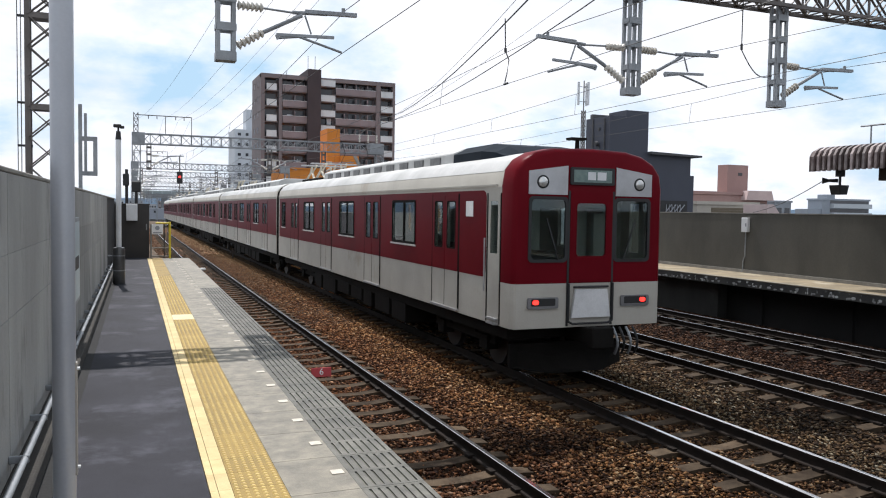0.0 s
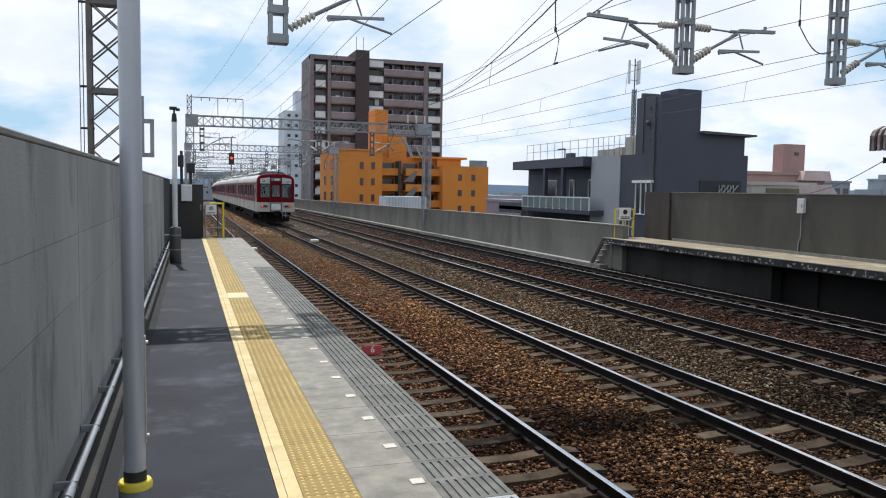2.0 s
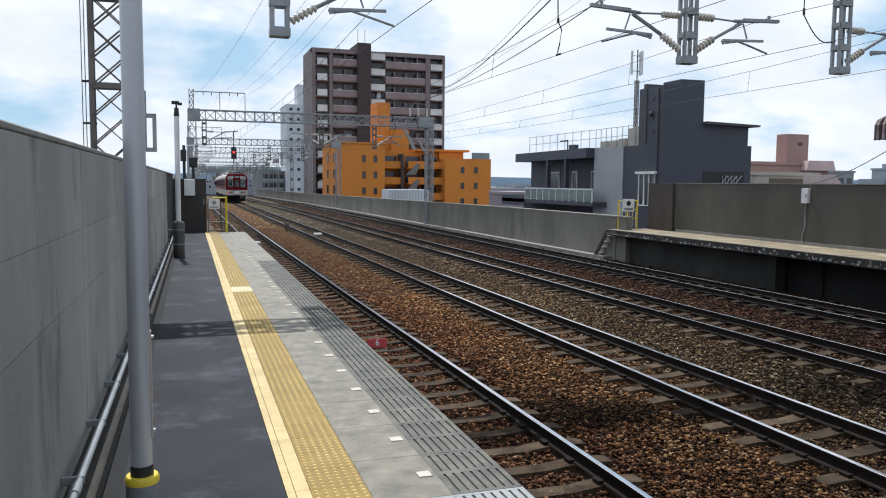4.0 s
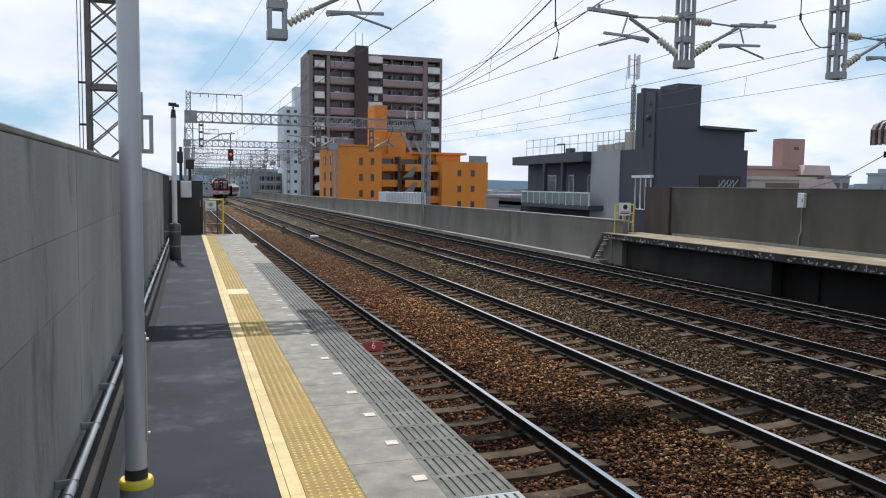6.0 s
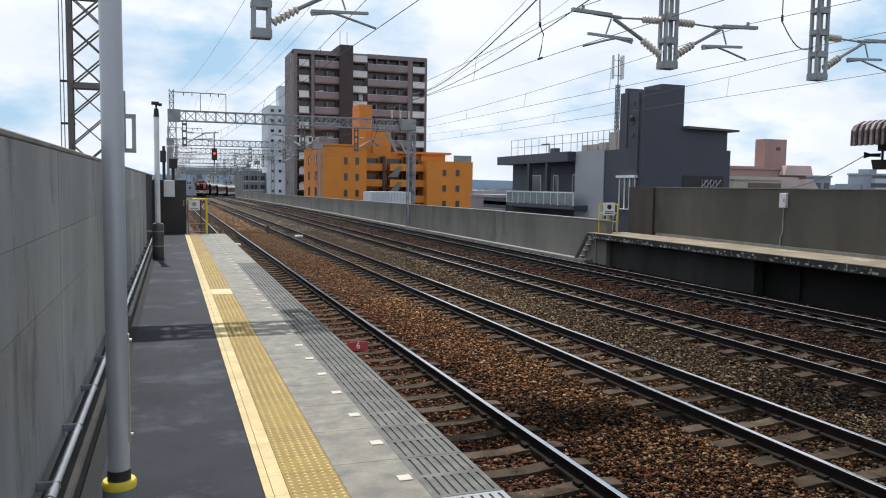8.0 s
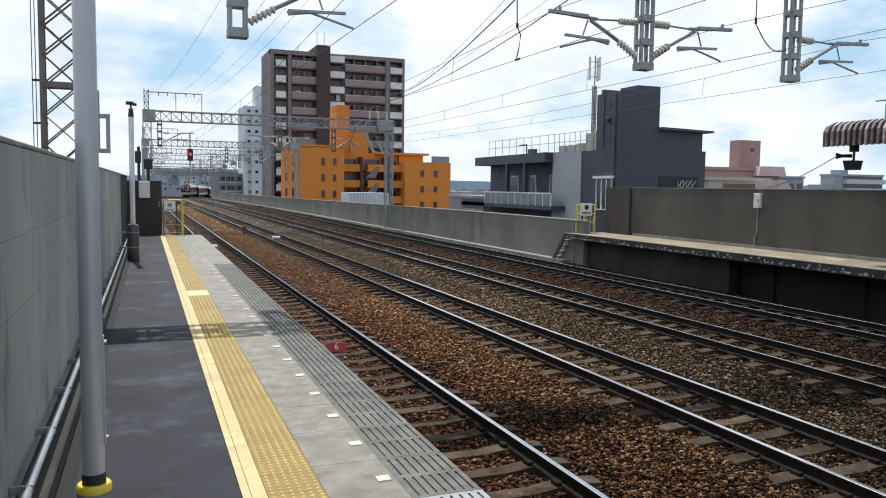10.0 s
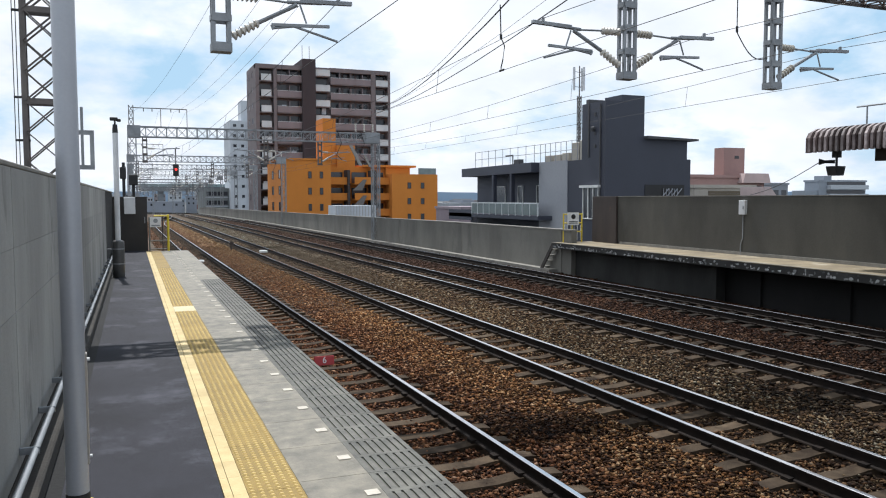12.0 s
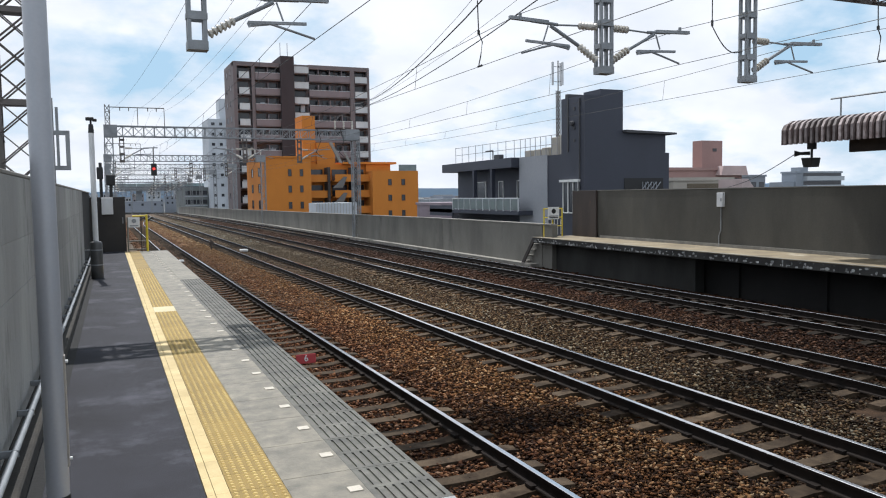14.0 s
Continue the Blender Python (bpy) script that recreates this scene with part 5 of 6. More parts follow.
def car(tail):
    c = thing("train_car", "maroon and cream commuter train car" + (" with red tail lamps lit" if tail else " in the middle of the train"), "train car", "cars of the train")
    y0 = 0.40 if tail else 0.0
    b = B()
    box(b, -1.35, 1.35, y0, LEN, 0.98, 1.06)
    for s in (-1, 1):
        pierced(b, s * 1.35, s * 1.41, y0, LEN, 0.98, 3.25, side_openings(tail))
    arch = roof_section()[2:]
    prism(b, arch + [(x * 0.955, 3.25 + (z - 3.25) * 0.9) for x, z in arch[::-1]], y0, LEN)
    body = part("body", b, TRAIN_WHITE, c, "cream white body shell", smooth=True)
    b = B()
    top = [(x, z + 0.012) for x, z in roof_section()[2:] if z > 3.42]
    prism(b, top, y0 + 0.1, LEN - 0.05)
    part("roof", b, TRAIN_ROOF, c, "pale grey roof", smooth=True)
    for s in (-1, 1):
        side_fittings(body, s, tail)
        for v0, v1 in ((3.65, 6.80), (8.40, 11.55), (13.15, 16.30)):
            b = B()
            prism(b, [(s * 1.345, 1.07), (s * 0.88, 1.07), (s * 0.84, 1.50), (s * 1.20, 1.47), (s * 1.28, 1.98), (s * 1.345, 1.98)], v0, v1)
            part("bench_seat", b, MOQUETTE, c, "dark red bench seat")
        b = B()
        box(b, s * 1.425 - 0.012, s * 1.425 + 0.012, y0 + 0.2, LEN - 0.05, 3.26, 3.29)
        part("rain_gutter", b, TRAIN_WHITE, body)
    # roof equipment
    b = B()
    prism(b, [(-0.95, 3.70), (0.95, 3.70), (0.93, 4.0), (0.70, 4.10), (-0.70, 4.10), (-0.93, 4.0)], 3.6 if tail else 2.0, 14.6)
    ac = part("air_conditioner", b, TRAIN_ROOF, c, "long pale roof cooling unit", bevel=0.02)
    for k in range(10):
        for s in (-1, 1):
            b = B()
            y = 4.3 + k * 1.02
            box(b, s * 0.945 - 0.02, s * 0.945 + 0.02, y, y + 0.55, 3.80, 3.95)
            part("grille", b, GRILLE, ac, "grey louvre")
    if tail:
        b = B()
        loft(b, [[(x * k, y, 3.62 + (z - 3.62) * k2) for x, z in ((-1.0, 3.62), (1.0, 3.62), (0.98, 3.95), (0.7, 4.10), (-0.7, 4.10), (-0.98, 3.95))] for y, k, k2 in ((1.3, 0.82, 0.45), (1.7, 0.95, 0.85), (2.2, 1, 1), (3.5, 1, 1))])
        part("roof_fairing", b, mat("dark_roof_fairing", (0.020, 0.026, 0.034), None, 2.0, 0.9, spec=0.08, local=True), c, "dark rounded roof housing")
    pn = part_empty("pantograph", c)
    for y in (17.3, 18.9):
        for s in (-0.45, 0.45):
            for dy, e in ((-0.7, -0.65), (0.7, 0.1)):
                b = B()
                tube_path(b, [(s, y + dy, 3.92), (s * 0.9, y + dy * 0.2, 4.2), (s * 0.8, y + e, 4.45)], 0.045, 6)
                part("pantograph_arm", b, PANTO, pn)
        b = B()
        box(b, -0.85, 0.85, y - 0.35, y - 0.2, 4.43, 4.48)
        part("collector_head", b, SILVER, pn, bevel=0.01)
        b = B()
        for s in (-0.55, 0.55):
            box(b, s - 0.04, s + 0.04, y - 0.8, y + 0.8, 3.86, 3.95)
            for dy in (-0.7, 0.7):
                tube(b, (s, y + dy, 3.70), (s, y + dy, 3.9), 0.06, 8)
        part("pantograph_base", b, TRAIN_DARK, pn)
    # underframe
    b = B()
    box(b, -1.2, 1.2, 0.6, LEN - 0.2, 0.72, 0.90)
    part("underframe", b, TRAIN_DARK, c)
    rng = random.Random(7)
    y = 5.6
    while y < 14.4:
        ln = rng.uniform(0.7, 1.6)
        for s in (-1, 1):
            b = B()
            box(b, min(s * 0.45, s * 1.22), max(s * 0.45, s * 1.22), y, y + ln, rng.uniform(0.28, 0.42), 0.75)
            part("equipment_box", b, TRAIN_DARK, c, bevel=0.02)
        y += ln + rng.uniform(0.15, 0.4)
    for y in (3.2, LEN - 3.2):
        bogie(c, y)
    b = B()
    box(b, -0.55, 0.55, LEN - 0.02, LEN + 0.45, 1.0, 3.1)
    part("gangway", b, TRAIN_DARK, c, "dark gangway bellows")
    if tail:
        cab_end(c, body)
    # Dark end plates stand in for the shade in the gaps between cars.
    b = B()
    prism(b, [(x * 0.985, z * 0.995) for x, z in roof_section()], LEN, LEN + 0.012)
    part("end_wall", b, TRAIN_DARK, c, "dark car end")
    if not tail:
        b = B()
        prism(b, [(x * 0.985, z * 0.995) for x, z in roof_section()], -0.012, 0.0)
        part("end_wall", b, TRAIN_DARK, c, "dark car end")
    return c


def cab_end(c, body):
    full = roof_section(1.425, 0.98, 3.27, 3.91)
    up = [(x, max(z, 1.70)) for x, z in full]
    lo = [(-1.425, 0.98), (1.425, 0.98), (1.425, 1.70), (-1.425, 1.70)]

    def ring(sec, y, k, drop):
        return [(x * k, y, z - drop * max(0, (z - 2.6)) / 1.2) for x, z in sec]
    b = B()
    skin = [[b.verts.new(p) for p in r] for r in (ring(up, 0.0, 0.95, 0.08), ring(up, 0.03, 0.975, 0.04), ring(up, 0.10, 0.994, 0.01), ring(up, 0.42, 1, 0))]
    for p, q in zip(skin, skin[1:]):
        for i in range(len(p)):
            b.faces.new((p[i], p[(i + 1) % len(p)], q[(i + 1) % len(p)], q[i]))
    b.faces.new(skin[0][::-1])
    holes = ((-1.13, -0.47, 2.07, 3.07), (0.47, 1.13, 2.07, 3.07), (-0.30, 0.30, 2.12, 3.02))
    for h in holes:
        for co, no in (((h[0], 0, 0), (1, 0, 0)), ((h[1], 0, 0), (1, 0, 0)), ((0, 0, h[2]), (0, 0, 1)), ((0, 0, h[3]), (0, 0, 1))):
            front = [f for f in b.faces if all(abs(v.co.y) < 1e-4 for v in f.verts)]
            bmesh.ops.bisect_plane(b, geom=list({g for f in front for g in (*f.verts, *f.edges, f)}), plane_co=co, plane_no=no)
    gone = []
    for f in b.faces:
        m = f.calc_center_median()
        if all(abs(v.co.y) < 1e-4 for v in f.verts) and any(h[0] < m.x < h[1] and h[2] < m.z < h[3] for h in holes):
            gone.append(f)
    bmesh.ops.delete(b, geom=gone, context="FACES")
    face = part("cab_front", b, TRAIN_RED, c, "glossy maroon cab front", smooth=True)
    b = B()
    loft(b, [ring(lo, 0.0, 0.95, 0), ring(lo, 0.03, 0.975, 0), ring(lo, 0.10, 0.994, 0), ring(lo, 0.42, 1, 0)])
    lower = part("front_apron", b, TRAIN_WHITE, c, "cream white lower front")

    def fplate(name, pts, y, thick, material, label="", parent=None):
        b = B()
        prism(b, pts, y - thick, y)
        return part(name, b, material, parent or face, label)
    for s in (-1, 1):
        xs = sorted((s * 0.47, s * 1.13))
        b = B()
        ring_prism(b, round_rect(xs[0] - 0.03, xs[1] + 0.03, 2.04, 3.10, 0.08), round_rect(xs[0] + 0.02, xs[1] - 0.02, 2.09, 3.05, 0.07), -0.012, 0.03)
        o = part("windscreen_frame", b, BLACK, face, "black rubber surround")
        pane(fplate("windscreen", round_rect(xs[0], xs[1], 2.07, 3.07, 0.02), 0.010, 0.007, CAB_GLASS, "clear cab glass", o))
        b = B()
        bar(b, (s * 0.62, -0.03, 2.08), (s * 0.85, -0.03, 2.75), 0.018)
        part("wiper", b, BLACK, o)
        xs = sorted((s * 0.46, s * 1.17))
        hp = [(xs[0], 3.13), (xs[1], 3.13), (xs[1], 3.50 if s > 0 else 3.60), (xs[0], 3.60 if s > 0 else 3.50)]
        o = fplate("headlight_panel", hp, 0.0, 0.016, SILVER, "brushed silver headlight panel")
        b = B()
        lathe(b, [(0.108, 0.0), (0.108, 0.012), (0.096, 0.016), (0.085, 0.004)], n=24)
        hl = part("headlight", b, BLACK, o, "dark headlight rim", smooth=True, m=pose(s * 0.92, -0.012, 3.33, 90))
        b = B()
        lathe(b, [(0.084, 0.0), (0.080, 0.012), (0.05, 0.022), (0.012, 0.026)], n=24)
        part("lens", b, HEADLAMP, hl, "clear lens", smooth=True, m=pose(0, 0, 0.006))
        xs = sorted((s * 0.60, s * 1.16))
        o = fplate("tail_light_box", round_rect(xs[0], xs[1], 1.30, 1.48, 0.03), 0.0, 0.035, mat("dull_lamp_housing", (0.20, 0.20, 0.205), None, 4.0, 0.45, metal=0.4), "dull steel marker light housing", lower)
        xs = sorted((s * 0.66, s * 1.10))
        fplate("light_recess", round_rect(xs[0], xs[1], 1.345, 1.462, 0.02), -0.035, 0.006, BLACK, "dark recess", o)
        xs = sorted((s * 0.97, s * 1.075))
        fplate("tail_lamp", round_rect(xs[0], xs[1], 1.37, 1.44, 0.025), -0.041, 0.010, TAIL_RED, "lit red tail lamp", o)
    # centre door
    b = B()
    ring_prism(b, round_rect(-0.40, 0.40, 1.72, 3.18, 0.01), round_rect(-0.28, 0.28, 2.14, 3.00, 0.06), -0.02, 0.02)
    o = part("centre_door", b, TRAIN_RED, face, "maroon centre door")
    fplate("door_edge", [(-0.44, 1.0), (-0.405, 1.0), (-0.405, 3.2), (-0.44, 3.2)], 0.0, 0.014, BLACK, "dark door edge", o)
    fplate("door_edge", [(0.405, 1.0), (0.44, 1.0), (0.44, 3.2), (0.405, 3.2)], 0.0, 0.014, BLACK, "dark door edge", o)
    pane(fplate("door_window", round_rect(-0.29, 0.29, 2.13, 3.01, 0.02), 0.004, 0.007, CAB_GLASS, "door glass", o))
    o = fplate("sign_box", round_rect(-0.42, 0.42, 3.30, 3.58, 0.03), 0.0, 0.03, BLACK, "destination sign box")
    fplate("sign_face", [(-0.36, 3.34), (0.36, 3.34), (0.36, 3.54), (-0.36, 3.54)], -0.03, 0.004, BOARD, "dim green destination sign", o)
    for x, w in ((-0.10, 0.15), (0.08, 0.17)):
        fplate("print", [(x, 3.38), (x + w, 3.38), (x + w, 3.51), (x, 3.51)], -0.034, 0.002, POLE_WHITE, "pale bar of print", o)
    o = fplate("gangway_plate", [(-0.37, 1.14), (0.37, 1.14), (0.30, 1.60), (-0.30, 1.60)], -0.02, 0.05, mat("pale_grey_plate", (0.62, 0.62, 0.62), None, 3.0, 0.45), "pale folded footplate", lower)
    b = B()
    tube(b, (-0.33, -0.05, 1.64), (0.33, -0.05, 1.64), 0.018, 8)
    for s in (-1, 1):
        tube(b, (s * 0.42, -0.05, 1.08), (s * 0.42, -0.05, 1.7), 0.018, 8)
        tube(b, (s * 0.42, -0.05, 1.08), (s * 0.34, -0.05, 1.04), 0.018, 8)
    tube(b, (-0.34, -0.05, 1.04), (0.34, -0.05, 1.04), 0.018, 8)
    part("front_handrail", b, BLACK, lower, "dark bent handrail")
    # cab door and handrails on both sides
    for s in (-1, 1):
        b = B()
        pierced(b, s * 1.405, s * 1.418, 0.50, 0.92, 1.05, 3.12, [(0.57, 0.85)])
        o = part("cab_door", b, TRAIN_WHITE, body, "cream crew door")
        b = B()
        x0, x1 = sorted((s * 1.40, s * 1.407))
        box(b, x0, x1, 0.572, 0.848, 2.152, 3.018)
        pane(part("door_window", b, CAB_GLASS, o, "glazing"))
        b = B()
        for y in (0.46, 0.965):
            box(b, min(s * 1.40, s * 1.422), max(s * 1.40, s * 1.422), y - 0.012, y + 0.012, 1.0, 3.15)
        part("door_edge", b, TRAIN_DARK, o, "dark door edge")
        b = B()
        tube(b, (s * 1.45, 1.0, 1.5), (s * 1.45, 1.0, 2.4), 0.015, 6)
        part("handrail", b, SILVER, o)
        b = B()
        for z in (0.98, 1.06):
            box(b, min(s * 1.41, s * 1.47), max(s * 1.41, s * 1.47), 0.52, 0.86, z, z + 0.03)
        part("cab_step", b, SILVER, o, "bright step")
    b = B()
    box(b, -1.414, -1.406, 1.55, 1.85, 2.75, 3.02)
    part("notice", b, SIGN_WHITE, body, "white square notice", m=pose(-0.012, 0, 0))
    # cab interior: partition with windows, desk, seat
    b = B()
    box(b, -1.345, 1.345, 1.10, 1.14, 1.06, 2.0)
    box(b, -1.345, 1.345, 1.10, 1.14, 2.92, 3.45)
    for x0, x1 in ((-1.345, -1.0), (-0.55, -0.34), (0.34, 0.62), (0.95, 1.345)):
        box(b, x0, x1, 1.10, 1.14, 2.0, 2.92)
    part("cab_partition", b, INTERIOR, c, "pale partition behind the cab")
    b = B()
    prism(b, [(-1.25, 1.72), (-0.40, 1.72), (-0.46, 2.15), (-0.62, 2.22), (-1.05, 2.22), (-1.2, 2.14)], 0.10, 0.45)
    box(b, 0.45, 1.25, 0.10, 0.38, 1.72, 2.06)
    part("driving_desk", b, BLACK, c, "black driving desk", bevel=0.02)
    b = B()
    box(b, 0.60, 0.84, 0.85, 0.95, 1.72, 2.85)
    part("equipment_locker", b, INTERIOR, c, "pale tall locker", bevel=0.01)
    # coupler, hoses and guard
    cpl = part_empty("coupler", c)
    b = B()
    box(b, -0.14, 0.14, -0.35, 0.5, 0.72, 0.98)
    box(b, -0.20, 0.20, -0.45, -0.28, 0.68, 1.02)
    part("coupler_head", b, TRAIN_DARK, cpl, bevel=0.02)
    for k in range(4):
        b = B()
        x = 0.45 + 0.13 * k
        tube_path(b, [(x + 0.05 * u, -0.03 - 0.12 * math.sin(3.1 * u), 0.95 - 0.45 * u) for u in [i / 6 for i in range(7)]], 0.022, 6)
        part("hose", b, BLACK if k % 2 else STEEL_GREY, cpl)
    b = B()
    loft(b, [[(x, 0.25 + 0.35 * abs(x) ** 2, z) for x, z in ((-1.1, 0.22), (-0.5, 0.16), (0.5, 0.16), (1.1, 0.22), (1.1, 0.62), (-1.1, 0.62))], [(x, 0.33 + 0.35 * abs(x) ** 2, z) for x, z in ((-1.1, 0.22), (-0.5, 0.16), (0.5, 0.16), (1.1, 0.22), (1.1, 0.62), (-1.1, 0.62))]])
    part("track_guard", b, TRAIN_DARK, c, "black track guard")
    b = B()
    tube(b, (0.32, 1.0, 3.80), (0.32, 1.0, 4.15), 0.05, 10, 0.035)
    box(b, 0.15, 0.45, 0.9, 1.1, 4.12, 4.16)
    part("aerial", b, TRAIN_DARK, c)


tail_car = car(True)
mid_car = car(False)
cars = [(0.0, tail_car), (20.7, mid_car)]
for k in range(2, 6):
    cars.append((20.7 * k, copy_thing(mid_car, pose(0, 0, 0))))
TRAIN_X = 7.12
RUN = [(0, 11.0), (0.5, 24.1), (1.0, 37.2), (1.5, 49.4), (2.0, 61.0), (2.5, 73.3), (3.0, 85.6), (3.5, 97.4), (4.5, 120.8), (5.5, 145.0), (6.5, 169.0), (7.5, 193.0), (8.5, 217.0), (9.5, 243.0), (10.5, 270.0), (12.0, 312.0), (13.0, 340.0), (14.0, 368.0)]


def motions():
    for off, c in cars:
        walk(c, [(t, on_line(TRAIN_X, y + off, RAIL_Z)) for t, y in RUN])

# ---- buildings ----
def wallmat(name, c, k=0.82, rough=0.85):
    return mat(name, c, tuple(v * k for v in c), 0.35, rough, 0.1, 8, fine=0.1, streak=2.0)


ORANGE = wallmat("orange_render", (0.56, 0.20, 0.028), 0.88)
APT_BROWN = wallmat("brown_tile_cladding", (0.190, 0.160, 0.162))
APT_DARK = wallmat("dark_brown_core", (0.055, 0.042, 0.045))
APT_BALC = wallmat("mauve_balcony", (0.245, 0.205, 0.213))
PALE_BALC = wallmat("pale_balcony_panel", (0.62, 0.65, 0.66))
HALL_WALL = wallmat("grey_green_hall_wall", (0.20, 0.22, 0.22))
# Pale tone with distance haze mixed in.
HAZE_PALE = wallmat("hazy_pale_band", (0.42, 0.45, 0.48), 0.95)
SLATE = wallmat("slate_blue_cladding", (0.043, 0.048, 0.068), 0.85, 0.6)
PALE_GREY = wallmat("pale_grey_cladding", (0.31, 0.32, 0.345), 0.95)
WHITE_WALL = wallmat("white_block_wall", (0.54, 0.57, 0.61))
PINK = wallmat("pink_brick_wall", (0.34, 0.215, 0.195))
LAVENDER = wallmat("lavender_wall", (0.27, 0.22, 0.245))
BEIGE = wallmat("beige_wall", (0.42, 0.39, 0.34))
DARK_ROOF = wallmat("dark_roof", (0.08, 0.08, 0.085))
SHADE_IN = wallmat("shaded_interior", (0.06, 0.052, 0.05))
FRAME_WHITE = mat("white_frame", (0.75, 0.75, 0.73), None, 2.0, 0.5)


def face_window(parent, x0, x1, z0, z1, y, frame_m=None, s=-1, axis="y", sill=True):
    """A window on a wall face: frame ring and pane; the face's outward way is s along the axis."""
    fm = frame_m or FRAME_WHITE
    t = 0.06

    def slab(name, a0, a1, c0, c1, d0, d1, m, par):
        b = B()
        e0, e1 = sorted((y + s * d0, y + s * d1))
        if axis == "y":
            box(b, a0, a1, e0, e1, c0, c1)
        else:
            box(b, e0, e1, a0, a1, c0, c1)
        return part(name, b, m, par)
    w = slab("window", x0, x1, z0, z1, -0.02, 0.02, PANE_FAR, parent)
    slab("frame", x0 - t, x0, z0 - t, z1 + t, -0.02, 0.08, fm, w)
    slab("frame", x1, x1 + t, z0 - t, z1 + t, -0.02, 0.08, fm, w)
    slab("frame", x0, x1, z1, z1 + t, -0.02, 0.08, fm, w)
    slab("frame", x0, x1, z0 - t, z0, -0.02, 0.08 + (0.06 if sill else 0), fm, w)
    return w


# tall brown apartment block: south face at y 152
ap = thing("apartment_building", "tall brown apartment block with rows of balconies", "building")
AY, AX0, AX1, AZ = 152.0, 24.2, 51.0, 27.0
b = B()
box(b, AX0, AX1, AY + 1.6, AY + 11, -9, AZ - 0.6)
part("wall", b, APT_BROWN, ap)
b = B()
box(b, AX0, 33.0, AY, AY + 11, AZ - 0.6, AZ + 0.2)
part("roof", b, APT_BROWN, ap, "flat roof edge")
b = B()
box(b, 38.6, AX1, AY, AY + 11, AZ - 0.6, AZ + 0.2)
box(b, 35.6, 38.6, AY + 0.4, AY + 11, AZ - 0.6, AZ + 0.2)
part("roof", b, APT_BROWN, ap, "flat roof edge")
b = B()
box(b, 33.0, 35.6, AY - 0.8, AY + 8, -9, AZ + 1.5)
part("stair_core", b, APT_DARK, ap, "dark brown stair tower")
for x0, x1 in ((AX0, AX0 + 0.7), (27.6, 28.2), (47.0, 47.9), (AX1 - 0.5, AX1)):
    b = B()
    box(b, x0, x1, AY - 0.05, AY + 1.6, -9, AZ + 0.1)
    part("pier", b, APT_BROWN, ap)
arng = random.Random(5)
for f in range(12):
    z = AZ - 2.95 * (f + 1)
    for x0, x1, m in ((24.9, 27.5, PALE_BALC), (28.3, 33.0, APT_BALC), (35.7, 38.6, PALE_BALC), (38.7, 46.9, APT_BALC), (48.0, 50.5, PALE_BALC)):
        lift = 1.45 if x0 == 35.7 else 0.0
        b = B()
        box(b, x0, x1, AY, AY + 1.6, z - 0.15 + lift, z + 0.05 + lift)
        o = part("balcony", b, APT_BROWN, ap)
        inset = 0.35 if (m is PALE_BALC and x0 < 30) else 0.0
        b = B()
        box(b, x0 + inset, x1 - inset, AY - 0.12, AY, z + 0.05 + lift, z + 1.2 + lift)
        part("balustrade", b, m, o)
        b = B()
        box(b, x0 + inset, x1 - inset, AY - 0.16, AY + 0.02, z + 1.2 + lift, z + 1.27 + lift)
        part("handrail", b, PALE_BALC, o)
        if arng.random() < 0.6:
            b = B()
            xa = arng.uniform(x0 + 0.4, x1 - 1.3)
            box(b, xa, xa + 0.85, AY + 0.9, AY + 1.3, z + 0.05, z + arng.choice((0.7, 1.6)))
            part("cooling_unit", b, WHITE_WALL, o, "pale balcony cooling unit")
        if x1 - x0 > 4:
            for xd in ([x0 + 2.4] if x1 - x0 < 6 else [x0 + 1.9, x0 + 4.2, x0 + 6.6]):
                b = B()
                box(b, xd - 0.06, xd + 0.06, AY + 0.15, AY + 1.5, z + 0.05, z + 2.3)
                part("partition", b, APT_BALC, o, "balcony partition")
        n = 1 if x1 - x0 < 4 else (2 if x1 - x0 < 6 else 3)
        for k in range(n):
            w = (x1 - x0) / n
            b = B()
            box(b, x0 + w * k + 0.25, x0 + w * (k + 1) - 0.25, AY + 1.52, AY + 1.6, z + 0.1, z + 2.45)
            part("window", b, PANE_FAR, o)
    for k in range(2):
        face_window(ap, AY + 3.0 + k * 4.2, AY + 4.2 + k * 4.2, z + 0.9, z + 2.0, AX0, APT_BALC, -1, "x", False)
b = B()
for x in (33.6, 35.0):
    tube(b, (x, AY + 2, AZ + 1.5), (x, AY + 2, AZ + 4.5), 0.06, 6)
part("roof_aerial", b, STEEL_GREY, ap)

# orange block: south face at y 126
og = thing("orange_building", "bright orange rendered block with balconies and stair tower", "building")
OY = 126.0
b = B()
box(b, 24.3, 32.0, OY, OY + 15, -9, 7.9)
part("wall", b, ORANGE, og, "orange end wall")
b = B()
box(b, 42.2, 50.4, OY - 1, OY + 12, -9, 5.75)
part("wall", b, ORANGE, og, "orange lower wing")
b = B()
box(b, 32.0, 42.2, OY + 3.0, OY + 14, -9, 7.0)
part("wall", b, ORANGE, og)
b = B()
box(b, 24.1, 32.2, OY - 0.2, OY + 15.2, 7.9, 8.15)
part("roof", b, ORANGE, og)
b = B()
box(b, 38.0, 47.6, OY + 2.0, OY + 12, 7.0, 7.35)
box(b, 42.2, 46.6, OY + 2.4, OY + 12, 5.75, 7.0)
part("roof", b, ORANGE, og)
b = B()
box(b, 31.7, 33.9, OY + 4, OY + 9, 6.9, 15.1)
part("stair_tower", b, ORANGE, og, "orange roof tower")
b = B()
box(b, 33.92, 37.0, OY + 3.2, OY + 9, 7.0, 10.6)
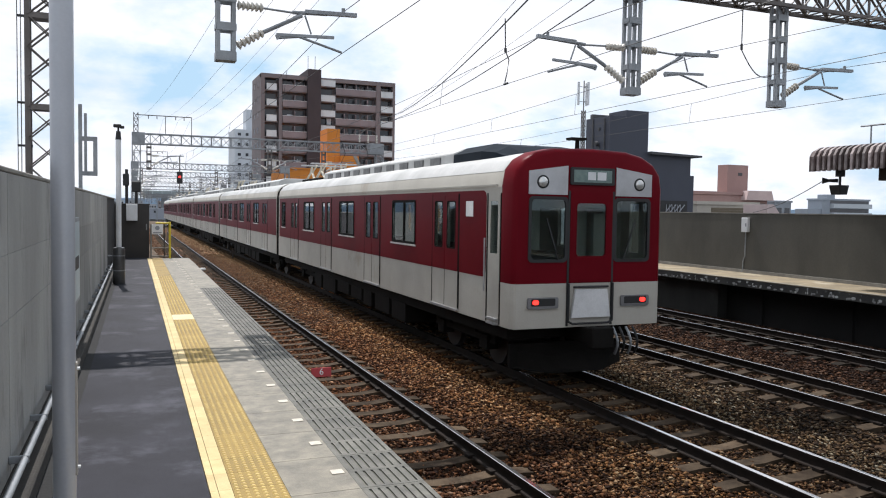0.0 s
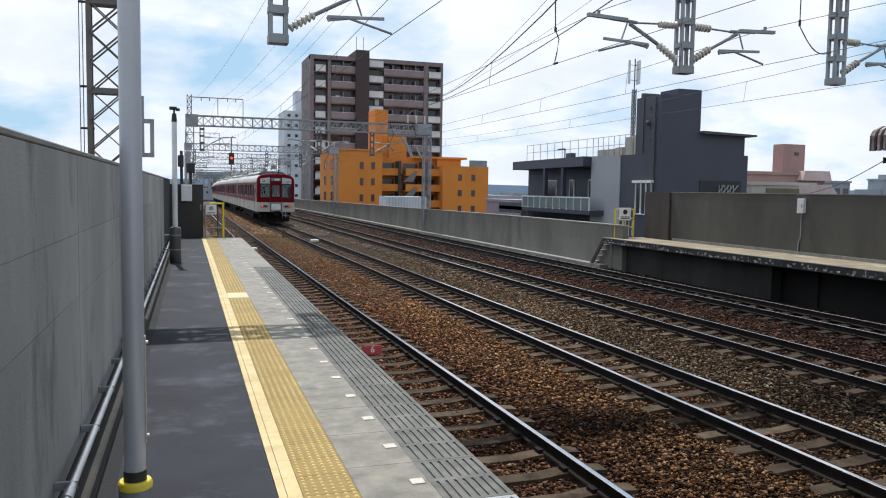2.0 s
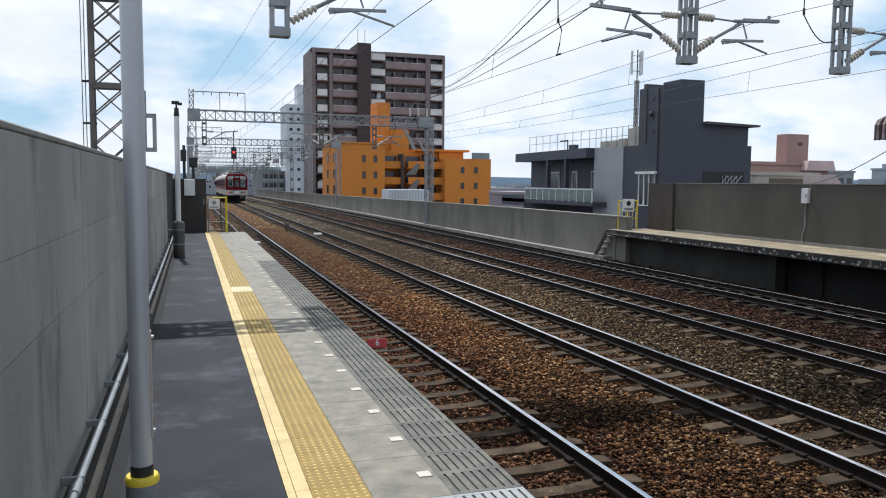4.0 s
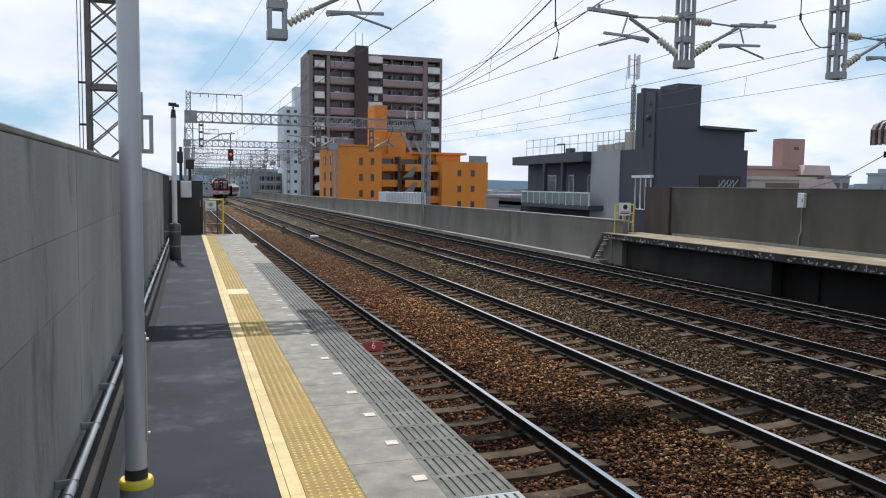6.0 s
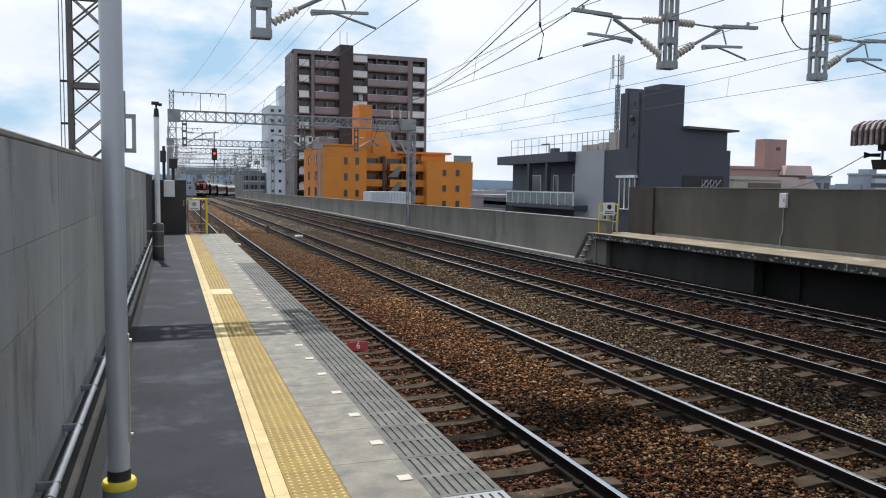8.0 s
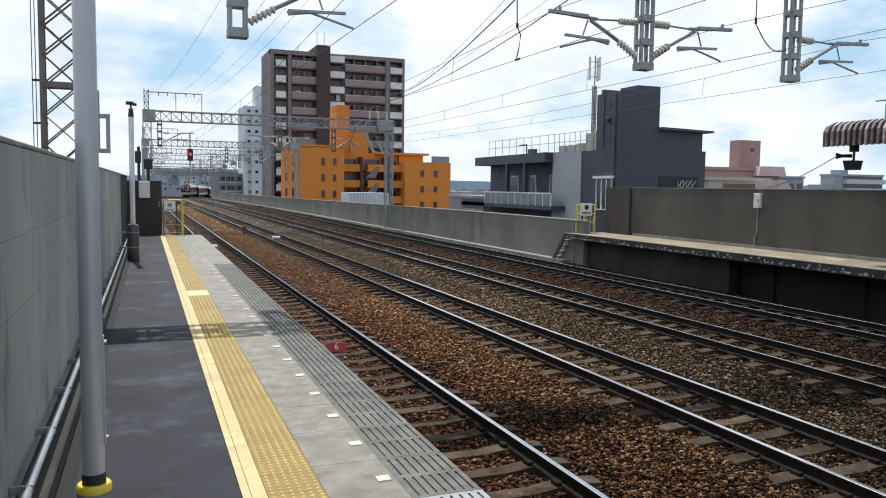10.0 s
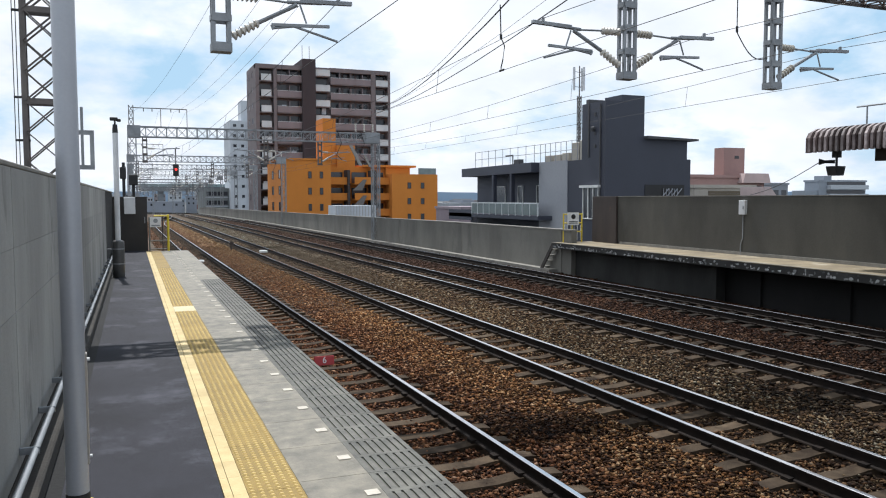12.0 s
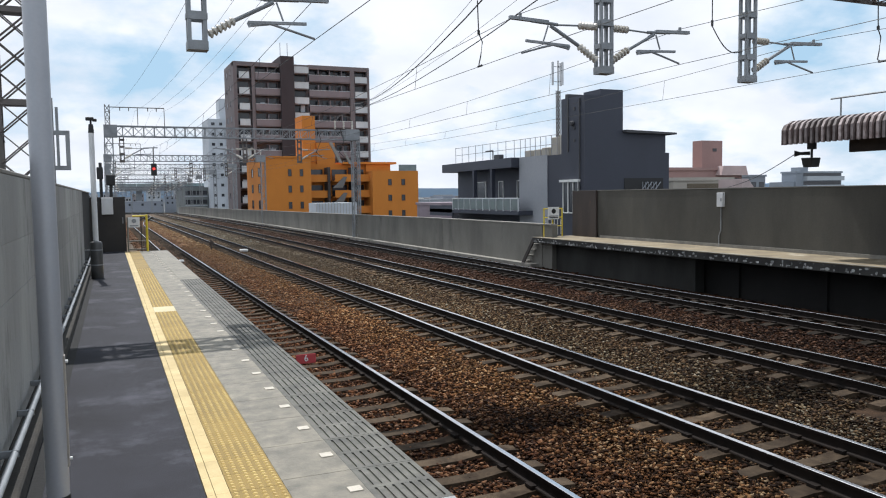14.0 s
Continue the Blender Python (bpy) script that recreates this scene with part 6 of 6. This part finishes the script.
part("lift_house", b, ORANGE, og)
for f in range(5):
    z = 5.0 - 2.63 * f
    for x in (28.3, 30.2):
        face_window(og, x, x + 0.42, z, z + 1.0, OY, SHADE_IN, -1, "y", False)
    face_window(og, OY + 3, OY + 4.2, z, z + 1.3, 24.3, SHADE_IN, -1, "x", False)
    face_window(og, OY + 9, OY + 10.2, z, z + 1.3, 24.3, SHADE_IN, -1, "x", False)
    for x in (45.0, 47.4):
        face_window(og, x, x + 0.5, z - 1.6, z - 0.7, OY - 1, SHADE_IN, -1, "y", False)
    for x0, x1, dy in ((32.0, 35.0, 1.2), (36.0, 39.2, 0.0), (40.0, 42.2, 0.6)):
        b = B()
        box(b, x0, x1, OY + dy, OY + 3.0, z - 1.0, z - 0.8)
        o = part("balcony", b, ORANGE, og)
        b = B()
        box(b, x0, x1, OY + dy - 0.15, OY + dy, z - 1.0, z + 0.2)
        part("balustrade", b, ORANGE, o)
        b = B()
        box(b, x0 + 0.3, x1 - 0.3, OY + 2.9, OY + 3.0, z - 0.75, z + 1.1)
        part("window", b, PANE_FAR, o)
    for x0, x1 in ((35.0, 35.4), (39.2, 40.0)):
        b = B()
        box(b, x0, x1, OY + 0.6, OY + 3.0, z - 1.2, z + 1.4)
        part("fin_wall", b, SHADE_IN, og)
b = B()
prism(b, [(35.0, 10.4), (35.5, 10.4), (37.2, 7.1), (36.7, 7.1)], OY - 0.6, OY - 0.2)
prism(b, [(37.4, 8.8), (37.8, 8.8), (38.8, 6.9), (38.4, 6.9)], OY - 0.6, OY - 0.2)
part("stair_slope", b, mat("grey_stair_steel", (0.30, 0.29, 0.27), None, 0.5, 0.7), og, "pale sloping stair flight")
for f in range(2):
    b = B()
    prism(b, [(35.6, 3.0 - 2.63 * f), (37.2, 3.0 - 2.63 * f), (38.0, 4.8 - 2.63 * f), (37.4, 4.8 - 2.63 * f)], OY - 0.4, OY - 0.2)
    part("stair_screen", b, mat("dull_stair_screen", (0.17, 0.16, 0.15), None, 0.5, 0.8), og, "grey sloping stair screen")
rf = part_empty("roof_railing", og)
b = B()
box(b, 47.0, 50.2, OY - 0.8, OY - 0.7, 5.75, 6.8)
part("glass_screen", b, BALCONY_GLASS, rf)

# slate building by the line: west face x 28, south face y 41.5
sl = thing("slate_house", "dark slate-clad house with tower, terrace and pale panel", "building")
SX, SY = 28.0, 41.5
b = B()
box(b, SX, 34.6, SY, 49.7, -9, 4.2)
part("wall", b, SLATE, sl, "dark slate cladding")
b = B()
box(b, SX + 0.0, SX + 1.2, SY + 0.0, 44.2, 4.2, 7.75)
box(b, SX + 1.2, 30.9, SY, 43.4, 4.2, 8.15)
part("tower", b, SLATE, sl, "dark stair tower")
b = B()
box(b, 30.9, 34.3, SY - 0.0, 47, 4.2, 5.45)
part("upper_storey", b, SLATE, sl)
b = B()
prism(b, [(30.9, 5.62), (30.9, 5.45), (34.9, 5.38), (34.9, 5.5)], SY - 0.4, 47.4)
part("roof", b, DARK_ROOF, sl, "thin projecting roof")
b = B()
box(b, SX - 0.05, SX, 45.9, 49.75, -9, 4.25)
part("pale_panel", b, PALE_GREY, sl, "pale grey wall panel")
b = B()
box(b, SX + 1.2, 40, 49.7, 63, -9, 4.0)
part("back_wall", b, SLATE, sl)
b = B()
prism(b, [(27.3, 49.75), (27.9, 63.5), (34, 63.5), (34, 49.75)], 3.55, 4.25, "z")
part("eave", b, SLATE, sl, "deep dark roof edge")
b = B()
box(b, 26.8, SX + 1.2, 49.8, 63.8, 0.15, 0.45)
box(b, 26.8, SX - 0.06, 47.85, 49.8, 0.15, 0.45)
box(b, 26.8, 26.95, 59.0, 63.8, -0.12, 0.75)
o = part("balcony", b, SLATE, sl)
for k in range(10):
    b = B()
    box(b, 26.80, 26.84, 47.92 + k * 1.1, 48.98 + k * 1.1, 0.5, 1.28)
    part("glass_panel", b, BALCONY_GLASS, o, "pale glass balustrade panel")
b = B()
box(b, 26.76, 26.88, 47.85, 58.95, 1.28, 1.37)
part("handrail", b, PALE_BALC, o)
for k in range(11):
    b = B()
    box(b, 26.77, 26.87, 47.86 + k * 1.1, 47.92 + k * 1.1, 0.4, 1.28)
    part("baluster_post", b, PALE_BALC, o)
for a, c in ((51.0, 52.2), (54.5, 55.2), (57.5, 59.6)):
    face_window(sl, a, c, 0.6, 2.6, SX + 1.2, FRAME_WHITE, -1, "x")
for y in (53.2, 56.3):
    b = B()
    box(b, 27.5, 27.8, y, y + 0.3, 0.45, 3.55)
    part("column", b, SLATE, sl)
b = B()
box(b, 26.8, SX + 1.2, 49.75, 62.5, -1.2, -0.9)
for k in range(3):
    box(b, 27.0, 27.4, 51.0 + k * 4, 51.4 + k * 4, -9, -1.2)
part("lower_deck", b, SLATE, sl)
w = face_window(sl, 42.2, 43.9, 0.4, 2.35, SX, FRAME_WHITE, -1, "x")
b = B()
box(b, SX - 0.22, SX - 0.02, 41.95, 44.15, 2.36, 2.52)
part("lintel", b, FRAME_WHITE, w)
b = B()
for y in (42.75, 43.32):
    box(b, SX - 0.09, SX - 0.025, y - 0.04, y + 0.04, 0.4, 2.34)
part("mullion", b, FRAME_WHITE, w)
# notch between the two halves of the tower, ledge and wall vents
b = B()
box(b, SX + 0.02, SX + 1.15, 43.45, 43.75, 7.75, 8.02)
box(b, SX - 0.06, SX, 43.3, 43.42, 4.3, 7.7)
for z in (4.9, 5.7, 6.9):
    box(b, SX - 0.05, SX, 42.55, 42.75, z, z + 0.2)
part("tower_trim", b, DARK_ROOF, sl)
b = B()
tube(b, (27.72, 53.4, 3.2), (27.72, 53.4, 4.95), 0.05, 6)
tube(b, (27.72, 53.4, 4.95), (27.72, 54.6, 4.95), 0.05, 6)
box(b, 27.7, 28.1, 52.4, 53.2, 4.25, 4.6)
part("roof_pipe", b, DARK_ROOF, sl)
# A black sheet on the wall stands in for the opening's shaded depth.
b = B()
box(b, 31.0, 34.1, SY - 0.04, SY + 0.05, 1.2, 2.55)
o = part("terrace_opening", b, BLACK, sl, "shaded terrace opening")
b = B()
for k in range(4):
    bar(b, (31.8 + 0.35 * k, SY - 0.1, 1.2), (32.8 + 0.35 * k, SY - 0.1, 2.3), 0.05)
for k in range(6):
    box(b, 32.4 + 0.22 * k, 32.43 + 0.22 * k, SY - 0.1, SY - 0.06, 1.6, 2.3)
part("stair_rail", b, PALE_GREY, o)
b = B()
tube(b, (SX - 0.06, SY + 0.5, -2), (SX - 0.06, SY + 0.5, 7.6), 0.05, 6)
tube(b, (SX - 0.05, SY + 1.25, 6.1), (SX - 0.25, SY + 1.25, 6.05), 0.16, 10)
part("drain_pipe", b, DARK_ROOF, sl)
rr = part_empty("roof_railing", sl)
b = B()
for k in range(9):
    tube(b, (27.8, 50.2 + k * 1.27, 4.2), (27.8, 50.2 + k * 1.27, 5.55), 0.022, 5)
for k in range(8):
    tube(b, (27.8, 44.4 + k * 0.7, 4.2), (27.8, 44.4 + k * 0.7, 5.5), 0.022, 5)
for z in (4.9, 5.5):
    tube(b, (27.8, 44.4, z), (27.8, 60.4, z), 0.022, 5)
part("railing", b, PALE_GREY, rr)
for y0, h in ((44.5, 1.35), (45.5, 1.25), (46.8, 0.62), (47.9, 0.55), (49.2, 0.55)):
    b = B()
    box(b, 28.6, 29.6, y0, y0 + 0.9, 4.2, 4.2 + h)
    part("roof_unit", b, BEIGE, sl, "pale rooftop cooling unit", bevel=0.03)
am = thing("mobile_mast", "slim lattice aerial mast with white panel antennas", "mast", m=pose(28.9, 46.0, 0))
b = B()
lattice(b, (0, 0, 4.2), (0, 0, 8.6), 0.2, 0.2, 0.3, 0.035, 0.02, (0, 1, 0))
tube(b, (0, 0, 8.6), (0, 0, 10.6), 0.04, 8)
part("shaft", b, STEEL_MAST, am)
for dx, dy in ((-0.42, 0), (0.22, -0.2), (0.36, 0.25)):
    b = B()
    box(b, dx - 0.07, dx + 0.07, dy - 0.05, dy + 0.05, 8.95, 10.5)
    part("antenna_panel", b, POLE_WHITE, am, bevel=0.01)
for z in (9.2, 10.2):
    b = B()
    bar(b, (-0.42, 0, z), (0.36, 0.25, z), 0.03)
    bar(b, (0, 0, z), (0.22, -0.2, z), 0.03)
    part("antenna_arm", b, STEEL_GREY, am)


def block(name, label, x0, x1, y0, y1, z1, wall_m, floors=2, cols=4, roof_m=None, win=(1.0, 1.1), z_floor=2.9):
    g = thing(name, label, "building")
    b = B()
    box(b, x0, x1, y0, y1, -9, z1)
    part("wall", b, wall_m, g)
    b = B()
    box(b, x0 - 0.15, x1 + 0.15, y0 - 0.15, y1 + 0.15, z1, z1 + 0.3)
    part("roof", b, roof_m or wall_m, g)
    for f in range(floors):
        for k in range(cols):
            w = (x1 - x0) / cols
            b = B()
            xa = x0 + w * (k + 0.5) - win[0] / 2
            za = z1 - 0.8 - win[1] - z_floor * f
            box(b, xa, xa + win[0], y0 - 0.03, y0 + 0.05, za, za + win[1])
            part("window", b, PANE_FAR, g)
    return g


# pink building with roof tower behind the far wall
pk = block("pink_building", "pink brick building with a square roof tower", 51.6, 61.1, 62, 72, 3.7, PINK, 1, 6)
b = B()
box(b, 56.9, 59.6, 63.2, 64.6, 3.9, 6.8)
part("roof_tower", b, PINK, pk, "pink square tower")
b = B()
box(b, 58.3, 58.8, 63.15, 63.2, 5.7, 6.0)
part("vent", b, DARK_ROOF, pk)
b = B()
prism(b, [(57.6, 3.2), (61.2, 3.2), (60.9, 4.15), (57.9, 4.15)], 61.2, 62.0)
part("awning_roof", b, mat("pale_pink_roof", (0.55, 0.42, 0.40), None, 0.5, 0.7), pk)
lh = block("low_house", "low beige house with a brown shutter wall", 48.0, 55.0, 57, 58.5, 2.6, BEIGE, 0, 1)
BROWN_SHUTTER = mat("brown_shutter", (0.13, 0.105, 0.07), None, 0.8, 0.7)
for k in range(9):
    b = B()
    box(b, 49.6, 55.0, 56.94, 57.0, 0.1 + 0.25 * k, 0.335 + 0.25 * k)
    part("shutter_slat", b, BROWN_SHUTTER, lh)
hz = thing("gable_house", "small house with a pale pink pitched roof", "house")
b = B()
box(b, 51.0, 52.6, 52, 54, -9, 1.2)
part("wall", b, BEIGE, hz)
b = B()
prism(b, [(50.9, 1.2), (52.9, 1.2), (51.6, 2.65), (50.9, 2.65)], 51.6, 54.4)
part("roof", b, mat("pink_roof_sheet", (0.50, 0.40, 0.39), None, 0.6, 0.7), hz)
# Wall grey already holds the haze of its distance.
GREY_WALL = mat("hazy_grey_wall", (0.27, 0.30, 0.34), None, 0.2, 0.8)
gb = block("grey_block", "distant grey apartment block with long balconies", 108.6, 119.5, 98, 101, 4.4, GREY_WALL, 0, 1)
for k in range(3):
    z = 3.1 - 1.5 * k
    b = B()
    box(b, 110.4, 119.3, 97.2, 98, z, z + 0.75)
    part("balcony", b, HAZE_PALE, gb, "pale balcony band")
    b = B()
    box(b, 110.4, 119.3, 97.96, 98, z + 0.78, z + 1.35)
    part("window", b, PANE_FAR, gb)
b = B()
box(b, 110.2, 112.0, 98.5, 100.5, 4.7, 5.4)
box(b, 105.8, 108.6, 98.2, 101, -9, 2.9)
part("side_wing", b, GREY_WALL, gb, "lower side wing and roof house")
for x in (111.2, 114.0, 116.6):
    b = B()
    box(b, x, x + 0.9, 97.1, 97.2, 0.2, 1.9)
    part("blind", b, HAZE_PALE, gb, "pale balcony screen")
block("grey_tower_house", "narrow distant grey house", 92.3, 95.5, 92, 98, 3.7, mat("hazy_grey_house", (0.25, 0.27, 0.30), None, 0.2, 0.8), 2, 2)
b = B()
prism(b, [(26.0, -9.0), (44.0, -9.0), (44.0, 2.3), (35.0, 2.5), (28.0, 2.4), (26.0, 1.0)], 15.0, 19.5)
solid("brown_roof_house", b, BROWN_PAINT, "brown roofed house beyond the wall", "house")
block("lavender_house", "lavender rendered house below the line", 38.5, 46.0, 88, 96, 0.35, LAVENDER, 1, 2)
sh = thing("white_shed", "white corrugated roof shed", "shed")
b = B()
box(b, 26.0, 31.5, 100, 104, -9, 0.75)
part("wall", b, WHITE_WALL, sh)
b = B()
for k in range(14):
    box(b, 26.0 + 0.4 * k, 26.04 + 0.4 * k, 99.95, 100.0, -1.5, 0.75)
part("rib", b, BEIGE, sh)
# white tower block far down the line
wb = thing("white_apartment_block", "pale white apartment block beyond the parapet", "building")
b = B()
box(b, 29.5, 39.0, 232, 246, -9, 24.0)
part("wall", b, WHITE_WALL, wb)
b = B()
box(b, 33.0, 35.5, 234, 240, 24, 30.0)
part("roof_tower", b, WHITE_WALL, wb)
for f in range(11):
    z = 24 - 2.9 * (f + 1)
    for x0, x1, h0, h1 in ((30.4, 31.3, 1.1, 1.9), (32.6, 33.4, 1.1, 1.9), (35.1, 36.3, 0.8, 2.3), (37.3, 38.5, 0.8, 2.3)):
        b = B()
        box(b, x0, x1, 231.9, 232.05, z + h0, z + h1)
        part("window", b, PANE_FAR, wb)
    for x0, x1 in ((34.9, 36.6), (37.1, 38.8)):
        b = B()
        box(b, x0, x1, 231.0, 232, z - 0.1, z + 0.8)
        part("balustrade", b, PALE_BALC, wb)
b = B()
box(b, 34.2, 34.5, 231.6, 232, -9, 24.2)
part("pier", b, WHITE_WALL, wb)
# long low hall between the curve and the white block
hall = thing("grey_hall", "long low grey hall with banded windows beyond the parapet", "building")
b = B()
box(b, 22.8, 29.3, 236, 262, -9, 4.3)
part("wall", b, HALL_WALL, hall)
b = B()
box(b, 22.6, 29.4, 235.8, 262.2, 4.3, 4.7)
part("roof", b, HALL_WALL, hall)
for k in range(3):
    for i in range(4):
        b = B()
        box(b, 23.1 + 1.55 * i, 24.4 + 1.55 * i, 235.9, 236.05, 2.5 - 2.6 * k, 3.7 - 2.6 * k)
        part("window", b, PANE_FAR, hall)
    b = B()
    box(b, 22.85, 29.25, 235.75, 236, 1.9 - 2.6 * k, 2.2 - 2.6 * k)
    part("ledge", b, HAZE_PALE, hall)
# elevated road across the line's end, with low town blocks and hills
# Road colours below have haze put into them.
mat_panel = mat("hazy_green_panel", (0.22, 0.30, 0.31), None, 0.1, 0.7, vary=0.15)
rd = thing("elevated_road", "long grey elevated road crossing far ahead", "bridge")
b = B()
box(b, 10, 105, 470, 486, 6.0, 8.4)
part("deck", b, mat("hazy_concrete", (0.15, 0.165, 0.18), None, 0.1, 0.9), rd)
for k in range(19):
    b = B()
    box(b, 10 + 5 * k + 0.08, 15 + 5 * k - 0.08, 469.7, 470, 8.4, 10.0)
    part("noise_panel", b, mat_panel, rd)
b = B()
for k in range(3):
    box(b, 20 + k * 28, 23 + k * 28, 474, 482, -9, 6)
part("pier", b, mat("hazy_pier", (0.22, 0.24, 0.26), None, 0.1, 0.9), rd)
# Far town walls: haze is part of each base colour.
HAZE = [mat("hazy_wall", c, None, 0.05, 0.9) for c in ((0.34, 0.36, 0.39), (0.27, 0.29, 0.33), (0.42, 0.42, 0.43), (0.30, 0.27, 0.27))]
rng = random.Random(11)
for k in range(46):
    x = rng.uniform(-90, 190)
    y = rng.uniform(240, 440)
    if abs(x - bend_x(y)) < 46:
        continue
    w, d, h = rng.uniform(8, 18), rng.uniform(8, 14), rng.uniform(-3.5, 1.5)
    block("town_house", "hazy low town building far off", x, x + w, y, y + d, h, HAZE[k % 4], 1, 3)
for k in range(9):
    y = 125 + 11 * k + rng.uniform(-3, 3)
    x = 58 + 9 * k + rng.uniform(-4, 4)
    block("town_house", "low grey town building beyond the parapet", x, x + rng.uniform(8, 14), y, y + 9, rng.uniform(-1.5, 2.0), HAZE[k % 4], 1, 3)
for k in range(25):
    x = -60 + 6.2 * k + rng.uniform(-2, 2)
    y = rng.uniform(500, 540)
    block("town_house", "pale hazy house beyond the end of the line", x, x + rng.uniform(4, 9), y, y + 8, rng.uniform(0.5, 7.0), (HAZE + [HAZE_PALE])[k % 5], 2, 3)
b = B()
# The hills' blue is distance haze given as colour.
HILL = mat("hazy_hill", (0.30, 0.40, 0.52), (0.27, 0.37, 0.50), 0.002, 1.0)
n = 60
vs = []
for k in range(n + 1):
    x = -1400 + 4200 * k / n
    vs.append((x, 18 + 24 * noise.noise(Vector((k * 0.21, 2.0, 0))) + 12 * noise.noise(Vector((k * 0.6, 5.0, 0)))))
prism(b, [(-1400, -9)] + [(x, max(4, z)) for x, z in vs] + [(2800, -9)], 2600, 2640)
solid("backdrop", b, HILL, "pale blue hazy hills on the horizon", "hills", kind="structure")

motions()
